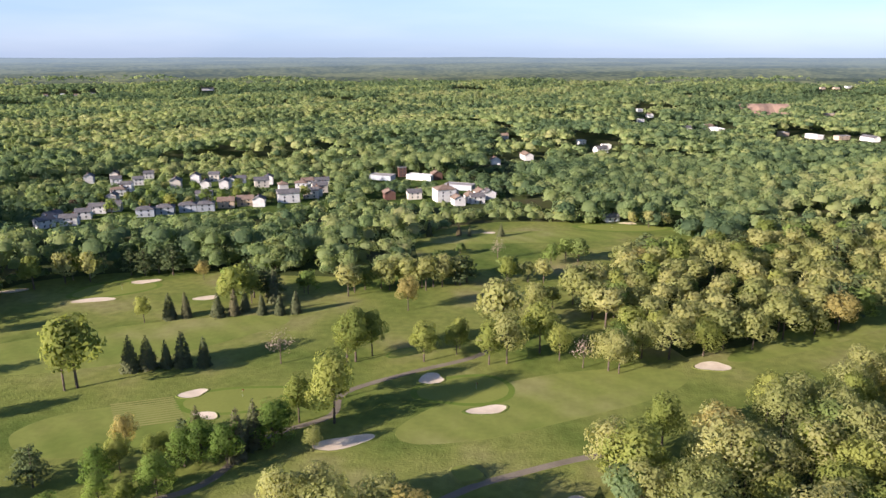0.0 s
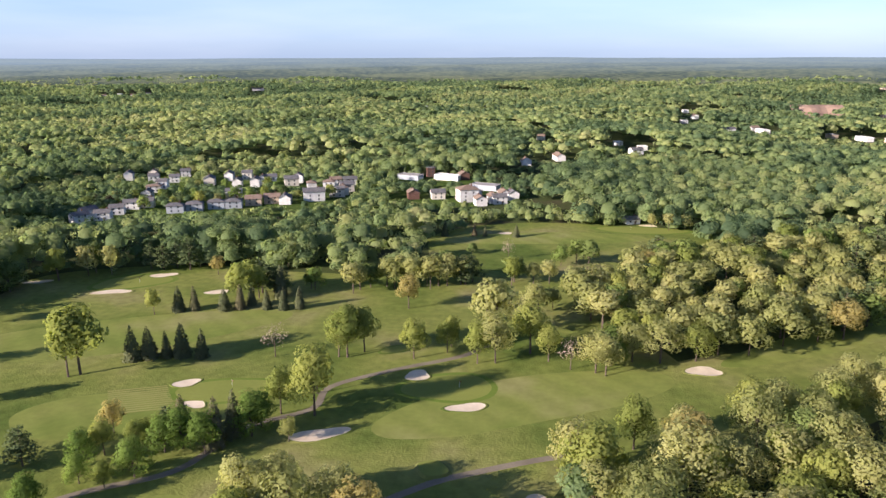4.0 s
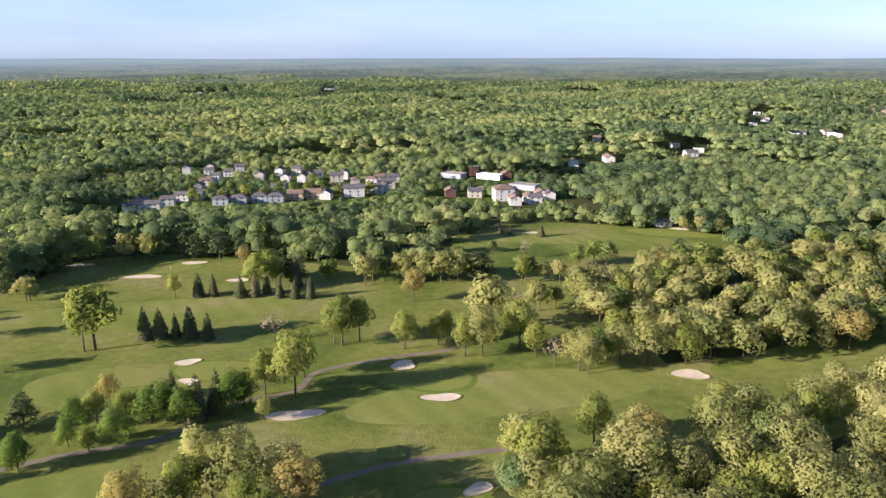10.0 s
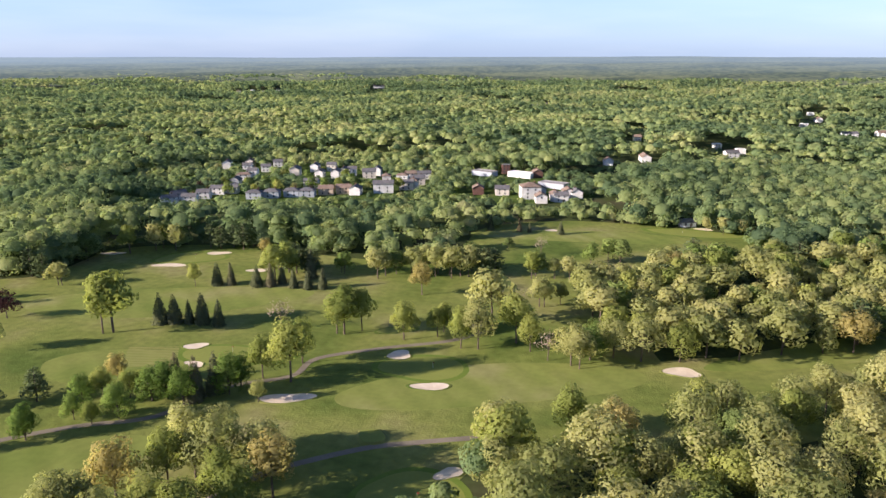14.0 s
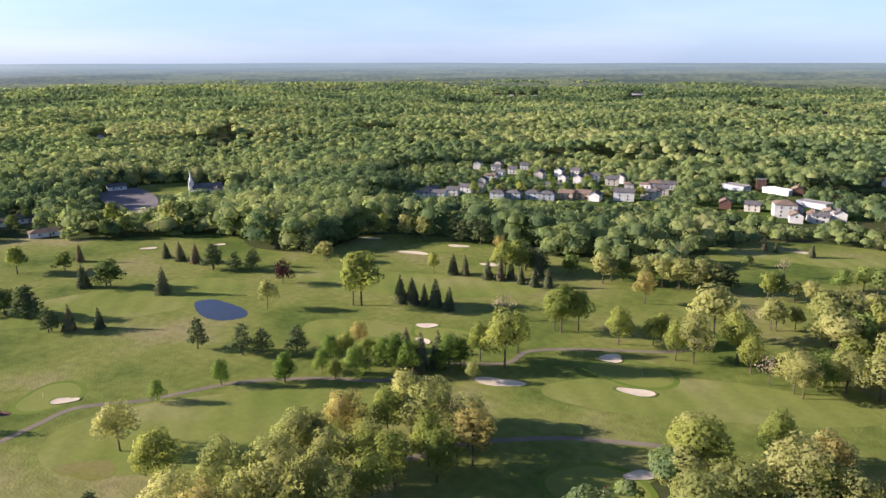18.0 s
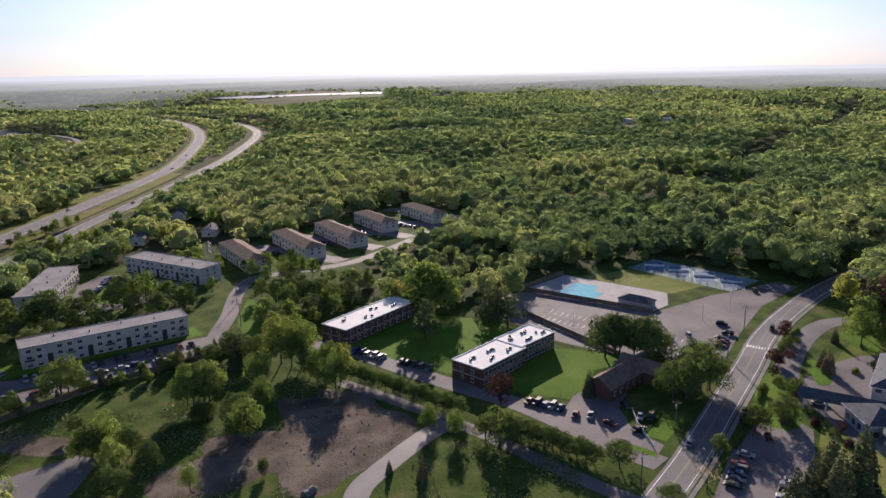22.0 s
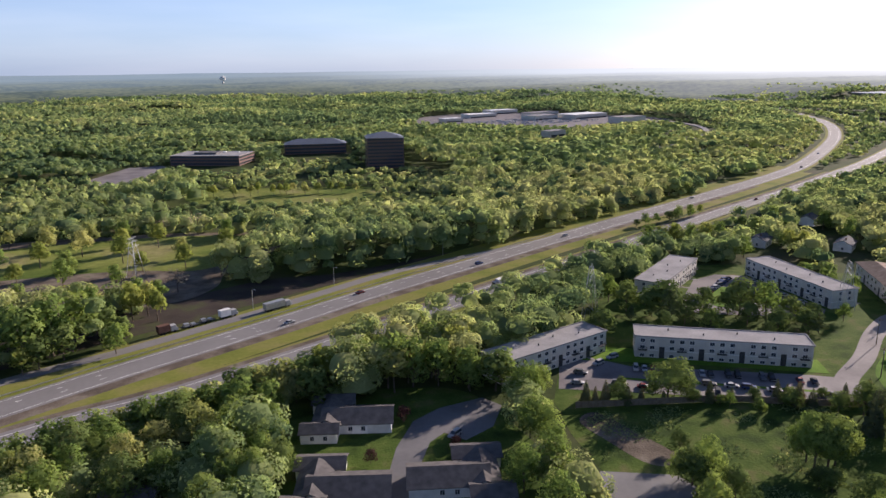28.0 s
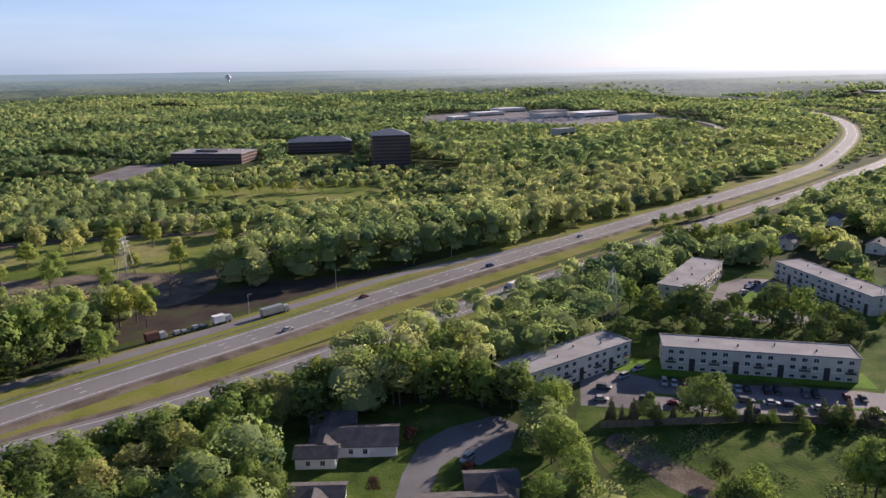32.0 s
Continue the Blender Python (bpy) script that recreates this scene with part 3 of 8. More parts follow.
MAIN = [(160, -72), (60, -62), (-40, -58), (-105, -58), (-138, -56), (-175, -55), (-210, -54), (-244, -53.5), (-279, -49), (-321, -40), (-372, -22), (-440, 10), (-520, 40), (-640, 60)]
main = smooth_line(MAIN)
tagged(part("road", strip(bmesh.new(), main, 4.6, -4.6, 0.07, -0.05), M["asphalt"]), "worn grey two-lane asphalt road", "road", "", "structure")
bm = strip(bmesh.new(), main, 0.22, 0.08, 0.09)
strip(bm, main, -0.08, -0.22, 0.09)
tagged(part("centre_line", bm, M["yellow_line"]), "double yellow centre line", "road marking", "", "structure")
bm = strip(bmesh.new(), main, 3.7, 3.55, 0.09)
strip(bm, main, -3.55, -3.7, 0.09)
for k in range(8):
    box(bm, -231 - 0.0, -228.4, -57.4 + k, -56.9 + k, 0.08, 0.09)
tagged(part("edge_line", bm, M["line"]), "white edge lines and zebra crossing", "road marking", "", "structure")
for side in (-5.6,):
    tagged(part("pavement", strip(bmesh.new(), offset(main[20:62], side), 0.6, -0.6, 0.14, -0.05), M["concrete"]), "narrow concrete pavement with a raised kerb", "pavement", "", "structure")

sheet("car_park", [(-205, -62), (-197, -100), (-200, -127), (-226, -172), (-246, -160), (-254, -154), (-249, -98), (-285, -82), (-300, -72), (-322, -60), (-318, -50), (-280, -60), (-240, -62)],
      0.06, M["lot"], "large faded asphalt car park with painted bays", "car park", smooth=False)
bm = bmesh.new()
for k in range(26):
    for r in range(3):
        box(bm, -232 + r * 9 + k * 0.35, -227.4 + r * 9 + k * 0.35, -136 + k * 2.7, -135.85 + k * 2.7, 0.06, 0.075)
tagged(part("bay_mark", bm, M["line"]), "faded white parking bay lines", "road marking", "", "structure")
sheet("car_park", [(-100, -50), (-118, -47), (-150, -47.5), (-182, -42), (-172, -30), (-150, -27), (-118, -30), (-100, -34)], 0.06, M["lot"], "asphalt car park beside the clubhouse", "car park", smooth=False)
ribbon("drive", [(-178, -40), (-200, -41), (-222, -42), (-250, -40), (-272, -33), (-282, -18), (-276, 0), (-262, 8), (-245, 8)], 8, 0.062, M["asphalt"], "curved asphalt drive to the clubhouse entrance", "drive")
sheet("terrace", [(-243, 12), (-247, 17), (-222, 16.2), (-192, 15.4), (-180, 13), (-169.5, 8), (-163.8, -1), (-165.5, -12), (-171, -20), (-182, -28), (-200, -38), (-240, -20)], 0.055, M["lot"], "paved terrace round the clubhouse", "terrace")
ribbon("walk", [(-233, 25), (-214, 25.8), (-202, 23.4), (-184, 19.2), (-170, 16.6), (-163, 8), (-160, -4)], 5, 0.064, M["asphalt"], "dark paved walk round the clubhouse terrace", "walk")
sheet("lawn", [(-258, -29), (-268, -24), (-257, -15), (-244, -18)], 0.085, M["fresh_lawn"], "small grass island in the clubhouse drive", "lawn")
sheet("lawn", [(-224, -37), (-226, -33), (-211, -28), (-206, -32)], 0.085, M["fresh_lawn"], "small grass island in the clubhouse drive", "lawn")
sheet("lawn", [(-196, -49), (-212, -47), (-206, -42), (-187, -35), (-170, -34), (-169, -44), (-182, -47)], 0.066, M["fresh_lawn"], "strip of grass between road and clubhouse", "lawn")
sheet("car_park", [(-130, -64), (-133, -84), (-140, -95), (-158, -97), (-178, -92), (-176, -84), (-158, -82), (-146, -74), (-142, -64)], 0.06, M["lot"], "small asphalt yard beside a brick house", "car park", smooth=False)
ribbon("drive", [(-132, -62), (-136, -80), (-144, -108), (-146, -133), (-149, -160), (-152, -182), (-150, -200)], 8, 0.062, M["lot"], "asphalt access lane lined with parked cars", "drive")
ribbon("drive", [(-129, -168), (-127.5, -150), (-125.5, -132), (-122.5, -110), (-118, -92), (-114, -74), (-112, -62)], 5, 0.063, M["lot"], "worn paved strip beside a row of small trees", "drive")
ribbon("drive", [(-124, -120), (-118, -123), (-108, -124), (-94, -124), (-82, -123), (-70, -116), (-52, -108)], 6.5, 0.064, M["asphalt"], "cracked asphalt access drive", "drive")
sheet("dirt_lot", [(-90, -168), (-96, -162), (-108, -176), (-116, -169), (-122, -170), (-126, -155), (-121, -145), (-121, -135), (-114, -127), (-100, -124), (-86, -129), (-76, -129), (-71, -138), (-77, -147), (-66, -150), (-58, -156), (-53, -167), (-61, -173), (-72, -170), (-80, -176)], 0.05, M["dirt"], "bare brown dirt lot with weeds", "dirt")
sheet("car_park", [(-30, -200), (-38, -206), (-56, -200), (-58, -193), (-46, -185), (-36, -180), (-28, -186)], 0.055, M["asphalt"], "old dark asphalt pad in rough grass", "car park", smooth=False)
sheet("dirt_lot", [(-43, -232), (-50, -236), (-56, -222), (-62, -205), (-52, -206), (-46, -220)], 0.05, M["dirt"], "bare brown dirt patch", "dirt")
sheet("meadow", [(-38, -185), (-42, -242), (-90, -236), (-135, -222), (-140, -185), (-125, -165), (-118, -120), (-132, -75), (-120, -66), (-60, -66), (-20, -100), (-14, -150), (-20, -185)], 0.03, M["meadow"], "rough green meadow grass", "meadow")
ribbon("street", [(-131, -226), (-137, -238), (-157, -253), (-181, -274), (-203, -286), (-222, -276), (-252, -262), (-300, -262), (-345, -268)], 7, 0.064, M["lot"], "asphalt street through the apartment blocks", "street")
sheet("car_park", [(-52, -272), (-45, -254), (-75, -243), (-113, -228), (-141, -222), (-138, -240), (-128, -245), (-75, -265), (-62, -278)], 0.06, M["lot"], "asphalt car park in front of an apartment block", "car park", smooth=False)
sheet("car_park", [(-122, -312), (-135, -305), (-172, -292), (-180, -300), (-178, -352), (-165, -358), (-150, -352), (-126, -322)], 0.06, M["lot"], "asphalt car park between apartment blocks", "car park", smooth=False)
ribbon("lawn", [(-68, -256.5), (-86, -249), (-104, -241.5), (-127, -231.5)], 1.6, 0.085, M["fresh_lawn"], "narrow grass strip between rows of parked cars", "lawn")
sheet("lawn", [(-138, -318), (-150, -338), (-160, -336), (-158, -318), (-148, -310)], 0.08, M["fresh_lawn"], "small lawn in a car park", "lawn")
sheet("lawn", [(-56, -276), (-72, -284), (-140, -255), (-136, -244), (-100, -260), (-66, -272)], 0.08, M["fresh_lawn"], "strip of lawn along an apartment block", "lawn", smooth=False)
sheet("lawn", [(-143, -222), (-150, -240), (-166, -254), (-178, -262), (-170, -240), (-156, -226)], 0.04, M["fresh_lawn"], "green lawn beside a street", "lawn")
sheet("lawn", [(-153, -188), (-153, -140), (-196, -136), (-208, -150), (-200, -184)], 0.04, M["fresh_lawn"], "bright green lawn between brick blocks", "lawn", smooth=False)
sheet("lawn", [(-150, -124), (-192, -119), (-200, -92), (-180, -88), (-156, -94)], 0.04, M["fresh_lawn"], "bright green lawn between brick blocks", "lawn", smooth=False)
sheet("lawn", [(-144.5, -70), (-159.5, -69), (-162.5, -63), (-144.5, -64)], 0.072, M["fresh_lawn"], "small bright lawn behind a white fence", "lawn", smooth=False)
sheet("lawn", [(-138.5, -76.5), (-137.4, -65), (-134.3, -63.5), (-135.7, -74)], 0.072, M["fresh_lawn"], "narrow grass strip beside an access lane", "lawn", smooth=False)
for k in range(5):
    sheet("car_park", [(-245 - 33 * k, -335), (-245 - 33 * k, -268), (-257 - 33 * k, -268), (-257 - 33 * k, -335)], 0.06, M["lot"], "asphalt car park between apartment blocks", "car park", smooth=False)
sheet("street", [(17.5, -178), (16.5, -211), (11, -229), (4, -243), (-5, -249.5), (-19.5, -253.5), (-24, -247), (-18, -235), (-8.5, -229), (-3.5, -234.5), (1.5, -230), (7, -217), (10, -208), (11, -178)], 0.064, M["asphalt"], "asphalt cul-de-sac between houses", "street", smooth=False)
sheet("lawn", [(48, -175), (48, -262), (5, -266), (-20, -250), (-24, -175)], 0.03, M["meadow"], "house gardens of green grass", "lawn")
BANK = [(150, -308), (112, -328), (60, -362), (10, -393), (-60, -432), (-65, -440), (10, -408), (48, -404), (80, -386), (108, -366), (160, -335)]
sheet("bank", BANK, 0.028, M["bank"], "bare brown earth bank beside the highway", "bank")
FIELD = [(235, -380), (160, -368), (96, -374), (74, -394), (70, -424), (56, -446), (40, -500), (120, -525), (235, -505)]
sheet("field", FIELD, 0.04, M["dirt"], "rough ground with thin grass below power lines", "field")
OFFICE_LOT = [(228, -775), (206, -873), (172, -880), (150, -830), (156, -800), (185, -724)]
sheet("car_park", OFFICE_LOT, 0.06, M["lot"], "asphalt car park beside an office block", "car park", smooth=False)
GREEN_FIELD = [(115, -695), (60, -692), (-35, -672), (-30, -600), (60, -605), (115, -640)]
sheet("field", GREEN_FIELD, 0.04, M["lawn"], "open green field before offices", "field")
sheet("field", [(225, -436), (125, -438), (84, -430), (56, -462), (44, -498), (120, -515), (220, -495)], 0.06, M["lawn"], "open green lawn among trees", "field")
sheet("car_park", [(-508, 296), (-512, 328), (-462, 317), (-412, 285), (-402, 268), (-422, 264), (-460, 276)], 0.05, M["lot"], "grey asphalt car park before a church", "car park")
sheet("field", [(-513, 332), (-513, 348), (-498, 367), (-463, 374), (-425, 372), (-425, 340), (-472, 320)], 0.04, M["lawn"], "mown field behind a church", "field")
sheet("car_park", [(-190, -1380), (-250, -1560), (-420, -1640), (-640, -1420), (-640, -1270), (-420, -1190)], 1.0, M["lot"], "wide asphalt shopping centre car park", "car park", z0=-20)

sheet("lawn", [(-50, -60), (-60, -150), (-40, -178), (-40, -245), (-58, -285), (-100, -342), (-150, -378), (-205, -368), (-225, -345), (-400, -335), (-405, -262), (-330, -255), (-235, -258), (-195, -238),
         (-212, -205), (-218, -160), (-285, -160), (-345, -122), (-335, -62), (-300, -10), (-200, -20), (-100, -20)], 0.018, M["meadow"], "patchy grass among the buildings", "lawn", smooth=False)
sheet("lawn", [(-330, 400), (-350, 615), (-190, 620), (-40, 610), (-10, 520), (-140, 470), (-230, 430)], 0.02, M["meadow"], "gardens of the hamlet", "lawn")

# cart paths
PATHS = [[(-213, 25), (-187, 32), (-178, 45), (-163, 62), (-159, 70), (-161, 85), (-162, 98), (-150, 113), (-137, 138), (-118, 156), (-99, 168), (-90, 190), (-74, 203), (-72, 218), (-53, 233), (-32, 246), (-20, 262)],
         [(-165, 14), (-156, 22), (-149, 32), (-147, 44), (-139, 56), (-122, 64.5), (-104, 67), (-85, 65)],
         [(2, 185), (-9, 181), (-22, 175), (-35, 168), (-52, 153), (-58, 143), (-70, 120)],
         [(-330, 45), (-352, 46), (-376, 52), (-400, 58)]]
for p in PATHS:
    ribbon("cart_path", p, 2.3, 0.075, M["path"], "narrow grey cart path winding through grass", "path")


# ---- golf course ----
def blob(cx, cy, rx, ry, turn, seed, wob=0.16, n=14):
    r = random.Random(seed)
    a0, b0 = r.uniform(0, 6), r.uniform(0, 6)
    out = []
    for i in range(n):
        a = 2 * math.pi * i / n
        k = 1 + wob * math.sin(2 * a + a0) + wob * 0.7 * math.sin(3 * a + b0)
        x, y = rx * k * math.cos(a), ry * k * math.sin(a)
        c, s = math.cos(radians(turn)), math.sin(radians(turn))
        out.append((cx + c * x - s * y, cy + s * x + c * y))
    return out


def bunker(x, y, rx, ry, turn, seed):
    """Sand in a shallow bowl with a grassy lip."""
    line = smooth_line(blob(x, y, rx, ry, turn, seed), True, 3)
    e = thing("bunker", "pale sand bunker with a grassy lip", "bunker", "bunkers of the golf course", pose(x, y, 0))
    bm = bmesh.new()
    rows = []
    for k, z in ((1.0, 0.16), (0.86, 0.10), (0.55, 0.07)):
        rows.append([bm.verts.new(((p[0] - x) * k, (p[1] - y) * k, z)) for p in line])
    for a, b in zip(rows, rows[1:]):
        for i in range(len(line)):
            j = (i + 1) % len(line)
            bm.faces.new((a[i], a[j], b[j], b[i]))
    bm.faces.new(rows[-1])
    part("sand", bm, M["sand"], e)
    bm = bmesh.new()
    rows = []
    for k, z in ((1.22, 0.0), (1.09, 0.22), (1.0, 0.15)):
        rows.append([bm.verts.new(((p[0] - x) * k, (p[1] - y) * k, z)) for p in line])
    for a, b in zip(rows, rows[1:]):
        for i in range(len(line)):
            j = (i + 1) % len(line)
            bm.faces.new((a[i], a[j], b[j], b[i]))
    part("lip", bm, M["lawn"], e)


BUNKERS = [(-46, 228.5, 4.6, 3.4, 30), (-28.5, 208, 5.4, 2.8, 10), (-118.6, 216, 4.4, 2.4, 20), (-192, 301, 7.5, 3.2, 15), (-181, 327, 5.5, 3.2, 20), (47.5, 240.5, 6, 3.4, 15),
           (-145.5, 305, 6, 2.4, 20), (-68, 188.5, 7.4, 3.4, 25), (-234, 311.6, 6, 2.4, 20), (-170, 98, 3.8, 2.2, 60), (-141.2, 15.6, 2.8, 2.3, 0), (-120, 0, 5.2, 3.7, 30),
           (-301, 57, 4, 5.5, 0), (-319, 221, 4, 2.5, 50), (-294, 249, 4, 2.5, 50), (-298, 33, 4, 2.4, 80), (-27, 262, 4, 2, 10), (-109.8, 202.4, 3.6, 2.2, 0), (-10, 163, 3.5, 2.5, 40),
           (66, 452, 6, 2.5, 0), (-20, 425, 4, 2, 0)]
for i, b in enumerate(BUNKERS):
    bunker(*b, i)

GREENS = [(-35, 221, 13.5, 9.5, 20, "green"), (-101, 213, 18, 8, 15, "green"), (-176, 97, 9, 9, 0, "green"), (-306, 44, 16, 12, 80, "green"),
          (-152, 45, 14, 8, 55, "fairway"), (-165.5, 46, 10.5, 5.5, 28, "green"), 
          (-190, 316, 18, 9, 20, "green"), (-55, 250, 7, 3, 30, "green"), (60, 440, 26, 8, 0, "green"), (-16, 152, 12, 10, 0, "green"), (-130, 195, 30, 14, 20, "fairway"),
          (-10, 215, 45, 16, 25, "fairway"), (-160, 255, 60, 18, 20, "fairway"), (-245, 160, 60, 22, 70, "fairway"), (-120, 115, 50, 20, 50, "fairway"), (110, 280, 60, 10, 32, "fairway"),
          (-370, 120, 40, 22, 80, "fairway"), (0, 415, 60, 14, 5, "fairway")]
for i, (x, y, rx, ry, turn, kind) in enumerate(GREENS):
    if kind == "green":
        sheet("green_collar", blob(x, y, rx * 1.14, ry * 1.2, turn, i + 40, 0.10), 0.054 + 0.0002 * i, M["collar"], "close-cut collar round a putting green", "grass", z0=0.0)
    sheet("putting_green" if kind == "green" else "fairway", blob(x, y, rx, ry, turn, i + 40, 0.10), 0.06 + 0.0005 * i if kind == "green" else 0.04 + 0.0006 * i, M[kind],
          "smooth pale putting green" if kind == "green" else "closely mown fairway grass", "green" if kind == "green" else "fairway", z0=0.0)


# the green beside the clubhouse runs long from the car park towards the pond
LONG_GREEN = [(-139, -5), (-145.8, -1), (-145.6, 8), (-135, 18.5), (-126, 20.2), (-117.3, 15.3), (-118.2, 5.4), (-129, -2)]
sheet("green_collar", [(-132 + (x + 132) * 1.2, 8 + (y - 8) * 1.18) for x, y in LONG_GREEN], 0.056, M["collar"], "close-cut collar round a putting green", "grass", z0=0.0)
sheet("putting_green", LONG_GREEN, 0.066, M["green"], "smooth pale putting green", "green", z0=0.0)


def tee(corners, high):
    """A level tee raised a little over the grass, with sloping sides."""
    cx, cy = sum(p[0] for p in corners) / len(corners), sum(p[1] for p in corners) / len(corners)
    line = smooth_line(corners, True, 4)
    if area2(line) < 0:
        line = line[::-1]
    e = thing("tee", "close-mown raised tee with sloping grass sides", "tee", "tees of the golf course", pose(cx, cy, 0))
    rings = [[((x - cx) * k, (y - cy) * k, z) for x, y in line] for k, z in ((1.18, 0.0), (0.98, high), (0.94, high + 0.03))]
    bm = bmesh.new()
    rows = [[bm.verts.new(p) for p in ring] for ring in rings[:2]]
    for i in range(len(line)):
        j = (i + 1) % len(line)
        bm.faces.new((rows[0][i], rows[0][j], rows[1][j], rows[1][i]))
    bm.faces.new(rows[1])
    part("bank", bm, M["lawn"], e)
    bm = bmesh.new()
    bm.faces.new([bm.verts.new(p) for p in rings[2]])
    part("teeing_ground", bm, M["green"], e)


tee([(-193, 45), (-184, 61.5), (-172, 59.5), (-183.5, 44)], 0.6)
tee([(-176, 65), (-169.6, 73.5), (-162, 70.4), (-168, 63)], 0.8)
tee([(-177.6, 21.5), (-179.5, 25), (-171, 28.6), (-168.6, 23.3)], 0.4)
tee([(-161.5, 26), (-163.6, 30.5), (-152.8, 35), (-151, 29)], 0.4)
tee([(-39, 176), (-34, 178), (-30.5, 173), (-36, 170.5)], 0.5)
sheet("dry_grass", blob(-126, 82, 8, 4.5, 40, 17, 0.15), 0.068, M["verge"], "yellowed patch of dry grass on the fairway", "grass", z0=0.0)


def striped(corners, n, slant):
    """Mown bands across a four-cornered field."""
    a, b, c, d = (Vector((*p, 0)) for p in corners)
    bm = bmesh.new()
    for i in range(n):
        t0, t1 = i / n, (i + 0.5) / n
        q = [a.lerp(b, t0), a.lerp(b, t1), d.lerp(c, min(1, t1 + slant)), d.lerp(c, min(1, t0 + slant))]
        bm.faces.new([bm.verts.new((v.x, v.y, 0.06)) for v in q])
    return bm


tagged(part("mown_field", striped([(-199, 48), (-284, 68), (-283, 104), (-198, 82)], 38, 0.06), M["stripe"]), "field of pale and dark mown stripes", "lawn", "", "structure")
tagged(part("mown_field", striped([(-132, 194), (-141, 209), (-124, 214), (-114, 199)], 12, 0.05), M["stripe"]), "field of pale and dark mown stripes", "lawn", "", "structure")
sheet("pond", [(-126, 34), (-136, 38.5), (-138.5, 47), (-134, 55), (-122, 61), (-109, 62.5), (-96, 61), (-88, 52), (-92, 38), (-106, 28)], 0.05, M["water"], "dark still pond with a fountain", "pond")
sheet("pond", [(-218, 180), (-214, 186.5), (-200, 187), (-190, 185), (-185, 179.5), (-189, 172), (-198, 170), (-209, 173.5)], 0.06, M["water"], "small dark pond in the fairway", "pond", z0=0)
LAKE = [(-1400, -1710), (-1560, -1715), (-1740, -1640), (-1870, -1480), (-1830, -1425), (-1650, -1545), (-1430, -1570)]
sheet("lake", LAKE, 25.0, M["lake"], "bright distant lake", "lake", z0=10)
CUT = [(-1950, -89), (-1500, -108), (-1220, -122), (-910, -150), (-760, -150), (-640, -150), (-560, -225), (-520, -260)]
RAMP = [(-400, -870), (-453, -901), (-523, -979), (-600, -1077), (-640, -1200), (-638, -1374)]
ribbon("ramp", RAMP, 9, 1.0, M["highway"], "curving highway ramp", "road")
bm = bmesh.new()
qz = float(land(520, 1370))
rows = [[bm.verts.new((520 + dx, 1370 + dy + 5 * math.sin(dx / 9), qz + z)) for dx in range(-45, 46, 10)] for dy, z in ((-30, 0), (-14, 5), (4, 16), (20, 20))]
for a, b in zip(rows, rows[1:]):
    for k in range(len(a) - 1):
        bm.faces.new((a[k], a[k + 1], b[k + 1], b[k]))
tagged(part("quarry", bm, M["clay"]), "bare reddish quarry face among trees", "quarry", "", "structure")
RIVER = [(-860, 700), (-800, 650), (-740, 606), (-680, 552)]
ribbon("river", RIVER, 26, 0.4, M["lake"], "narrow blue river between trees", "river")


# ---- trees ----


def leaf_mesh(name, centers, normals, sizes, mat, tint=None, jitter=0.38, seed=1, own=0.4):
    """Small ragged three-cornered tufts of leaves, one at each centre."""
    r = np.random.default_rng(seed)
    n = len(centers)
    nn = normals + r.normal(0, jitter, (n, 3))
    nn /= np.linalg.norm(nn, axis=1, keepdims=True) + 1e-9
    ref = np.where(np.abs(nn[:, 2:3]) < 0.9, [[0, 0, 1.0]], [[1.0, 0, 0]])
    u = np.cross(nn, ref)
    u /= np.linalg.norm(u, axis=1, keepdims=True) + 1e-9
    v = np.cross(nn, u)
    a0 = r.uniform(0, 6.283, n)
    verts = np.empty((n, 3, 3), np.float32)
    for k in range(3):
        a = a0 + k * 2.094 + r.uniform(-0.5, 0.5, n)
        s = sizes * r.uniform(0.7, 1.15, n)
        verts[:, k] = centers + (np.cos(a) * s)[:, None] * u + (np.sin(a) * s)[:, None] * v
    me = bpy.data.meshes.new(name)
    me.vertices.add(3 * n)
    me.vertices.foreach_set("co", verts.ravel())
    me.loops.add(3 * n)
    me.loops.foreach_set("vertex_index", np.arange(3 * n, dtype=np.int32))
    me.polygons.add(n)
    me.polygons.foreach_set("loop_start", np.arange(0, 3 * n, 3, dtype=np.int32))
    if tint is not None:
        me.attributes.new("tint", "FLOAT", "FACE").data.foreach_set("value", tint.astype(np.float32))
    me.update(calc_edges=True)
    # tufts are lit as the rounded crown that they belong to
    side = np.sign((nn * normals).sum(1))[:, None]
    soft = normals / (np.linalg.norm(normals, axis=1, keepdims=True) + 1e-9) * 0.7 + nn * side * own
    soft /= np.linalg.norm(soft, axis=1, keepdims=True) + 1e-9
    me.attributes.new("custom_normal", "FLOAT_VECTOR", "POINT").data.foreach_set("vector", np.repeat(soft, 3, 0).astype(np.float32).ravel())
    me.materials.append(mat)
    return me


def sphere_dirs(r, n, low=-1.0):
    z = r.uniform(low, 1, n)
    a = r.uniform(0, 6.283, n)
    s = np.sqrt(1 - z * z)
    return np.stack([s * np.cos(a), s * np.sin(a), z], 1)


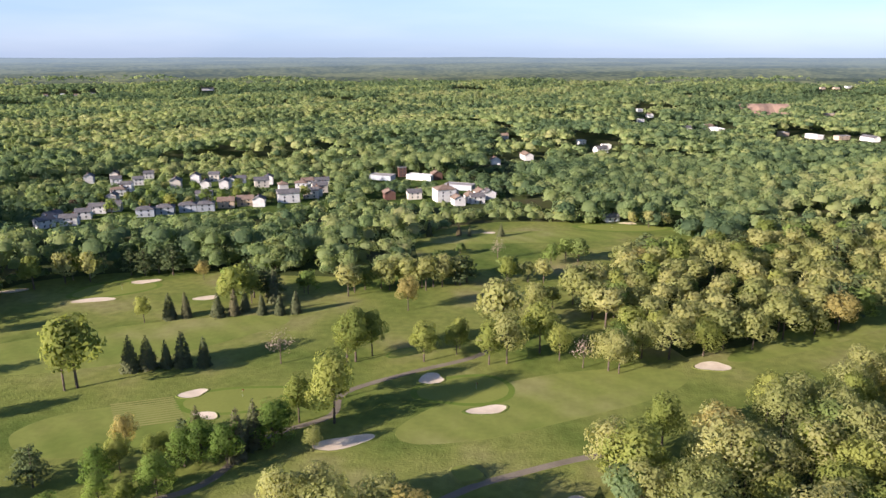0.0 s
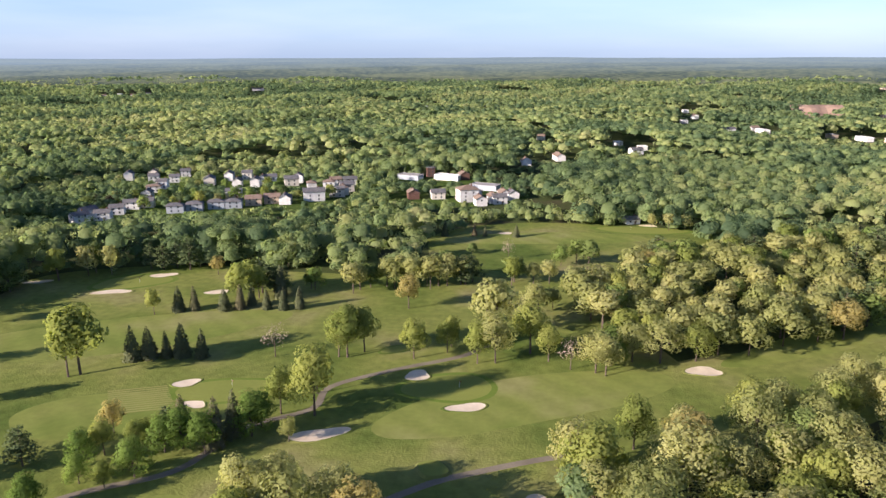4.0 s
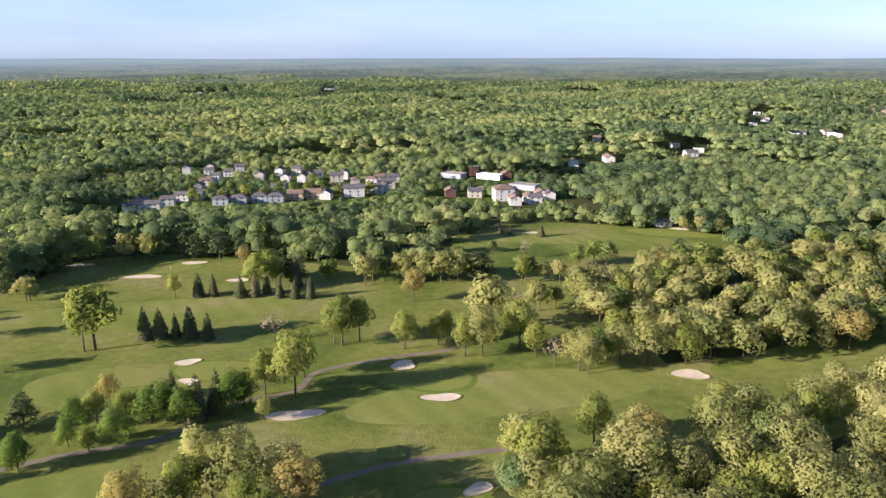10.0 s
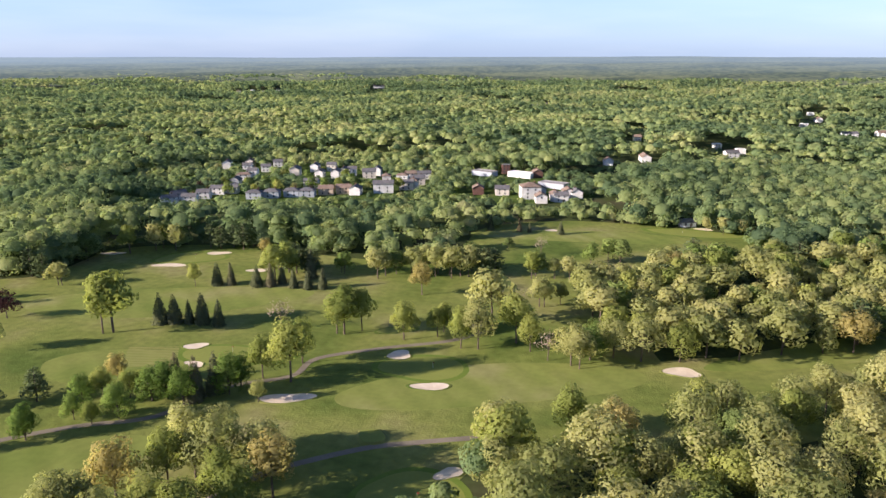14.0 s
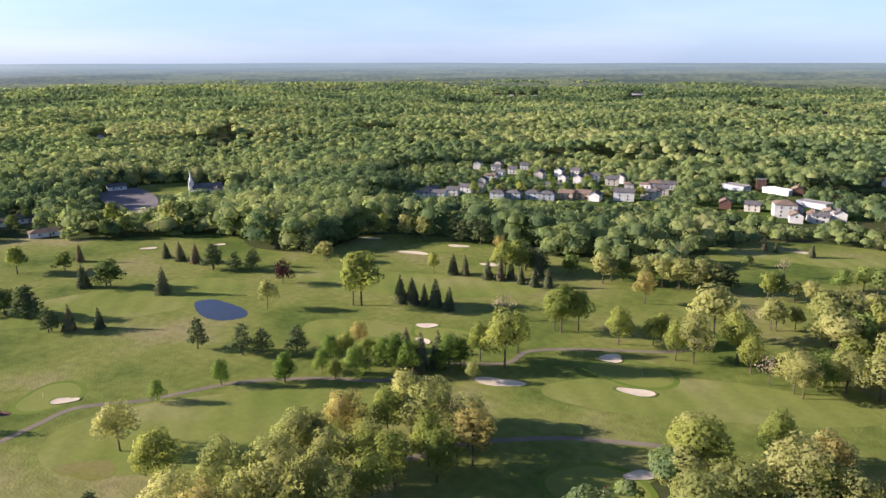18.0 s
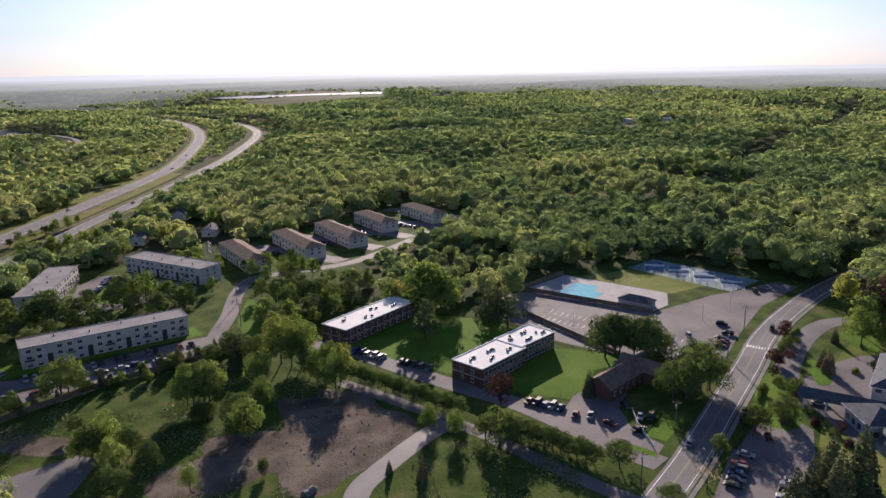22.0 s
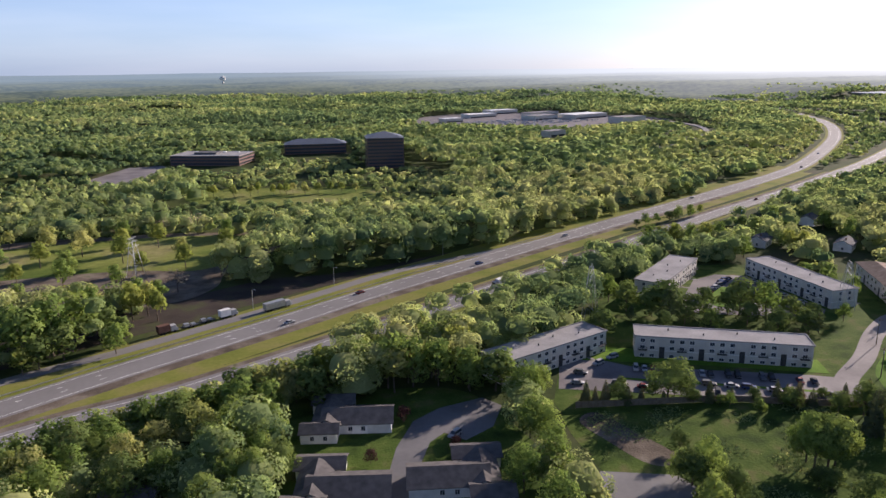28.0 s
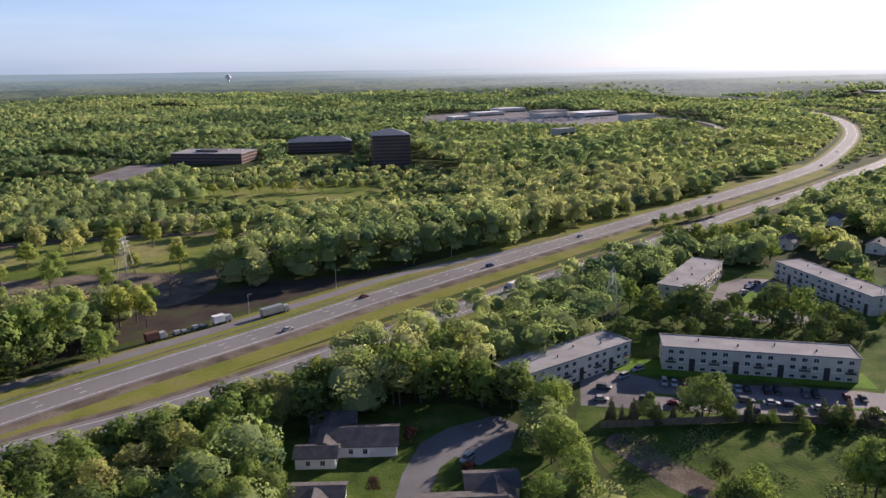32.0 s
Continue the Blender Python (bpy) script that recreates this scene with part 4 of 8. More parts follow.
def broadleaf(kind, seed, n=3400, size=0.34, spread=0.34, base=0.24, trunk=0.26, clumps=15, leaning=0.0):
    """A tree 15 m tall: tapered trunk and limbs, and a crown of leafy clumps round the limbs' ends."""
    r = np.random.default_rng(seed)
    H = 15.0
    e = thing("tree", "tree", "tree")
    bm = bmesh.new()
    fork = Vector((0.3 * leaning, 0, H * (base + 0.10)))
    tube(bm, (0, 0, -0.2), fork, trunk, trunk * 0.72, 7)
    blobs = []
    for i in range(clumps):
        t = i / clumps
        a, rad = 2.4 * i + r.uniform(-0.4, 0.4), H * spread * math.sqrt(r.uniform(0.15, 1)) * (1 - 0.55 * t)
        z = H * (base + 0.10 + (0.90 - base - 0.10) * (0.15 + 0.8 * t)) + r.uniform(-0.5, 0.5)
        c = np.array([rad * math.cos(a), rad * math.sin(a), z])
        blobs.append((c, H * r.uniform(0.085, 0.175) * (1.15 - 0.35 * t)))
        if i % 2 == 0:
            tube(bm, fork + Vector((0, 0, r.uniform(-1, 2.2))), c - [0, 0, 0.2], trunk * 0.40, trunk * 0.07, 5)
    tube(bm, fork, (0.2, 0.1, H * 0.86), trunk * 0.7, trunk * 0.1, 6)
    part("trunk", bm, M["bark"], e)
    w = np.array([b[1] ** 2 for b in blobs])
    pick = r.choice(len(blobs), n, p=w / w.sum())
    d = sphere_dirs(r, n)
    rad = np.array([b[1] for b in blobs])[pick] * (0.6 + 0.55 * r.beta(2.2, 1.6, n))
    c = np.array([b[0] for b in blobs])[pick] + d * rad[:, None] * [1, 1, 0.82]
    body = np.mean([b[0] for b in blobs], 0)
    out = c - body
    out /= np.linalg.norm(out, axis=1, keepdims=True)
    crown = new("crown", leaf_mesh("crown", c, d * 0.3 + out * 0.8 + [0, 0, 0.1], size * r.uniform(0.6, 1.25, n), LEAF[kind], seed=seed))
    crown.parent = e
    return e


def conifer(kind, seed, n=1100, width=0.17, size=0.5, power=0.85, ragged=0.12):
    """A spruce 12 m tall: tiers of drooping boughs round a straight trunk."""
    r = np.random.default_rng(seed)
    H = 12.0
    e = thing("conifer", "conifer", "conifer")
    part("trunk", tube(bmesh.new(), (0, 0, -0.2), (0, 0, H * 0.95), 0.24, 0.04, 7), M["bark"], e)
    t = 1 - np.sqrt(r.uniform(0, 1, n))
    t = 0.04 + 0.96 * t
    tier = 1 + ragged * np.sin(t * 55)
    a = r.uniform(0, 6.283, n)
    lobe = 1 + 0.12 * np.sin(a * 5 + t * 20)
    rad = H * width * (1 - t) ** power * tier * lobe * r.uniform(0.72, 1.05, n) + 0.08
    c = np.stack([rad * np.cos(a), rad * np.sin(a), t * H - rad * 0.15], 1)
    nrm = np.stack([np.cos(a), np.sin(a), np.full(n, 0.55)], 1)
    crown = new("crown", leaf_mesh("crown", c, nrm, size * (1.1 - 0.5 * t) * r.uniform(0.6, 1.2, n), LEAF[kind], seed=seed, jitter=0.4))
    crown.parent = e
    return e


def pine(seed, n=800):
    """A white pine 14 m tall with open, level plates of needles."""
    r = np.random.default_rng(seed)
    H = 14.0
    e = thing("pine_tree", "pine", "pine tree")
    bm = tube(bmesh.new(), (0, 0, -0.2), (0.2, 0, H * 0.95), 0.28, 0.05, 7)
    cs, rs = [], []
    for i in range(20):
        t = 0.22 + 0.76 * i / 20
        a = 2.4 * i + r.uniform(-0.3, 0.3)
        reach = H * 0.26 * (1 - t) ** 0.55 * r.uniform(0.65, 1.15) + 0.4
        p = np.array([reach * math.cos(a) * 0.7, reach * math.sin(a) * 0.7, H * t + 0.5])
        tube(bm, (0, 0, H * t - 0.4), p, 0.08, 0.03, 4)
        cs.append(p), rs.append(reach * 0.62 + 0.3)
    part("trunk", bm, M["bark"], e)
    cs, rs = np.array(cs), np.array(rs)
    pick = r.choice(20, n, p=rs ** 2 / (rs ** 2).sum())
    d = sphere_dirs(r, n)
    c = cs[pick] + d * rs[pick][:, None] * r.uniform(0.5, 1.05, n)[:, None] * [1, 1, 0.5]
    crown = new("crown", leaf_mesh("crown", c, d + [0, 0, 0.5], 0.52 * r.uniform(0.6, 1.2, n), LEAF["P"], seed=seed))
    crown.parent = e
    return e


PROTO = {"D": [broadleaf("D", 11, spread=0.29, clumps=18), broadleaf("D", 12, spread=0.25, base=0.22, clumps=17), broadleaf("D", 13, spread=0.33, clumps=20), broadleaf("D", 14, spread=0.22, base=0.2, clumps=15)],
         "H": [broadleaf("H", 15, spread=0.29, base=0.02, clumps=22), broadleaf("H", 16, spread=0.26, base=0.0, clumps=20)],
         "L": [broadleaf("L", 21, spread=0.35, clumps=20), broadleaf("L", 22, spread=0.31, clumps=18), broadleaf("L", 23, spread=0.38, clumps=22, n=2800)],
         "M": [broadleaf("M", 25, spread=0.31, base=0.12, clumps=20), broadleaf("M", 26, spread=0.28, base=0.08, clumps=19), broadleaf("M", 27, spread=0.33, base=0.15, clumps=22)],
         "O": [broadleaf("O", 31, spread=0.34)],
         "G": [broadleaf("G", 41, spread=0.33, base=0.12, clumps=16), broadleaf("G", 42, spread=0.30, base=0.08)],
         "C": [conifer("C", 51, width=0.18, power=0.72), conifer("C", 52, width=0.20, ragged=0.18, power=0.8), conifer("C", 53, width=0.16, power=0.65)],
         "F": [conifer("C", 54, width=0.24, power=0.55, n=1300)],
         "P": [pine(61), pine(62)],
         "R": [broadleaf("R", 71, base=0.12, spread=0.34, clumps=12, n=1000, size=0.55)],
         "B": [broadleaf("B", 81, n=260, size=0.4, spread=0.36)]}
FAR = {"D": [broadleaf("D", 111, n=900, size=0.66, spread=0.28, clumps=16), broadleaf("D", 112, n=900, size=0.66, spread=0.24, clumps=14)],
       "L": [broadleaf("L", 121, n=950, size=0.66, spread=0.34, clumps=18), broadleaf("L", 122, n=950, size=0.66, spread=0.30, clumps=16)],
       "M": [broadleaf("M", 131, n=900, size=0.66, spread=0.30, base=0.1, clumps=18)],
       "G": [broadleaf("G", 141, n=850, size=0.66, spread=0.32, base=0.1)]}
TALL = {"C": 12.0, "F": 12.0, "P": 14.0}
WORDS = {"D": ("tree", "spring-green broadleaf tree standing on the grass", "tree"), "L": ("oak_tree", "broad oak in pale olive young leaf", "tree"),
         "H": ("shade_tree", "full bright green tree leafy down to the ground", "tree"), "M": ("broadleaf_tree", "full mid-green broadleaf tree in rough grass", "tree"), "O": ("bronze_tree", "tree in bronze-orange young leaf", "tree"), "G": ("garden_tree", "dense dark green rounded tree", "tree"),
         "C": ("conifer", "narrow dark green spruce with a pointed top", "conifer"), "F": ("conifer", "broad dark evergreen cone shaped tree", "conifer"),
         "P": ("pine_tree", "dark green pine with ragged boughs", "pine tree"), "R": ("maple_tree", "dark purple-red leaved maple", "tree"),
         "B": ("bare_tree", "nearly bare tree with pinkish buds", "tree")}
GROUPS = {"C": "spruces of the golf course", "P": "pines of the golf course"}
FIRST = {}
WIDER = {"C": 1.25, "F": 1.15, "G": 1.3, "P": 1.35, "H": 1.05, "R": 1.1}


def tree(x, y, h, kind, wide=1.0):
    """One tree of a kind and height, turned and shaped a little differently each time."""
    distant = math.hypot(x, y) > 255 and kind in FAR
    options = FAR[kind] if distant else PROTO[kind]
    r = random.Random(int(x * 31 + y * 17 + h))
    pick = r.randrange(len(options))
    ob = options[pick]
    s = h / TALL.get(kind, 15.0)
    w = s * r.uniform(0.88, 1.14) * WIDER.get(kind, 1.0) * wide
    m = Matrix.LocRotScale((x, y, 0), Euler((radians(r.uniform(-2, 2)), radians(r.uniform(-2, 2)), r.uniform(0, 6.28))), (w, w, s))
    name, label, cat = WORDS[kind]
    key = (kind, pick, distant)
    if key in FIRST:
        ob = copy_thing(ob, m @ Matrix.Diagonal((1 / FIRST[key][0], 1 / FIRST[key][0], 1 / FIRST[key][1], 1)))
    else:
        FIRST[key] = (w, s)
        ob.matrix_world = m
    ob.name = name
    return tagged(ob, label, cat, GROUPS.get(kind, "trees of the course and gardens"))


for row in ((-326, 154, 15, "D"), (-310, 169, 11, "D"), (-323, 184, 10, "C"), (-278, 162, 12, "C"), (-271, 169, 13, "G"), (-240, 178, 13, "C"), (-326, 70, 11, "C"), (-356, 81, 14, "C"), (-366, 87, 13, "C"), (-354, 112, 13, "D"), (-312, 106, 14, "D"), (-319, 113, 14, "D"), (-297, 113, 10, "B"), (-279, 118, 13, "G"), (-274, 123, 11, "P"), (-256, 126, 14, "P"), (-233, 125, 9, "P"), (-229, 130, 11, "C"), (-221, 138, 9, "C"), (-172, 148, 12, "P"), (-154, 154, 12, "P"), (-149, 159, 10, "P"), (-142, 169, 9, "P"), (-140, 134, 10, "H"),):
    tree(*row)
for row in ((-125, 148, 11, "H"), (-146, 115, 8, "H"), (-128, 92, 16, "L"), (-103, 88, 18, "D"), (-106, 72, 6, "P"), (-143, 43, 13, "D"), (-182, 66, 12, "F"), (-197, 49, 8, "B"), (-228, 30, 7, "R"), (-185, 36, 7, "R"), (-185, 192, 14, "L"), (-207, 220, 13, "R"), (-293, 215, 9, "C"), (-282, 216, 11, "C"), (-272, 218, 11, "C"), (-255, 217, 13, "P"), (-243, 221, 10, "P"), (-236, 225, 11, "P"), (-260, 263, 10, "C"), (-218, 260, 12, "L"), (-251, 276, 8, "C"),):
    tree(*row)
for row in ((-159, 217, 24, "D"), (-156, 219, 26, "D"), (-145, 232, 13, "C"), (-140, 234, 12, "C"), (-134, 235, 10, "C"), (-129, 236, 13, "C"), (-122, 236, 11, "C"), (-159, 275, 12, "D"), (-151, 280, 11, "C"), (-145, 282, 11, "C"), (-133, 283, 10, "C"), (-127, 285, 11, "C"), (-124, 290, 10, "C"), (-116, 286, 9, "C"), (-109, 286, 10, "C"), (-103, 288, 10, "C"), (-225, 314, 17, "D"), (-237, 297, 17, "G"), (-215, 328, 15, "D"), (-209, 332, 14, "D"),):
    tree(*row)
for row in ((-71, 88, 17, "L"), (-77, 104, 17, "L"), (-81, 116, 17, "L"), (-55, 112, 17, "D"), (-69, 144, 17, "L"), (-67, 153, 17, "L"), (-53, 149, 17, "L"), (-56, 135, 17, "D"), (-71, 80, 17, "D"), (-60, 84, 17, "L"), (-64, 104, 17, "L"),):
    tree(*row)
for row in ((17, 189, 17, "D"), (29, 181, 17, "O"), (0, 173, 17, "L"), (4, 156, 17, "L"), (12, 154, 17, "L"), (37, 168, 17, "L"), (49, 174, 17, "D"), (55, 166, 17, "D"), (50, 203, 17, "D"), (57, 202, 17, "L"), (65, 194, 17, "L"), (75, 210, 17, "L"), (86, 221, 17, "L"), (95, 223, 17, "L"), (67, 182, 17, "L"), (83, 186, 17, "L"), (74, 171, 17, "L"), (90, 194, 17, "L"), (43, 149, 17, "L"), (59, 186, 17, "G"), (30, 166, 17, "D"), (-79, 117, 17, "L"), (-64, 121, 17, "D"),):
    tree(*row)
for row in ((-58, 292, 16, "O"), (-85, 309, 16, "L"), (-72, 241, 21, "D"), (-67, 246, 19, "D"), (-75, 241, 16, "D"), (-49, 242, 16, "D"), (-38, 248, 13, "D"), (-27, 240, 17, "D"), (-21, 241, 20, "L"), (-21, 264, 25, "L"), (-9, 250, 21, "D"), (-3, 244, 15, "D"), (4, 238, 12, "B"), (12, 236, 16, "L"), (15, 234, 15, "L"), (-37, 253, 13, "D"), (-68, 318, 14, "L"), (-60, 319, 16, "L"), (-52, 318, 17, "L"), (-45, 323, 17, "L"), (-39, 326, 15, "L"), (-105, 313, 11, "D"), (-129, 293, 19, "D"), (-124, 299, 16, "D"),):
    tree(*row)
for row in ((-115, 301, 15, "C"), (-226, 315, 16, "D"), (-220, 260, 12, "L"), (-243, 301, 15, "G"), (-249, 270, 11, "P"), (-237, 269, 11, "P"), (-15, 332, 14, "G"), (-5, 291, 13, "L"), (1, 296, 11, "L"), (12, 306, 15, "L"), (20, 305, 16, "L"), (28, 303, 16, "D"), (37, 302, 16, "L"), (-83, 333, 7, "G"), (-55, 416, 10, "C"), (-38, 418, 8, "C"), (-32, 417, 6, "C"), (-14, 417, 8, "C"), (76, 441, 12, "L"), (86, 444, 10, "L"), (67, 446, 10, "L"),):
    tree(*row)
for row in ((49, -265, 14, "L"), (37, -263, 14, "L"), (54, -250, 14, "M"), (26, -272, 14, "M"), (3, -282, 14, "M"), (-7, -271, 14, "L"), (16, -267, 14, "M"), (-17, -259, 14, "M"), (-28, -243, 14, "M"), (-28, -223, 14, "M"), (-25, -205, 14, "M"), (-20, -188, 14, "M"), (-16, -201, 14, "M"), (53, -215, 14, "M"), (47, -222, 14, "M"), (69, -250, 14, "M"), (79, -245, 14, "M"), (85, -231, 14, "M"), (95, -233, 14, "M"), (98, -223, 14, "M"), (58, -206, 14, "M"), (50, -201, 14, "M"), (99, -213, 14, "M"), (-28, -261, 14, "M"),):
    tree(*row)
for row in ((-97, -331, 14, "M"), (-75, -290, 14, "G"), (-110, -303, 14, "P"),):
    tree(*row)
for row in ((-78, -241, 11, "M"), (-55, -241, 8, "C"), (-61, -239, 7, "C"), (-50, -244, 7, "C"), (-145, -311, 11, "M"), (-154, -305, 11, "M"), (-91, -195, 16, "M"), (-97, -195, 16, "M"), (-60, -194, 14, "M"), (-55, -198, 10, "M"), (-90, -230, 6, "M"), (-110, -226, 8, "C"), (-114, -225, 6, "C"), (77, -220, 7, "M"), (-109, -230, 6, "C"), (-96, -224, 5, "M"),):
    tree(*row)
for row in ((-74, -238, 15, "G"), (-64, -200, 11, "M"), (-57, -195, 11, "G"), (-55, -183, 11, "M"), (-62, -177, 9, "G"), (-64, -188, 9, "G"), (-62, -210, 7, "G"), (-60, -159, 8, "M"), (-49, -173, 8, "G"), (-91, -198, 16, "M"), (-95, -195, 15, "G"), (-85, -165, 15, "M"), (-90, -173, 12, "G"), (-112, -189, 14, "M"), (-102, -176, 12, "M"), (-131, -197, 20, "D"), (-135, -190, 18, "M"), (-130, -191, 16, "M"), (-123, -165, 15, "M"), (-124, -170, 11, "M"), (-119, -207, 14, "C"), (-124, -216, 12, "G"), (-108, -226, 7, "G"), (-92, -232, 4, "C"),):
    tree(*row)
for row in ((-88, -232, 4, "G"), (-97, -226, 5, "G"), (-81, -235, 5, "G"), (-71, -242, 5, "G"), (-64, -249, 5, "G"), (-117, -125, 9, "H"), (-86, -187, 7, "G"), (-88, -185, 7, "G"), (-75, -149, 5, "G"), (-92, -121, 4, "C"), (-94, -112, 7, "C"), (-141, -302, 18, "G"), (-148, -295, 18, "M"), (-142, -279, 12, "G"), (-137, -304, 12, "G"), (-130, -310, 12, "G"), (-110, -308, 18, "G"), (-106, -311, 14, "G"), (-99, -318, 15, "G"), (-120, -304, 12, "G"), (-154, -279, 11, "G"), (-158, -293, 11, "G"), (-158, -277, 8, "P"), (-118, -219, 8, "G"),):
    tree(*row)
for row in ((-106, -227, 5, "G"), (-181, -258, 11, "G"), (-180, -248, 11, "G"), (-186, -244, 12, "G"), (-187, -236, 12, "G"), (-193, -232, 12, "G"), (-167, -241, 8, "G"), (-170, -231, 8, "G"), (-176, -224, 9, "G"), (-189, -222, 12, "G"), (-211, -229, 12, "G"), (-219, -226, 11, "M"), (-126, -212, 10, "P"), (-126, -205, 12, "G"), (-129, -181, 11, "G"),):
    tree(*row)
for row in ((-170, -38, 10, "G"), (-163, -44, 9, "G"), (-118, -29, 17, "C"), (-139, -24, 17, "C"), (-140, -17, 20, "C"), (-130, -27, 15, "C"), (-129, -21, 18, "C"), (-289, -29, 19, "D"), (-277, -15, 24, "R"), (-279, -8, 26, "D"), (-281, 3, 23, "P"), (-243, -47, 7, "R"), (-216, -46, 7, "R"), (-344, -97, 9, "D"), (-104, 71, 8, "P"), (-332, 74, 14, "C"), (-350, 83, 17, "C"), (-403, 51, 18, "D"), (-187, 37, 6, "R"),):
    tree(*row)
for row in ((-124, 147, 12, "H"), (-120, 160, 9, "H"), (-124, 168, 11, "H"), (-121, 173, 11, "D"), (-108, 164, 12, "H"), (-113, 175, 10, "D"), (-124, 183, 11, "O"), (-106, 176, 12, "H"), (-102, 178, 14, "H"), (-95, 176, 14, "H"), (-108, 190, 10, "C"), (-94, 180, 15, "C"), (-91, 186, 14, "C"), (-86, 186, 15, "H"), (-85, 191, 13, "H"), (-75, 184, 8, "L"), (-82, 199, 16, "D"), (-72, 199, 23, "D"), (-75, 213, 18, "D"), (-97, 239, 13, "B"), (-139, 166, 11, "P"), (-113, 159, 8, "D"), (-109, 184, 9, "P"), (-113, 180, 8, "D"),):
    tree(*row)
for row in ((-141, -114, 13, "R"), (-119, -103, 12, "G"), (-120, -108, 8, "G"), (-122, -100, 9, "G"), (-117, -116, 9, "M"), (-193, -99, 18, "G"), (-197, -95, 18, "G"), (-198, -90, 16, "G"), (-199, -86, 18, "G"), (-197, -81, 15, "G"), (-198, -97, 16, "G"),):
    tree(*row)
for row in ((-170, -69, 15, "G"), (-174, -66, 14, "G"), (-180, -63, 19, "G"), (-188, -67, 16, "G"), (-184, -61, 14, "G"), (-179, -85, 7, "M"), (-161, -93, 9, "C"), (-204, -152, 15, "P"), (-207, -150, 14, "P"), (-205, -144, 15, "P"), (-125, -71, 9, "G"), (-164, -46, 7, "R"), (-166, -43, 7, "R"), (-173, -37, 8, "F"), (-218, -30, 9, "F"), (-222, -32, 7, "F"), (-249, -30, 6, "F"), (-251, -47, 6, "R"), (-217, -46, 4, "R"), (-215, -44, 4, "R"), (-174, -23, 4, "R"), (-125, -49, 9, "B"), (-144, -50, 7, "G"), (-114, -55, 7, "G"),):
    tree(*row)
for row in ((-190, -46, 4, "G"), (-192, -37, 7, "G"), (-224, -16, 3, "R"), (-187, -79, 11, "G"), (-239, -45, 4, "G"), (-239, -42, 4, "G"),):
    tree(*row)
for row in ((-298, 115, 9, "G"), (-294, 118, 11, "D"), (-276, 120, 13, "G"), (-268, 123, 13, "G"), (-257, 127, 14, "P"), (-233, 124, 10, "P"), (-269, 170, 15, "G"), (-346, 110, 12, "D"), (-322, 111, 15, "D"), (-326, 117, 11, "D"), (-329, 155, 14, "D"), (-313, 171, 11, "G"), (-253, 215, 14, "P"), (-242, 232, 10, "P"), (-251, 273, 12, "P"), (-439, 106, 13, "D"), (-435, 121, 15, "D"), (-451, 140, 12, "G"), (-454, 179, 13, "D"), (-419, 182, 8, "G"), (-428, 197, 11, "G"), (-396, 219, 13, "D"), (-379, 235, 19, "D"), (-382, 223, 13, "G"),):
    tree(*row)
for row in ((-358, 231, 14, "G"), (-355, 243, 14, "G"), (-346, 253, 21, "L"), (-340, 259, 21, "G"), (-334, 265, 20, "G"), (-318, 269, 16, "L"), (-307, 274, 16, "G"), (-290, 273, 19, "G"), (-277, 271, 20, "L"), (-361, 220, 13, "G"), (-436, 222, 11, "D"), (-445, 214, 10, "G"), (-458, 162, 13, "G"), (-448, 116, 17, "G"),):
    tree(*row)
for row in ((-192, 337, 13, "P"), (-185, 336, 13, "P"), (-180, 340, 13, "P"), (-172, 337, 15, "P"), (-169, 342, 11, "G"), (-155, 330, 10, "O"), (-136, 309, 14, "M"), (-129, 306, 17, "D"), (-125, 306, 15, "P"), (-120, 307, 13, "P"), (-116, 306, 13, "P"), (-126, 347, 17, "L"), (-103, 312, 12, "M"), (-83, 314, 14, "L"), (-79, 318, 13, "G"), (-72, 320, 15, "L"), (-67, 328, 14, "L"), (-60, 323, 15, "L"), (-243, 268, 14, "P"), (-233, 265, 13, "P"), (-253, 291, 15, "L"), (-216, 323, 16, "L"), (-206, 326, 16, "L"), (-54, 322, 16, "L"),):
    tree(*row)
for row in ((-49, 323, 16, "L"), (-46, 333, 16, "G"), (-37, 326, 14, "P"), (-34, 330, 13, "P"), (-16, 326, 15, "D"), (-37, 378, 7, "G"), (-18, 369, 12, "B"), (-6, 331, 11, "L"), (1, 330, 13, "L"), (10, 301, 19, "L"), (15, 304, 19, "L"), (19, 305, 18, "L"), (25, 318, 15, "L"), (8, 361, 12, "M"), (16, 367, 13, "M"), (22, 365, 14, "G"), (-7, 291, 14, "L"), ):
    tree(*row)
for row in ((129, -314, 23, "M"), (137, -325, 21, "M"), (123, -322, 25, "M"), (117, -333, 22, "M"), (114, -346, 21, "M"), (101, -319, 13, "M"), (102, -354, 19, "D"), (97, -360, 16, "D"), (92, -353, 15, "D"), (108, -337, 14, "G"), (118, -317, 15, "G"), (138, -314, 9, "M"), (128, -306, 11, "D"), (100, -328, 9, "M"), (124, -310, 13, "G"), (-201, -184, 24, "M"), (-207, -183, 23, "M"), (-208, -178, 20, "M"), (-206, -172, 18, "M"), (-175, -164, 17, "P"), (-131, -175, 14, "M"), (-129, -168, 15, "D"), (-127, -176, 13, "M"), (-131, -166, 7, "G"),):
    tree(*row)
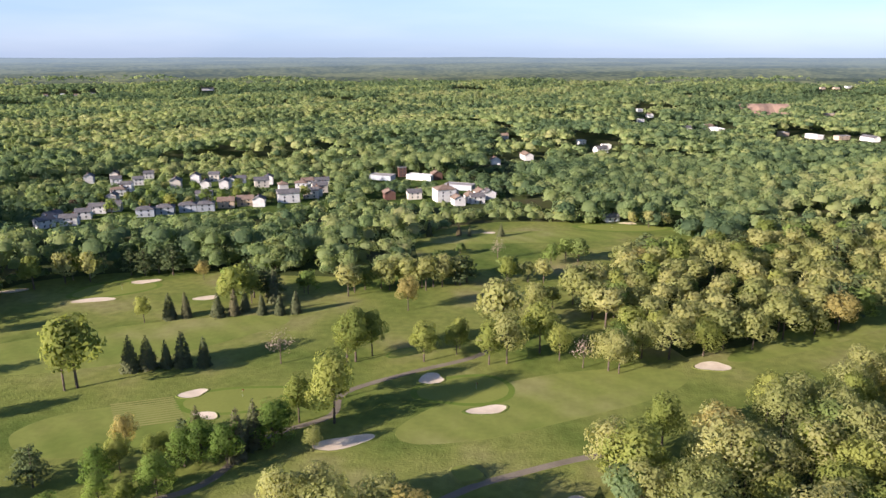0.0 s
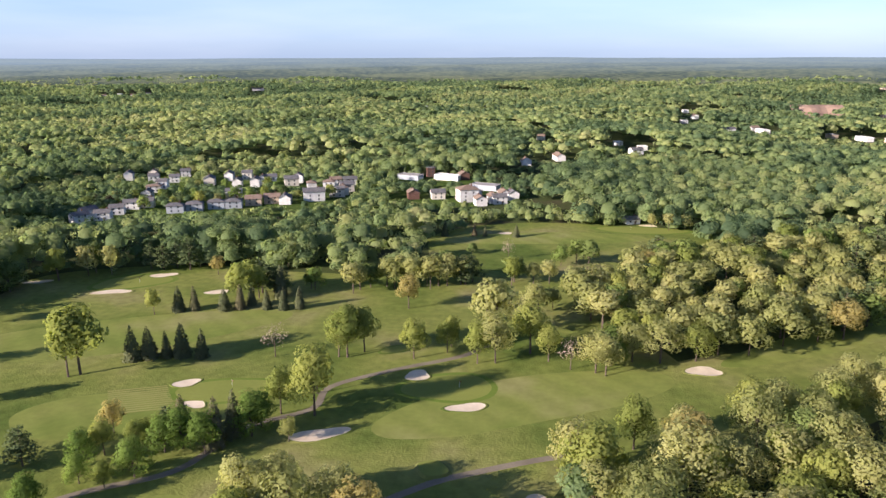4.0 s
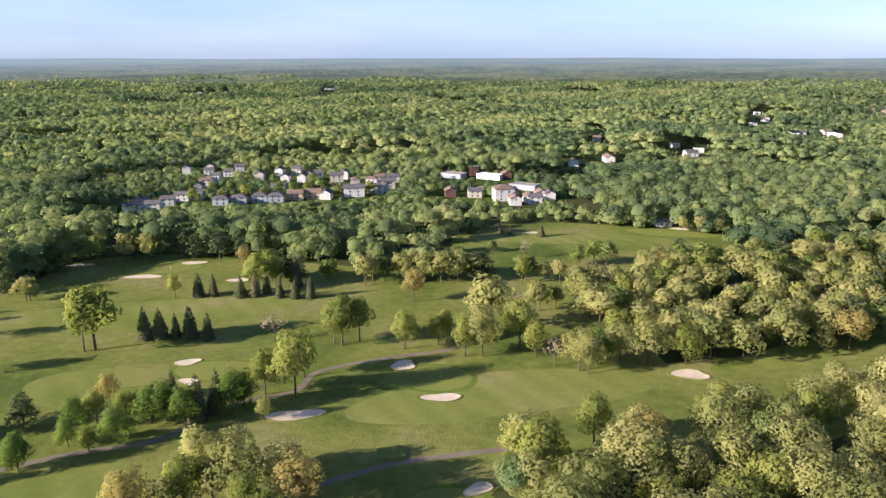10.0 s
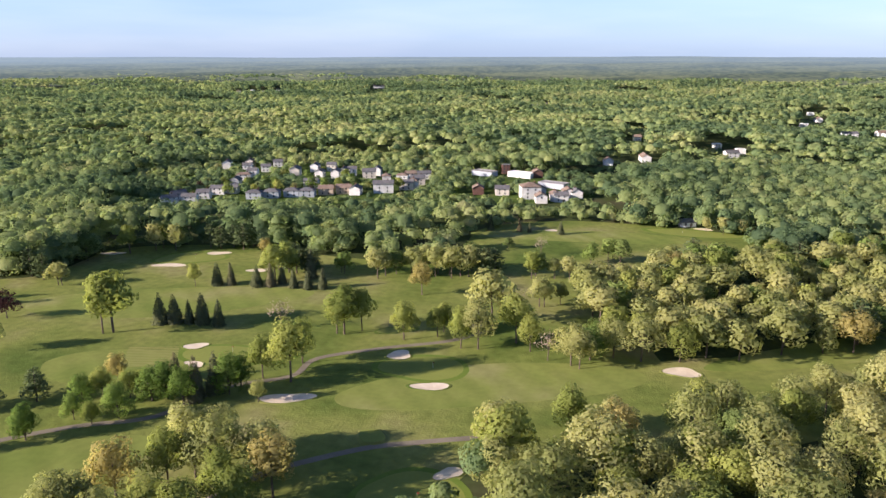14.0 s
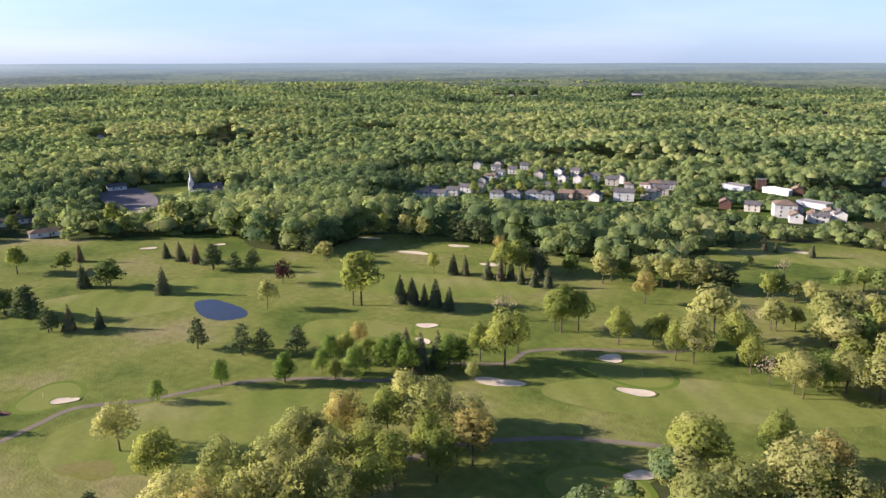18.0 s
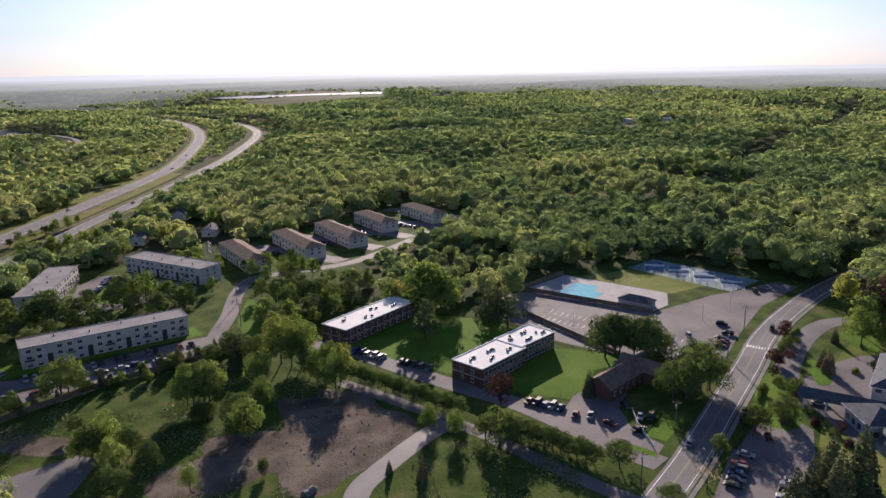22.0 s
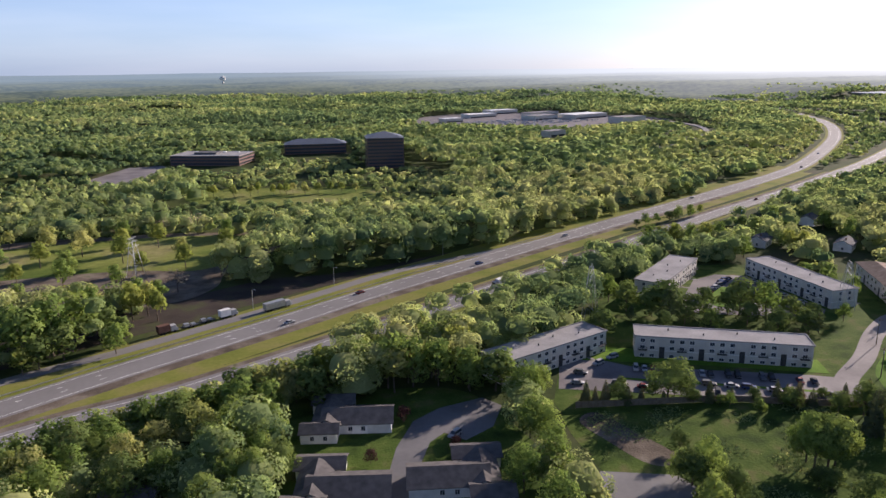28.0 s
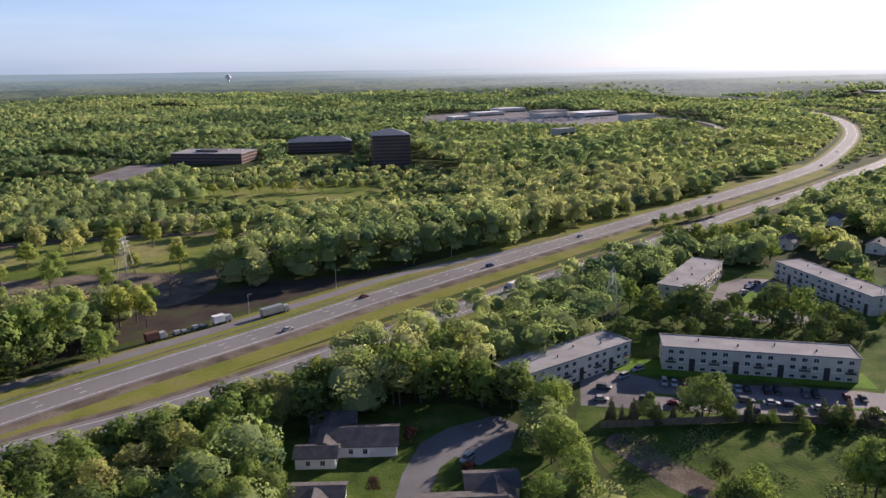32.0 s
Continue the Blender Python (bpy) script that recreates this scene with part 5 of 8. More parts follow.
for row in ((-199, -198, 13, "M"), (-203, -195, 13, "O"), (-178, -467, 6, "G"), (-185, -469, 9, "M"), (-196, -475, 7, "M"), (-206, -477, 8, "G"), (-216, -482, 10, "M"), (-226, -485, 10, "M"), (-237, -491, 8, "D"), (-212, -479, 8, "M"), (-155, -407, 17, "M"), (-163, -409, 15, "D"), (-173, -411, 16, "D"), (-183, -412, 15, "M"), (-194, -414, 14, "D"), (-204, -416, 14, "M"), (-189, -383, 13, "M"), (-196, -381, 14, "M"), (-236, -442, 10, "G"), (-239, -431, 11, "M"), (-267, -456, 12, "M"), (-228, -388, 14, "D"), (-236, -386, 13, "D"), (-284, -430, 13, "M"),):
    tree(*row)
for row in ((-277, -401, 15, "M"), (-305, -424, 11, "G"), (-230, -396, 9, "M"), (-231, -372, 10, "G"),):
    tree(*row)


def stand(poly, spacing, kinds, low, high, seed, wide=1.0):
    """Trees spread unevenly over a patch of ground."""
    r = random.Random(seed)
    xs, ys = [p[0] for p in poly], [p[1] for p in poly]
    got = []
    for _ in range(int((max(xs) - min(xs)) * (max(ys) - min(ys)) / spacing ** 2 * 6)):
        x, y = r.uniform(min(xs), max(xs)), r.uniform(min(ys), max(ys))
        if inside(np.array([x]), np.array([y]), poly)[0] and all((x - a) ** 2 + (y - b) ** 2 > spacing ** 2 for a, b in got):
            got.append((x, y))
            tree(x, y, r.uniform(low, high), r.choice(kinds), wide)
    return got


STANDS = []
WOODS_BY_TREE = [[(10, 233), (43, 245), (80, 260), (124, 284), (225, 368), (160, 410), (92, 385), (40, 362), (32, 316), (10, 300), (14, 288), (18, 262)],
                 [(0, 166), (20, 182), (60, 199), (114, 237), (190, 280), (180, 220), (110, 150), (40, 125), (5, 138)]]
STANDS += stand(WOODS_BY_TREE[0], 8.3, "LLDLLOLLMLDLLP", 11, 18, 1, 1.22)
STANDS += stand(WOODS_BY_TREE[1], 13.5, "LODLLDLOLL", 15, 23, 2, 1.15)
STANDS += stand([(-95, 70), (-60, 70), (-45, 150), (-75, 155)], 10.5, "LLDLO", 16, 20, 4)

# tree rows and gardens among the buildings
for k in range(15):
    tree(-132.6 + 0.29 * k, -163 + 2.95 * k, 6.4 + 0.5 * math.sin(k * 2.3), "G")
for k in range(10):
    tree(-126.2 + 0.36 * k, -100 + 2.55 * k, 6.8 + 0.5 * math.sin(k * 1.9), "G")
for k in range(13):
    tree(-52 - k * 6.8, -241.5 + k * 1.35, 6 + 1.5 * math.sin(k * 1.7), "CGC"[k % 3])
STANDS += stand([(-88, -294), (-142, -270), (-178, -286), (-132, -300), (-100, -318)], 10, "MGPGM", 7, 11, 11)
STANDS += stand([(-200, -262), (-226, -262), (-236, -290), (-212, -296), (-196, -340), (-204, -345)], 8.5, "MGM", 8, 13, 12)
STANDS += stand([(-140, -215), (-152, -212), (-200, -210), (-196, -232), (-160, -245), (-148, -228)], 8, "GMPM", 8, 13, 13)
STANDS += stand([(-246, -22), (-268, -22), (-300, -8), (-318, 22), (-290, 18), (-262, 14)], 9, "GMMGD", 13, 18, 15)
tree(-277, -8, 13, "R")
for row in ((108, -339, 11, "M"), (115, -337, 12, "M"), (103, -338, 9, "G"), (122, -373, 14, "L"), (104, -376, 14, "M"), (96, -381, 11, "M"), (111, -369, 12, "G"), (129, -312, 8, "M"), (136, -352, 13, "M"), (143, -350, 12, "D")):
    tree(*row)
STANDS += stand([(-190, -48), (-218, -48), (-240, -44), (-225, -36), (-200, -38)], 9, "GRG", 4, 8, 16)
STANDS += stand(FIELD, 21, "LDMLDB", 12, 17, 21)
STANDS += stand([(108, -670), (-20, -655), (-20, -645), (108, -655)], 9, "DDL", 9, 12, 22)
STANDS += stand([(125, -205), (77, -247), (36, -272), (-8, -294), (-20, -290), (-15, -270), (5, -262), (46, -256), (50, -232), (60, -222), (92, -214), (105, -190)], 8.0, "MLMDMG", 13, 17, 18)
for row in ((100, -240, 14, "M"), (95, -242, 14, "G"), (89, -244, 14, "M"), (83, -246, 13, "D"), (78, -248, 15, "M"), (73, -250, 14, "M"), (84, -234, 14, "M"), (92, -232, 14, "L"), (98, -229, 15, "M"), (67, -252, 13, "D"), (62, -256, 14, "M"), (106, -236, 13, "M"), (112, -232, 14, "G"), (104, -226, 14, "D")):
    tree(*row)
for row in ((27, -269, 17, "D"), (17, -268, 19, "M"), (8, -267, 20, "M"), (0, -266, 19, "M"), (-8, -265, 18, "M"), (-17, -261, 16, "M"), (-25, -257, 15, "G"), (-31, -246, 16, "M"), (-37, -250, 12, "M"), (-26, -226, 14, "M"),
            (-28, -214, 12, "M"), (41, -263, 16, "L"), (35, -266, 15, "M"), (22, -276, 16, "M"), (12, -277, 17, "D"), (3, -276, 16, "M"), (45, -252, 15, "M"), (44, -239, 13, "M"), (47, -226, 15, "M"), (42, -221, 12, "G"), (48, -214, 14, "M"), (6.5, -243.5, 6, "R"), (18.5, -223, 5, "R"), (-5, -226, 4, "R")):
    tree(*row)

# gardens of the hamlet and along the road past the clubhouse
for k, (x, y) in enumerate([(-248, 478), (-242, 499), (-194, 510), (-170, 509), (-215, 507), (-300, 463), (-286, 498), (-192, 532), (-149, 520), (-297, 492), (-253, 504), (-259, 491), (-308, 450), (-204, 506), (-232, 486), (-222, 491), (-265, 470), (-183, 515), (-270, 505), (-235, 540), (-205, 548), (-260, 545)]):
    tree(x, y, 9 + 3.5 * math.sin(k * 2.1) ** 2, "DMDLMG"[k % 6], 1.15)
tree(-293, 476, 10, "R")
for row in ((-296, 466, 12, "P"), (-324, 24, 14, "P"), (-402, 21, 12, "P"), (-391, 11, 11, "M"), (-476, 70, 13, "D"), (-427, 72, 12, "M"), (-478, 86, 14, "L"), (-380, 2, 14, "D"), (-447, 38, 12, "M"), (-478, 60, 12, "D"), (-430, 21, 13, "M"), (-373, 36, 8, "M"), (-378, 50, 6, "G"), (-405, 58, 7, "G"), (-412, 44, 10, "D")):
    tree(*row)


# ---- woods ----
OPEN = [COURSE, CORRIDOR,
        [(-60, -5), (-26, -80), (-14, -150), (-22, -185), (-36, -200), (-36, -245), (-58, -285), (-100, -342), (-150, -378), (-205, -368), (-225, -345), (-400, -335), (-405, -262), (-330, -255), (-235, -258), (-195, -238),
         (-212, -205), (-218, -160), (-285, -160), (-345, -122), (-335, -62), (-300, -20)],
        [(46, -180), (46, -258), (5, -262), (-18, -258), (-28, -248), (-22, -232), (-18, -180)],
        BANK, *WOODS_BY_TREE,
        FIELD,
        GREEN_FIELD, OFFICE_LOT,
        [(-385, 262), (-405, 245), (-446, 262), (-510, 290), (-516, 348), (-498, 370), (-463, 378), (-420, 376), (-405, 338), (-428, 325), (-425, 308)],
        [(-190, -1380), (-250, -1560), (-420, -1640), (-640, -1420), (-640, -1270), (-420, -1190)],
        LAKE, [(-1400, -1560), (-1640, -1545), (-1840, -1420), (-1700, -1300), (-1250, -1400)], blob(520, 1370, 50, 30, 10, 6), blob(495, 1300, 36, 60, 10, 6),
        [(-100, -770), (-100, -830), (-25, -830), (-25, -770)], [(165, -840), (75, -860), (75, -930), (165, -920)], [(50, -930), (-40, -930), (-40, -985), (50, -985)]]


def scatter(r0, r1, step, seed):
    """Places for trees in a ring, on an uneven grid, out of the open ground."""
    r = np.random.default_rng(seed)
    n = int(2 * r1 / step)
    gx, gy = np.meshgrid(np.arange(n) * step - r1, np.arange(n) * step - r1)
    x = (gx + r.uniform(-0.45, 0.45, gx.shape) * step).ravel() + 10
    y = (gy + r.uniform(-0.45, 0.45, gy.shape) * step).ravel()
    d = np.hypot(x - 10, y)
    yaw = np.degrees(np.arctan2(-(x - 10), y)) % 360
    edge = d * r.uniform(0.9, 1.1, len(x))
    keep = ((edge >= r0) | (d < 120)) & (d >= 105) & ((edge < r1) | (r1 > 3000)) & ((yaw < 208) | (yaw > 322) | (r.uniform(0, 1, len(x)) < 0.10))
    keep &= r.uniform(0, 1, len(x)) < 0.94
    x, y = x[keep], y[keep]
    bad = near_line(x, y, west, 17) | near_line(x, y, lane, 9) | near_line(x, y, east, 17) | near_line(x, y, main, 8) | near_line(x, y, CUT, 14) | near_line(x, y, RAMP, 16) | near_line(x, y, RIVER[1:], 9)
    for p in OPEN:
        bad |= inside(x, y, p)
    bad |= near_line(x, y, offset(west[:56], -15), 16)
    for hx, hy, hr, hh in HOUSE_SITES:
        # gardens lie open on the low side of each house
        d0 = math.hypot(hx, hy)
        reach = 0.02 if d0 > 700 and hy > 0 else min(0.35, max(0.03, (15 - hh) / 100.0) * (0.8 if hy < 0 else 0.5))
        bad |= near_line(x, y, [(hx, hy), (hx * (1 - reach), hy * (1 - reach))], hr)
    return x[~bad], y[~bad]


def dome_mesh(name, x, y, z, R, H, tint, segs, rings, rough, seed):
    """A low rounded crown for each tree, its surface pushed in and out."""
    r = np.random.default_rng(seed)
    T = len(x)
    turn = r.uniform(0, 6.28, T)
    layers = []
    for k in range(rings):
        e = -0.25 + (math.pi / 2 + 0.25) * k / rings
        for j in range(segs):
            a = turn + 2 * math.pi * (j + 0.5 * (k % 2)) / segs
            q = 1 + r.uniform(-rough, rough, T)
            layers.append(np.stack([x + R * q * math.cos(e) * np.cos(a), y + R * q * math.cos(e) * np.sin(a), z + H * q * math.sin(e)], 1))
    layers.append(np.stack([x + R * r.uniform(-0.15, 0.15, T), y + R * r.uniform(-0.15, 0.15, T), z + H * (1 + r.uniform(-rough, rough, T))], 1))
    V = np.stack(layers, 1)
    tri = []
    for k in range(rings - 1):
        for j in range(segs):
            a, b = k * segs + j, k * segs + (j + 1) % segs
            c, d = a + segs, b + segs
            tri += ([(a, b, d), (a, d, c)] if k % 2 else [(a, b, c), (b, d, c)])
    tri += [((rings - 1) * segs + j, (rings - 1) * segs + (j + 1) % segs, rings * segs) for j in range(segs)]
    tri = np.array(tri)
    nv = V.shape[1]
    F = (tri[None] + (np.arange(T) * nv)[:, None, None]).reshape(-1, 3)
    me = bpy.data.meshes.new(name)
    me.vertices.add(T * nv)
    me.vertices.foreach_set("co", V.astype(np.float32).ravel())
    me.loops.add(F.size)
    me.loops.foreach_set("vertex_index", F.astype(np.int32).ravel())
    me.polygons.add(len(F))
    me.polygons.foreach_set("loop_start", np.arange(0, F.size, 3, dtype=np.int32))
    me.attributes.new("tint", "FLOAT", "FACE").data.foreach_set("value", np.repeat(tint, len(tri)).astype(np.float32))
    me.update(calc_edges=True)
    me.polygons.foreach_set("use_smooth", np.full(len(F), rings == 1 or segs > 5))
    # crowns are lit softly, leaves at every side catching the sky
    mid = np.stack([x, y, z - 0.3 * H], 1)[:, None, :]
    out = V - mid
    out /= np.linalg.norm(out, axis=2, keepdims=True)
    out = out * 0.7 + np.array([0, 0, 0.65])
    out /= np.linalg.norm(out, axis=2, keepdims=True)
    me.attributes.new("custom_normal", "FLOAT_VECTOR", "POINT").data.foreach_set("vector", out.astype(np.float32).ravel())
    me.materials.append(LEAF["W"])
    return me


def d_side(x, y):
    """Positive on the town's side of the highway."""
    return (y + 323) * 0.84 - (x + 8) * 0.54


# young or thinned growth that leaves a view of roads, water and buildings
LOW = [([(150, -205), (100, -240), (60, -264)], 34, 10), ([(-270, 395), (-200, 420), (-130, 450)], 45, 7), ([(-90, 455), (-15, 465)], 35, 7), ([(-300, 520), (-150, 540)], 85, 8), ([(-95, 560), (-40, 560)], 60, 8), (west[58:], 48, 6), (east[62:], 42, 6), ([(-330, -1180), (-520, -1230)], 150, 5), ([(-200, -1250), (-300, -1150)], 120, 6), ([(110, -800), (-20, -700)], 90, 6), ([(150, -800), (80, -830)], 70, 6),
       (RAMP, 38, 5), ([(70, -575), (-30, -570)], 55, 5), ([(215, -700), (240, -740)], 60, 5), ([(190, -690), (215, -650)], 50, 6), ([(-1300, -1500), (-1600, -1400)], 150, 4), ([(-700, 565), (-640, 515)], 18, 8), ([(-640, 515), (-560, 450)], 28, 7), ([(-370, 245), (-400, 260)], 30, 9), ([(-400, 320), (-410, 300)], 20, 11), ([(-400, -150), (-500, -160)], 10, 9)]


def woods(name, r0, r1, step, tufts, size, seed, segs, rings, lobes=6, rough=0.10, tall=(10, 18), core=0.8, flat=(0.62, 0.95), own=0.35, skirt=False):
    """Woodland in a ring: crowns that close into a canopy, each of several leafy lobes."""
    r = np.random.default_rng(seed)
    x, y = scatter(r0, r1, step, seed)
    T = len(x)
    old = 0.5 + 0.3 * np.sin(x / 61 + 2.0) * np.sin(y / 77 + 0.7) + 0.3 * np.sin(x / 140 - y / 95 + 1.0) * np.sin(y / 190 + x / 400)
    old = 0.5 + 0.5 * np.tanh(3.2 * (old - 0.5))
    h = tall[0] + (tall[1] - tall[0]) * np.clip(-0.05 + 1.05 * old + r.normal(0, 0.13, T), 0, 1)
    glade = np.sin(x / 90 + 2 * np.sin(y / 130)) * np.sin(y / 70 + 1.7 * np.sin(x / 160)) > 0.80
    h = np.where(glade, h * 0.5, h)
    # young growth on the slope below the highway
    h = np.where(near_line(x, y, east[28:], 55) & (x < -8) & (d_side(x, y) > 0), h * 0.8, h)
    for line, reach, k in LOW:
        h = np.where(near_line(x, y, line, reach), np.minimum(h, k), h)
    for hx, hy, hr, hh in HOUSE_SITES:
        if 700 < math.hypot(hx, hy) < r1 * 1.1:
            h = np.where(near_line(x, y, [(hx, hy), (hx * 0.86, hy * 0.86)], hr + 4), np.minimum(h, 0.6 * hh), h)
    if skirt:
        # at the wood's edge boughs and young trees reach down to the ground
        tree_of = KDTree(T)
        for i in range(T):
            tree_of.insert((x[i], y[i], 0), i)
        tree_of.balance()
        d = np.hypot(x - 10, y)
        ux, uy = (x - 10) / d, y / d
        rim = np.array([i for i in range(T) if h[i] > 9.5 and tree_of.find((x[i] - 12 * ux[i], y[i] - 12 * uy[i], 0))[2] > 6.5], int)
        sx, sy, sh = [x], [y], [h]
        for ahead, low, high in ((1.2, 0.55, 0.75), (2.6, 0.25, 0.5)):
            side = r.uniform(-4, 4, len(rim))
            sx.append(x[rim] - ahead * ux[rim] - side * uy[rim])
            sy.append(y[rim] - ahead * uy[rim] + side * ux[rim])
            sh.append(h[rim] * r.uniform(low, high, len(rim)))
        x, y, h = np.concatenate(sx), np.concatenate(sy), np.concatenate(sh)
        T = len(x)
    R = step * (0.46 + 0.52 * r.beta(1.4, 2.0, T)) * np.clip(h / 11, 0.55, 1)
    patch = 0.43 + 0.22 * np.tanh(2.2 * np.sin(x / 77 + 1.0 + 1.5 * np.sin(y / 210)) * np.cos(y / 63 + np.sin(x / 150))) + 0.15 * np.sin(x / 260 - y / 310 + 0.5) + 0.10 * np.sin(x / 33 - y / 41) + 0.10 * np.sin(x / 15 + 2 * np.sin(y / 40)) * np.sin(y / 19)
    # tint drops with distance: some of the haze's bluish shift put into leaf colour
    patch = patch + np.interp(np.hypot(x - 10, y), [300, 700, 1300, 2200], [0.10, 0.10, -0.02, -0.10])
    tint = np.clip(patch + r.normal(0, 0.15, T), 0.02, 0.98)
    dark = r.uniform(0, 1, T) < 0.09
    tint[dark] = 0.02
    z0 = land(x, y)
    h = h * nearer(np.hypot(x - 10, y))
    hz = np.minimum(h * 0.6, R * r.uniform(*flat, T))
    zc = z0 + h - hz
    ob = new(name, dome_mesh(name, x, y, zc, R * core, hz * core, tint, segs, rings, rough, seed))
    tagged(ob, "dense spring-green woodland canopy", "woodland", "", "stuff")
    if not tufts:
        return
    k = np.repeat(np.arange(T), tufts)
    n = len(k)
    lobe = sphere_dirs(r, T * lobes, -0.15).reshape(T, lobes, 3)
    swell = r.uniform(0.42, 0.60, (T, lobes))
    j = r.integers(0, lobes, n)
    out = lobe[k, j]
    d = sphere_dirs(r, n) + out * 0.9
    d /= np.linalg.norm(d, axis=1, keepdims=True) + 1e-9
    p = out * 0.56 + d * swell[k, j][:, None] * r.uniform(0.86, 1.05, n)[:, None]
    c = np.stack([x[k], y[k], zc[k]], 1) + p * np.stack([R[k], R[k], hz[k]], 1)
    shade = np.clip(tint[k] + r.normal(0, 0.06, T * lobes).reshape(T, lobes)[k, j], 0.01, 0.99)
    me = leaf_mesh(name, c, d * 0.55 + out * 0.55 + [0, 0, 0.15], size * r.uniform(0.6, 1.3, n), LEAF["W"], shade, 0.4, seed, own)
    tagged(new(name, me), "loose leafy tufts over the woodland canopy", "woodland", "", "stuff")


HOUSES = []
HOUSES += [(-287, 431, 60, 10, 7, 5, "wg"), (-291, 447, 60, 10, 7, 5, "wg"), (-276, 439, 15, 10, 7, 5, "wg"), (-276, 456, 20, 9, 7, 5, "wg"), (-275, 473, 15, 10, 7, 5, "wg"), (-267, 480, 15, 8, 7, 5, "wg"), (-240, 465, 15, 11, 8, 5, "sh"), (-230, 472, 15, 11, 8, 5, "sh"), (-218, 480, 15, 11, 8, 5, "sh"), (-207, 483, 15, 11, 8, 5, "sh"), (-197, 494, 15, 11, 8, 5, "tb"), (-186, 501, 15, 11, 8, 5, "tb"), (-176, 500, 100, 10, 8, 5, "wg"), (-159, 513, 20, 15, 9, 7, "wg")]
HOUSES += [(-338, 585, 110, 9, 7, 6, "wg"), (-290, 534, 20, 11, 7, 5, "th"), (-283, 510, 100, 8, 7, 5, "wg"), (-291, 550, 10, 8, 7, 6, "wg"), (-311, 575, 20, 8, 7, 6, "wg"), (-295, 579, 20, 8, 7, 5, "wg"), (-326, 605, 100, 8, 7, 5, "cg"), (-299, 608, 20, 8, 7, 5, "wg"), (-253, 591, 100, 9, 7, 6, "wg"), (-236, 565, 100, 9, 7, 5, "wg"), (-240, 598, 10, 8, 7, 6, "cg"), (-221, 565, 100, 11, 7, 6, "wg"), (-218, 574, 100, 9, 7, 6, "wg"), (-213, 580, 20, 8, 7, 6, "wg")]
HOUSES += [(-192, 586, 100, 8, 7, 6, "wg"), (-174, 560, 110, 9, 7, 5, "th"), (-160, 560, 10, 9, 7, 6, "th"), (-159, 577, 20, 9, 7, 5, "ws"), (-148, 580, 20, 11, 7, 5, "wg"), (-143, 538, 100, 9, 7, 6, "th"), (-219, 514, 10, 11, 7, 6, "wg"), (-146, 529, 10, 11, 7, 6, "cg"), (-260, 567, 105, 11, 8, 6, "cg"), (-194, 572, 20, 11, 8, 6, "cg"), (-144, 551, 20, 11, 8, 6, "cg"), (57, 459, 15, 9, 6, 3, "wg"), (-49, 521, 20, 14, 12, 9, "wh"), (-44, 535, 105, 10, 8, 5, "wg")]
HOUSES += [(-30, 517, 105, 10, 8, 5, "ws"), (-26, 514, 15, 10, 8, 5, "wg"), (-23, 532, 105, 10, 8, 5, "ws"), (-17, 530, 105, 10, 8, 5, "wg"), (-71, 528, 15, 10, 8, 5, "cg"), (-89, 527, 105, 10, 8, 5, "bb"), (-39, 507, 105, 10, 8, 5, "ws"), (-58, 613, 105, 10, 8, 5, "bb"), (-38, 567, 160, 22, 10, 4, "gf"), (-103, 610, 160, 20, 10, 4, "gf"), (-71, 610, 160, 22, 9, 4, "wf"), (-88, 626, 20, 7, 7, 8, "bf"), (-200, 1515, 10, 18, 9, 5, "wf"), (16, 920, 10, 9, 9, 5, "ws")]
HOUSES += [(28, 735, 100, 20, 9, 5, "ws"), (111, 787, 20, 13, 9, 5, "wg"), (123, 820, 100, 9, 9, 5, "wf"), (245, 1175, 10, 10, 9, 5, "wf"), (280, 1257, 100, 12, 9, 5, "ws"), (278, 1055, 10, 20, 9, 5, "wg"), (323, 1049, 100, 24, 9, 5, "wf"), (322, 1084, 20, 12, 9, 5, "ws"), (-697, 1907, 20, 30, 9, 5, "wg"), (-986, 1665, 20, 9, 9, 5, "ws"), (-971, 1708, 10, 9, 9, 5, "wf"), (-930, 1693, 10, 9, 9, 5, "ws"), (-913, 1736, 20, 10, 9, 5, "wg"), (103, 866, 10, 9, 9, 5, "wf")]
HOUSES += [(-5, 700, 100, 9, 9, 5, "ws"), (285, 1349, 100, 9, 9, 5, "wf"), (925, 1935, 10, 14, 9, 5, "tf"), (968, 1960, 20, 14, 9, 5, "wf"), (890, 1935, 10, 12, 9, 5, "tf"), (559, 1451, 20, 24, 9, 5, "wf"), (638, 1370, 10, 24, 9, 5, "tf"), (387, 983, 100, 14, 9, 5, "tf"), (410, 946, 100, 24, 9, 5, "wf"), (437, 931, 20, 18, 9, 5, "tf"), (461, 911, 100, 24, 9, 5, "wg"), (-185, 1511, 20, 18, 9, 5, "tf"), (-409, 172, 70, 16, 8, 4, "wg"), (-459, 165, 70, 13, 9, 5.2, "ws")]
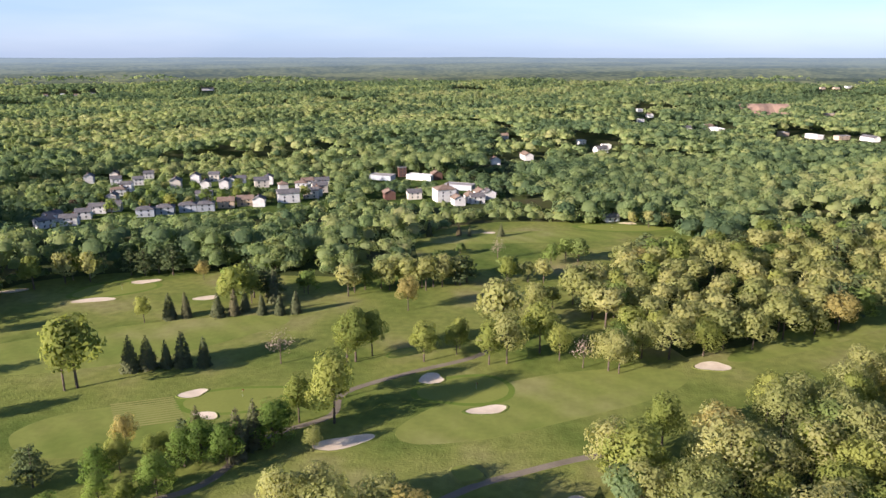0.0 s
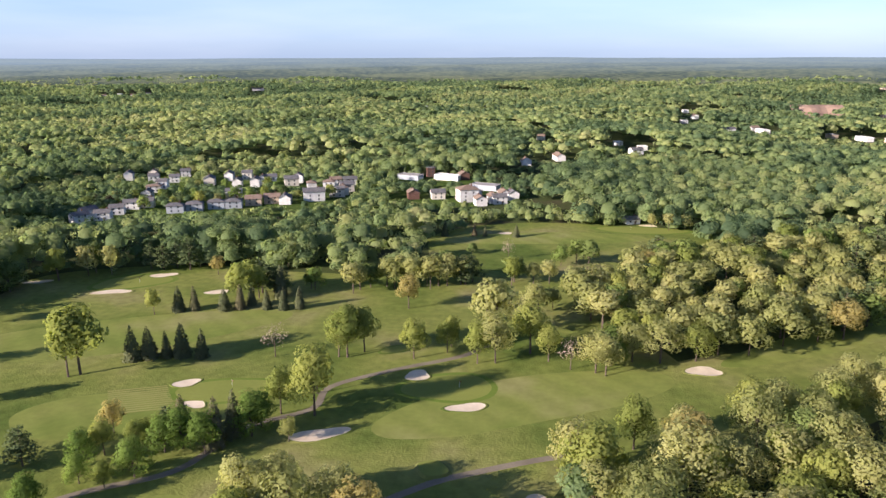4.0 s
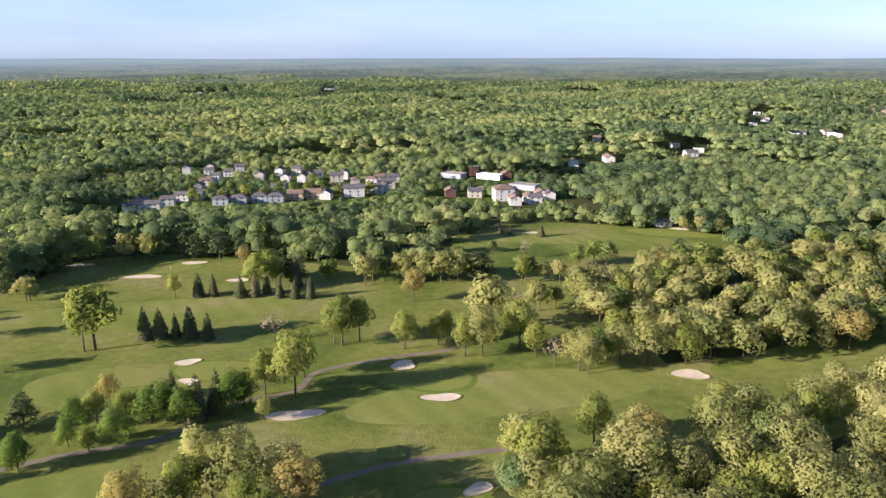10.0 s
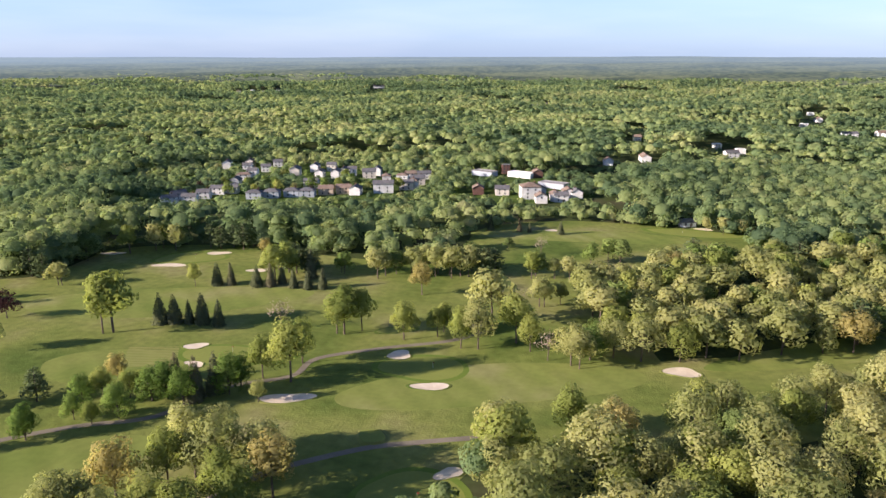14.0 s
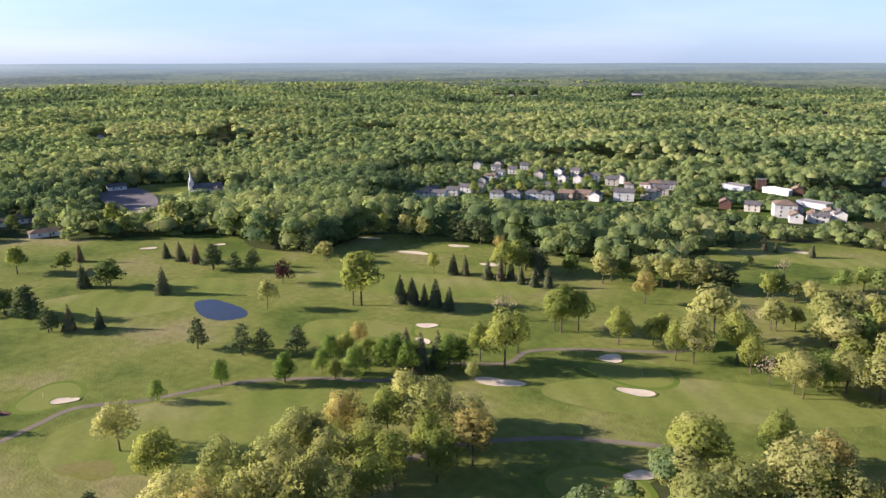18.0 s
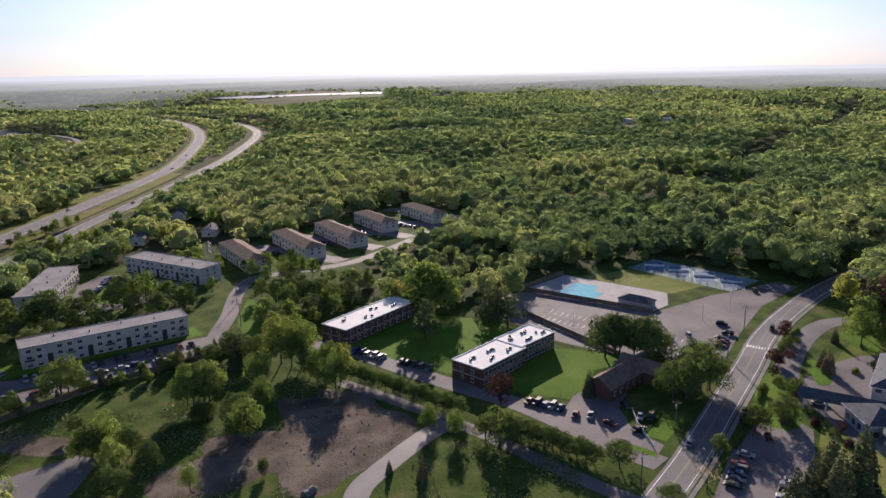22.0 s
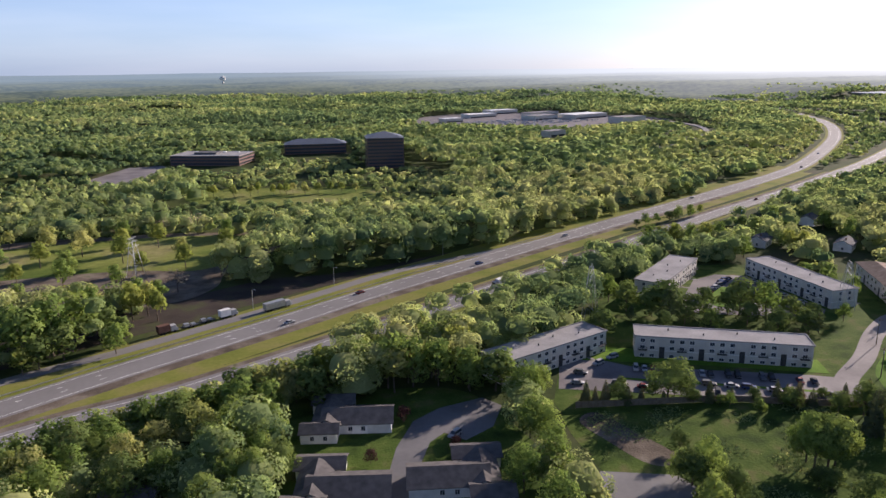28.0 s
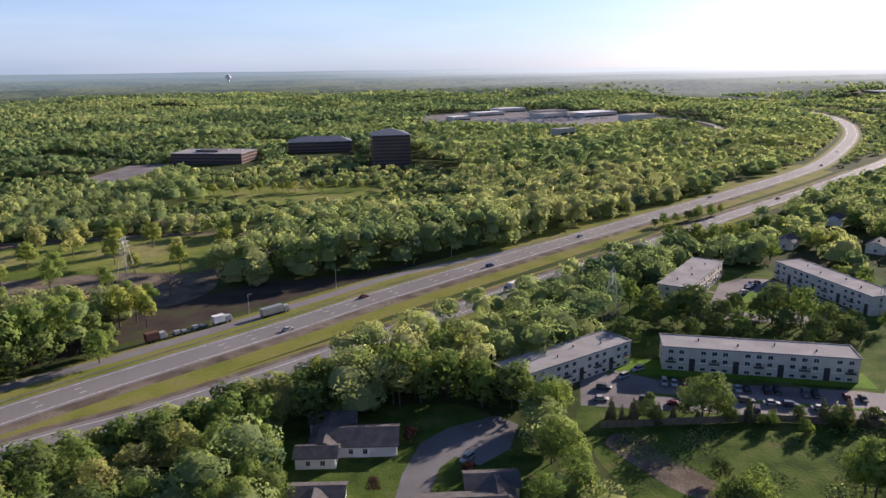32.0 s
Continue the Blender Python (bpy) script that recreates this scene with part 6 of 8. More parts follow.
HOUSES += [(-397, 202, 70, 18, 8, 3, "th"), (-446, 213, 70, 12, 8, 3, "wg"), (-449, 195, 60, 14, 8, 3, "ws"), (-439, 139, 60, 12, 8, 3, "sh"), (-394, 37, 70, 14, 9, 5.2, "wg"), (-358, 20, 150, 15, 9, 5, "cg"), (-448, 53, 60, 12, 8, 4.5, "cg"), (-512, -2, 150, 15, 9, 5, "sh"), (-498, 38, 70, 14, 8, 3, "wg"), (-486, 12, 70, 13, 8, 5, "wg"), (-544, 80, 60, 12, 8, 3, "sh"), (-782, 260, 60, 12, 8, 3, "wg"), (-783, 194, 70, 12, 8, 3, "wg"), (-646, 96, 70, 11, 8, 3, "cg")]
HOUSES += [(-911, 522, 150, 14, 8, 3, "wg"), (-438, 356, 150, 16, 8, 3, "ws"), (-432, 383, 150, 14, 8, 3, "ws"), (-514, 315, 70, 14, 8, 3, "wg"), (-564, 88, 60, 12, 8, 3, "sh"), (-564, 25, 70, 12, 8, 3, "ws"), (-497, 33, 60, 12, 8, 3, "ws"), (-572, 63, 150, 12, 8, 3, "sh"), (-544, 82, 150, 12, 8, 3, "ws"), (-577, 18, 150, 12, 8, 3, "sh"), (-632, 70, 150, 12, 8, 3, "ws"), (-454, 38, 60, 12, 8, 3, "sh"), (-403, 24, 60, 12, 8, 3, "ws"), (-1315, -379, 30, 20, 12, 7, "wf")]
HOUSES += [(-1244, -430, 30, 20, 12, 7, "wf"), (-2728, -171, 30, 20, 12, 7, "wf"), (-223, -405, 40, 14, 9, 4, "wg"), (-287, -447, 40, 14, 9, 4, "wg"), (-261, -385, 40, 14, 9, 4, "wg")]
HOUSE_SITES = [(h[0], h[1], 4 + h[3] * 0.5, h[5]) for h in HOUSES]
HOUSE_SITES += [(-30, -263, 11, 14), (-42, -269, 11, 14), (-54, -275, 11, 14), (-66, -281, 11, 14), (-60, -808, 26, 20), (120, -890, 46, 8), (5, -960, 42, 8), (73, -206, 14, 14), (-441, 344, 12, 6), (-343, -1062, 20, 8)]


woods("woodland", 105, 380, 9.8, 520, 0.5, 101, 6, 2, lobes=9, core=0.66, tall=(10, 20), skirt=True)
woods("woodland", 380, 720, 9.6, 125, 0.80, 102, 6, 2, lobes=6, core=0.70, flat=(0.65, 1.1), tall=(9, 22), own=0.55, skirt=True)
woods("woodland", 720, 1300, 10.4, 22, 1.75, 103, 5, 2, lobes=5, core=0.74, flat=(0.45, 0.8), tall=(9, 24))
woods("woodland", 1300, 2260, 12.6, 11, 2.9, 104, 5, 1, lobes=4, rough=0.16, core=0.74, flat=(0.4, 0.7), tall=(9, 24))


# wooded hills far off, haze painted on as emission that grows with distance
m = bpy.data.materials.new("painted_haze")
m.use_nodes = True
n, l = m.node_tree.nodes, m.node_tree.links
n.remove(n["Principled BSDF"])
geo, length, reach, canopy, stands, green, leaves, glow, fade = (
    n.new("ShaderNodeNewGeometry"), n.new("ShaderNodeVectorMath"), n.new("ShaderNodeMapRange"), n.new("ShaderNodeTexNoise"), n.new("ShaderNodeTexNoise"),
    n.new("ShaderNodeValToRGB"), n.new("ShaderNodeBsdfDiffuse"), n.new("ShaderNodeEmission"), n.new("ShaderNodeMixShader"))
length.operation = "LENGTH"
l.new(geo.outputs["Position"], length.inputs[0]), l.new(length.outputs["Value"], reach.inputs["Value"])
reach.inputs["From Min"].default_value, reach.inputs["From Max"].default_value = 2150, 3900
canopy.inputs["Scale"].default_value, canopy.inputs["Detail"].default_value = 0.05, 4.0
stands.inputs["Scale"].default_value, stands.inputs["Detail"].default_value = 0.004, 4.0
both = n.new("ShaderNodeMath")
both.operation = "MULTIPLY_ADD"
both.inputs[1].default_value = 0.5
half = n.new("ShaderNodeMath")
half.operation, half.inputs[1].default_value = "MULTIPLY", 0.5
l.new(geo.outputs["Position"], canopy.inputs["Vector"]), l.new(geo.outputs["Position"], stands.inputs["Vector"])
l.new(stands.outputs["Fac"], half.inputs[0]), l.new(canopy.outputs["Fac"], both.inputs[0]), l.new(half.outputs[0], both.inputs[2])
# canopy greens darkened for the crown shadows these smooth hills lack
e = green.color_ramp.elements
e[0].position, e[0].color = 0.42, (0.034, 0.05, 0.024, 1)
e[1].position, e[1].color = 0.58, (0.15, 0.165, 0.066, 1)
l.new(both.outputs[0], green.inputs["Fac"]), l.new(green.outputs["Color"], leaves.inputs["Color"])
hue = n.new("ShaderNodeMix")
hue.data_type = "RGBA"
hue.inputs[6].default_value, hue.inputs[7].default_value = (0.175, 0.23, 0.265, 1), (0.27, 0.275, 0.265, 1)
# the painted haze glows brighter towards the sun
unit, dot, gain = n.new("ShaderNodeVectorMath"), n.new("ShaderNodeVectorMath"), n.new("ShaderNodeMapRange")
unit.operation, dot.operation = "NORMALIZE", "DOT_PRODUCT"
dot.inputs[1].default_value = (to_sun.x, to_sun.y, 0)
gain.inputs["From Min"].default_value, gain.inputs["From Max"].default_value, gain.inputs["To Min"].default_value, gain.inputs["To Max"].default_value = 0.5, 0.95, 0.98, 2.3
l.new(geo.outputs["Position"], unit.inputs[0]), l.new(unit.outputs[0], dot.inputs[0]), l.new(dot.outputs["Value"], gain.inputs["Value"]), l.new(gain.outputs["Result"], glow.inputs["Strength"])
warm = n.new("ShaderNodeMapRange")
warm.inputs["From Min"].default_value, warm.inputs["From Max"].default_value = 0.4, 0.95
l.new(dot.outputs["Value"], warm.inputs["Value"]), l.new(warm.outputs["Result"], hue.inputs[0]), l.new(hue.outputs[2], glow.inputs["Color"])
# share of emission over leaf colour, more of it farther out
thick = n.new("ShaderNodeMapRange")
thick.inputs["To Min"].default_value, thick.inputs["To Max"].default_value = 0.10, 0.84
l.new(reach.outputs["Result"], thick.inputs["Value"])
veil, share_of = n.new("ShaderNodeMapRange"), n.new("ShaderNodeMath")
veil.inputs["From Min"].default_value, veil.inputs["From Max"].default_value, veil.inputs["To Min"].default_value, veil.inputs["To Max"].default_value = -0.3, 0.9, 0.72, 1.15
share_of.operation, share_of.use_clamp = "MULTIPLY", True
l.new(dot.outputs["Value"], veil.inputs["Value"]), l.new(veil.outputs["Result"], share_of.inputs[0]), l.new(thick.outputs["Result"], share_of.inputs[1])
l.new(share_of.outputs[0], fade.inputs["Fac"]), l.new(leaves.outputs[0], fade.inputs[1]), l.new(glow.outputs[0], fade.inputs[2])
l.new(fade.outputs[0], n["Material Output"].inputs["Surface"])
bump_r = np.random.default_rng(77)
radii = np.concatenate([np.arange(2180, 3000, 22), np.arange(3000, 4960, 60)])
around = 420
ring_a = 2 * np.pi * np.arange(around) / around
grid_r, grid_a = np.meshgrid(radii, ring_a, indexing="ij")
bx, by = 10 + grid_r * np.cos(grid_a), grid_r * np.sin(grid_a)
bz = land(bx, by) + (13 * np.clip((grid_r - 2180) / 60, 0, 1) + bump_r.uniform(-3.5, 3.5, bx.shape)) * nearer(grid_r)
shore = np.hypot(bx + 1640, by + 1580) < 330
for turns, waves, swell in ((9, 900, 5), (17, 520, 4), (31, 340, 2.5)):
    bz = bz + swell * nearer(grid_r) * np.sin(turns * grid_a + 6.28 * grid_r / waves + turns) * np.clip((grid_r - 2230) / 300, 0, 1)
bz[shore] = land(bx, by)[shore] - 6
bf = []
for i in range(len(radii) - 1):
    for k in range(around):
        p, q = i * around + k, i * around + (k + 1) % around
        bf.append((p, q, q + around, p + around))
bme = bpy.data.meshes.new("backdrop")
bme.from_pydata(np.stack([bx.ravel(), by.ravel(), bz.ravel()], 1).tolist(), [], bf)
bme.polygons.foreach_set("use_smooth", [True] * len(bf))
tagged(finish(new("backdrop", bme), m), "distant blue-green hills with haze painted in as glow", "distance", "", "structure")


# ---- buildings ----
def wall_frame(L, W, h, rise=0.0):
    """Outer walls of a block, with gables along x when rise is given."""
    bm = bmesh.new()
    l, w = L / 2, W / 2
    if not rise:
        return box(bm, -l, l, -w, w, -0.1, h)
    ends = [[bm.verts.new((x, y, z)) for y, z in ((-w, -0.1), (w, -0.1), (w, h), (0, h + rise), (-w, h))] for x in (-l, l)]
    bm.faces.new(ends[0][::-1]), bm.faces.new(ends[1])
    for i in range(5):
        j = (i + 1) % 5
        bm.faces.new((ends[0][i], ends[0][j], ends[1][j], ends[1][i]))
    return bm


def gable_roof(L, W, h, rise, over=0.5, thick=0.18):
    bm = bmesh.new()
    l, w = L / 2 + over, W / 2 + over
    low = h - rise * over / (W / 2)
    rows = [[bm.verts.new((x, y, z)) for y, z in ((-w, low), (0, h + rise), (w, low), (w, low + thick), (0, h + rise + thick), (-w, low + thick))] for x in (-l, l)]
    bm.faces.new(rows[0][::-1]), bm.faces.new(rows[1])
    for i in range(6):
        j = (i + 1) % 6
        bm.faces.new((rows[0][i], rows[0][j], rows[1][j], rows[1][i]))
    return bm


def hip_roof(L, W, h, rise, over=0.5):
    bm = bmesh.new()
    l, w = L / 2 + over, W / 2 + over
    r = max(l - w, 0.05)
    e = [bm.verts.new((x, y, h)) for x, y in ((-l, -w), (l, -w), (l, w), (-l, w))]
    f = [bm.verts.new((x, y, h - 0.2)) for x, y in ((-l, -w), (l, -w), (l, w), (-l, w))]
    a, b = bm.verts.new((-r, 0, h + rise)), bm.verts.new((r, 0, h + rise))
    bm.faces.new((e[0], e[1], b, a)), bm.faces.new((e[2], e[3], a, b)), bm.faces.new((e[1], e[2], b)), bm.faces.new((e[3], e[0], a))
    bm.faces.new(f[::-1])
    for i in range(4):
        j = (i + 1) % 4
        bm.faces.new((f[i], f[j], e[j], e[i]))
    return bm


def flat_roof(L, W, h, over=0.25):
    bm = box(bmesh.new(), -L / 2 - over, L / 2 + over, -W / 2 - over, W / 2 + over, h, h + 0.12)
    for y in (-W / 2 - over, W / 2 + over - 0.3):
        box(bm, -L / 2 - over, L / 2 + over, y, y + 0.3, h + 0.12, h + 0.38)
    for x in (-L / 2 - over, L / 2 + over - 0.3):
        box(bm, x, x + 0.3, -W / 2 - over + 0.3, W / 2 + over - 0.3, h + 0.12, h + 0.37)
    return bm


PANES = {}


def window(parent, x, y, z, w, h, side, framed=True):
    """A window on a wall that faces +y, -y, +x or -x: a frame with a pane set in it."""
    key = (w, h)
    if key not in PANES:
        f = part("window", boxes((-w / 2 - 0.1, w / 2 + 0.1, -0.05, 0.06, -0.12, h + 0.1)), M["trim"])
        p = part("pane", boxes((-w / 2, -0.03, 0.061, 0.085, 0, h), (0.03, w / 2, 0.061, 0.085, 0, h)), M["glass"])
        PANES[key] = (f.data, p.data)
        bpy.data.objects.remove(f), bpy.data.objects.remove(p)
    turn = {"+y": 0, "-y": 180, "+x": -90, "-x": 90}[side]
    m = pose(x, y, z, 0, 0, turn)
    if framed:
        f = share("window", PANES[key][0], parent, m)
        share("pane", PANES[key][1], f, Matrix())
    else:
        share("window", PANES[key][1], parent, m @ pose(0, -0.05, 0))


def row_of(n, length):
    return [-length / 2 + length * (i + 0.5) / n for i in range(n)]


STYLE = {"wg": ("white_wall", "shingle", "gable", "white-sided house with a grey gable roof"), "ws": ("white_wall", "brown_shingle", "gable", "white-sided house with a brown gable roof"),
         "sh": ("grey_wall", "shingle", "hip", "grey-sided house with a hipped grey roof"), "bb": ("brick", "brown_shingle", "gable", "brick house with a brown gable roof"),
         "cg": ("cream_wall", "shingle", "gable", "cream house with a grey gable roof"), "wb": ("white_wall", "brown_shingle", "hip", "white house with a brown hipped roof"),
         "th": ("white_wall", "brown_shingle", "hip", "white house with a tan hipped roof"), "tb": ("tan_wall", "brown_shingle", "gable", "tan house with a brown gable roof"),
         "wh": ("white_wall", "brown_shingle", "hip", "large white house with a tan hipped roof"), "bf": ("brick", "flat_roof", "flat", "long brick building with a flat roof"),
         "gf": ("grey_wall", "flat_roof", "flat", "long grey building with a flat roof"), "wf": ("white_wall", "white_roof", "flat", "distant pale flat-roofed building"),
         "tf": ("tan_wall", "flat_roof", "flat", "distant tan flat-roofed building")}


def house(x, y, turn, L, W, h, style):
    wall, roof, shape, label = STYLE[style]
    z = float(land(x, y))
    e = thing("house" if shape != "flat" else "building", label, "house" if shape != "flat" else "building", "houses among the trees", pose(x, y, z, 0, 0, turn))
    rise = {"gable": W * 0.26, "hip": W * 0.22, "flat": 0}[shape]
    part("wall", wall_frame(L, W, h, rise if shape == "gable" else 0), M[wall], e)
    rf = part("roof", {"gable": gable_roof, "hip": hip_roof}[shape](L, W, h, rise) if shape != "flat" else flat_roof(L, W, h), M[roof], e)
    if shape != "flat" and L < 16:
        part("chimney", boxes((L * 0.2, L * 0.2 + 0.8, 0.4, 1.1, h, h + rise + 0.9)), M["brick"], rf)
    far = math.hypot(x, y) > 520
    floors = [1.0] if h < 5 else [0.9, 3.5] if h < 8 else [0.9, 3.6, 6.2]
    for zf in floors:
        if zf + 1.5 > h:
            continue
        for px in row_of(max(2, int(L / (12 if far else 9))), L * 0.8):
            for s in ("-y", "+y"):
                if far and s == "+y":
                    continue
                window(e, px, (-W / 2 if s == "-y" else W / 2), zf, 1.1, 1.4, s, False)
        if not far:
            window(e, -L / 2 if zf > 1 else L / 2, 0, zf, 1.1, 1.4, "-x" if zf > 1 else "+x", False)
    if not far:
        part("door", boxes((L * 0.08, L * 0.08 + 1.0, -W / 2 - 0.06, -W / 2, 0, 2.1)), M["wood"], e)
    return e


for row in HOUSES:
    house(*row)


def apartment(x, y, turn, L, W, H, bays, roof="flat", detail=True):
    """A two-storey block of flats over a low garden level."""
    e = thing("apartment_block", "long cream apartment block with " + ("a flat gravel roof" if roof == "flat" else "a hipped grey roof"), "apartment block", "apartment blocks", pose(x, y, 0, 0, 0, turn))
    part("wall", wall_frame(L, W, H), M["cream_wall"], e)
    if roof == "flat":
        rf = part("roof", flat_roof(L, W, H, 0.35), M["flat_roof"], e)
        for i, px in enumerate(row_of(4, L * 0.8)):
            part("vent", tube(bmesh.new(), (px, (-1) ** i * 1.5, H + 0.1), (px, (-1) ** i * 1.5, H + 0.9), 0.25, 0.22, 6), M["dark"], rf)
    else:
        part("roof", hip_roof(L, W, H, 2.4, 0.6), M["brown_shingle"], e)
    part("trim", boxes((-L / 2 - 0.03, L / 2 + 0.03, -W / 2 - 0.05, W / 2 + 0.05, H * 0.36, H * 0.36 + 0.15)), M["trim"], e)
    for s, fy in (("+y", W / 2), ("-y", -W / 2)):
        for i, px in enumerate(row_of(bays, L * 0.97)):
            if i % 4 == 2:
                # stair bay: dark glazed slot with a door under it
                sgn = 1 if s == "+y" else -1
                part("entrance", boxes((px - 0.9, px + 0.9, min(fy, fy + 0.06 * sgn), max(fy, fy + 0.06 * sgn), 0.1, H * 0.55)), M["dark"], e)
                if s == "+y" and detail:
                    part("entrance_path", boxes((px - 0.7, px + 0.7, fy + 0.07, fy + 4.2, -0.05, 0.12)), M["concrete"], e)
                    part("canopy", boxes((px - 1.2, px + 1.2, fy + 0.07, fy + 1.1, 2.6, 2.75)), M["dark"], e)
                continue
            for zf in (0.45, H * 0.42, H * 0.74) if detail else (H * 0.2, H * 0.62):
                window(e, px, fy, zf, 1.5, 1.0 if zf < 1 else 1.25, s, detail)
            if i % 4 == 0 and detail:
                sgn = 1 if s == "+y" else -1
                bal = part("balcony", boxes((px - 1.6, px + 1.6, min(fy, fy + 1.2 * sgn), max(fy, fy + 1.2 * sgn), H * 0.36 + 0.16, H * 0.36 + 0.3)), M["dark"], e)
                bm = bmesh.new()
                for k in range(9):
                    kx = px - 1.55 + k * 0.3875
                    box(bm, kx - 0.03, kx + 0.03, fy + 1.14 * sgn - 0.03, fy + 1.14 * sgn + 0.03, H * 0.36 + 0.3, H * 0.36 + 1.3)
                box(bm, px - 1.6, px + 1.6, fy + 1.14 * sgn - 0.04, fy + 1.14 * sgn + 0.04, H * 0.36 + 1.3, H * 0.36 + 1.38)
                part("railing", bm, M["dark"], bal)
    for s, fx in (("+x", L / 2), ("-x", -L / 2)):
        for py in row_of(2, W * 0.7):
            for zf in (H * 0.42, H * 0.74):
                window(e, fx, py, zf, 1.2, 1.2, s, False)
    return e


apartment(-109, -266, 156.5, 58, 11, 7.8, 17)
apartment(-48, -275, 23.5, 48, 11.5, 7.8, 14)
apartment(-134, -348.5, 43.5, 50, 13, 7.8, 13)
apartment(-187.5, -328, 93, 55, 13, 7.8, 15)
for hx, hy, ln in ((-223, -314, 50), (-258, -307, 52), (-290, -302, 50), (-330, -305, 40), (-368, -292, 42)):
    apartment(hx, hy, 65, ln, 12, 7.0, 10, "hip", False)


def brick_block(x, y, turn, L, W, H, label):
    """Brick flats with a white roof dotted with air-conditioning units."""
    e = thing("brick_block", label, "apartment block", "brick apartment blocks", pose(x, y, 0, 0, 0, turn))
    part("wall", wall_frame(L, W, H), M["brick"], e)
    rf = part("roof", flat_roof(L, W, H, 0.2), M["white_roof"], e)
    r = random.Random(int(x))
    for i in range(12):
        px, py = row_of(4, L * 0.8)[i % 4] + (i // 4 - 1) * 1.3 + r.uniform(-0.3, 0.3), (-2.2 if i % 2 else 2.4) + r.uniform(-1.2, 1.2)
        part("cooling_unit", boxes((px - 0.36, px + 0.36, py - 0.36, py + 0.36, H + 0.12, H + 0.85)), M["dark"], rf)
    for s, fy in (("+y", W / 2), ("-y", -W / 2)):
        for i, px in enumerate(row_of(10, L * 0.94)):
            for zf in (0.9, 3.9):
                window(e, px, fy, zf, 1.6, 1.5, s)
    for s, fx in (("+x", L / 2), ("-x", -L / 2)):
        for py in row_of(2, W * 0.7):
            for zf in (0.9, 3.9):
                window(e, fx, py, zf, 1.2, 1.4, s)
    part("trim", boxes((-L / 2 - 0.04, L / 2 + 0.04, -W / 2 - 0.04, W / 2 + 0.04, 3.1, 3.3)), M["cream_wall"], e)
    return e


brick_block(-175.5, -191, -4.5, 41, 12.5, 6.5, "two-storey brick block with a white membrane roof")
brick_block(-161.5, -129, -10, 24, 13, 6.5, "two-storey brick block with a white membrane roof")
brick_block(-183, -126, -12, 20, 12, 6.5, "two-storey brick block with a white membrane roof")

# brick house by the road
e = thing("house", "brick house with a dark gable roof and a cross wing", "house", "", pose(-174.5, -86.8, 0, 0, 0, -13))
part("wall", wall_frame(28, 9, 4.2, 3), M["brick"], e)
part("roof", gable_roof(28, 9, 4.2, 3), M["brown_shingle"], e)
bm = wall_frame(14, 8, 4.4, 2.6)
bmesh.ops.rotate(bm, verts=bm.verts, matrix=Matrix.Rotation(radians(90), 3, "Z"))
bmesh.ops.translate(bm, verts=bm.verts, vec=(-9, 2, 0))
part("wing_wall", bm, M["brick"], e)
bm = gable_roof(14, 8, 4.4, 2.6)
bmesh.ops.rotate(bm, verts=bm.verts, matrix=Matrix.Rotation(radians(90), 3, "Z"))
bmesh.ops.translate(bm, verts=bm.verts, vec=(-9, 2, 0))
part("wing_roof", bm, M["brown_shingle"], e)
for px in row_of(7, 26):
    window(e, px, 4.5, 1.2, 1.2, 1.5, "+y")
    window(e, px, -4.5, 1.2, 1.2, 1.5, "-y")
window(e, -9, 9, 1.2, 1.4, 1.6, "+y")


def villa(x, y, turn, flip=1):
    """A low white house of four gabled wings round a short drive."""
    e = thing("house", "low white house with long dark grey gabled roofs", "house", "houses on the cul-de-sac", pose(x, y, 0, 0, 0, turn))
    for i, (cx, cy, L, W) in enumerate(((-3.5 * flip, 0.5, 19.5, 11), (6.5 * flip, 8, 10, 6.4), (4.5 * flip, -10, 12, 7), (5 * flip, -1, 7.5, 15))):
        long = L >= W
        a, b = (L, W) if long else (W, L)
        m = pose(cx, cy, 0, 0, 0, 0 if long else 90)
        bm = wall_frame(a, b, 3.2, b * 0.2)
        bm.transform(m)
        part("wall", bm, M["white_wall"], e)
        bm = gable_roof(a, b, 3.2 + 0.03 * i, b * 0.2, 0.6)
        bm.transform(m)
        part("roof", bm, M["villa_shingle"], e)
        for s, (px, py) in (("+y", (cx, cy + W / 2)), ("-y", (cx, cy - W / 2)), ("+x", (cx + L / 2, cy)), ("-x", (cx - L / 2, cy))):
            for k in (-1.8, 1.8):
                window(e, px + (k if s[1] == "y" else 0), py + (k if s[1] == "x" else 0), 1.0, 1.1, 1.3, s)
    part("garage_door", boxes((-6.5, -2.1, 6.0, 6.08, 0, 2.3)), M["trim"], e)
    return e


villa(23, -246, -10, 1)
villa(28.5, -210.5, -10, 1)
villa(-2.5, -208.5, -8, -1)
villa(-5, -177, -10, -1)
villa(73, -206, -8, 1)

# clubhouse: grey-roofed wings round a sunken flat roof
club = thing("clubhouse", "rambling grey clubhouse with hipped roofs and round bays", "clubhouse", "", pose(0, 0, 0))


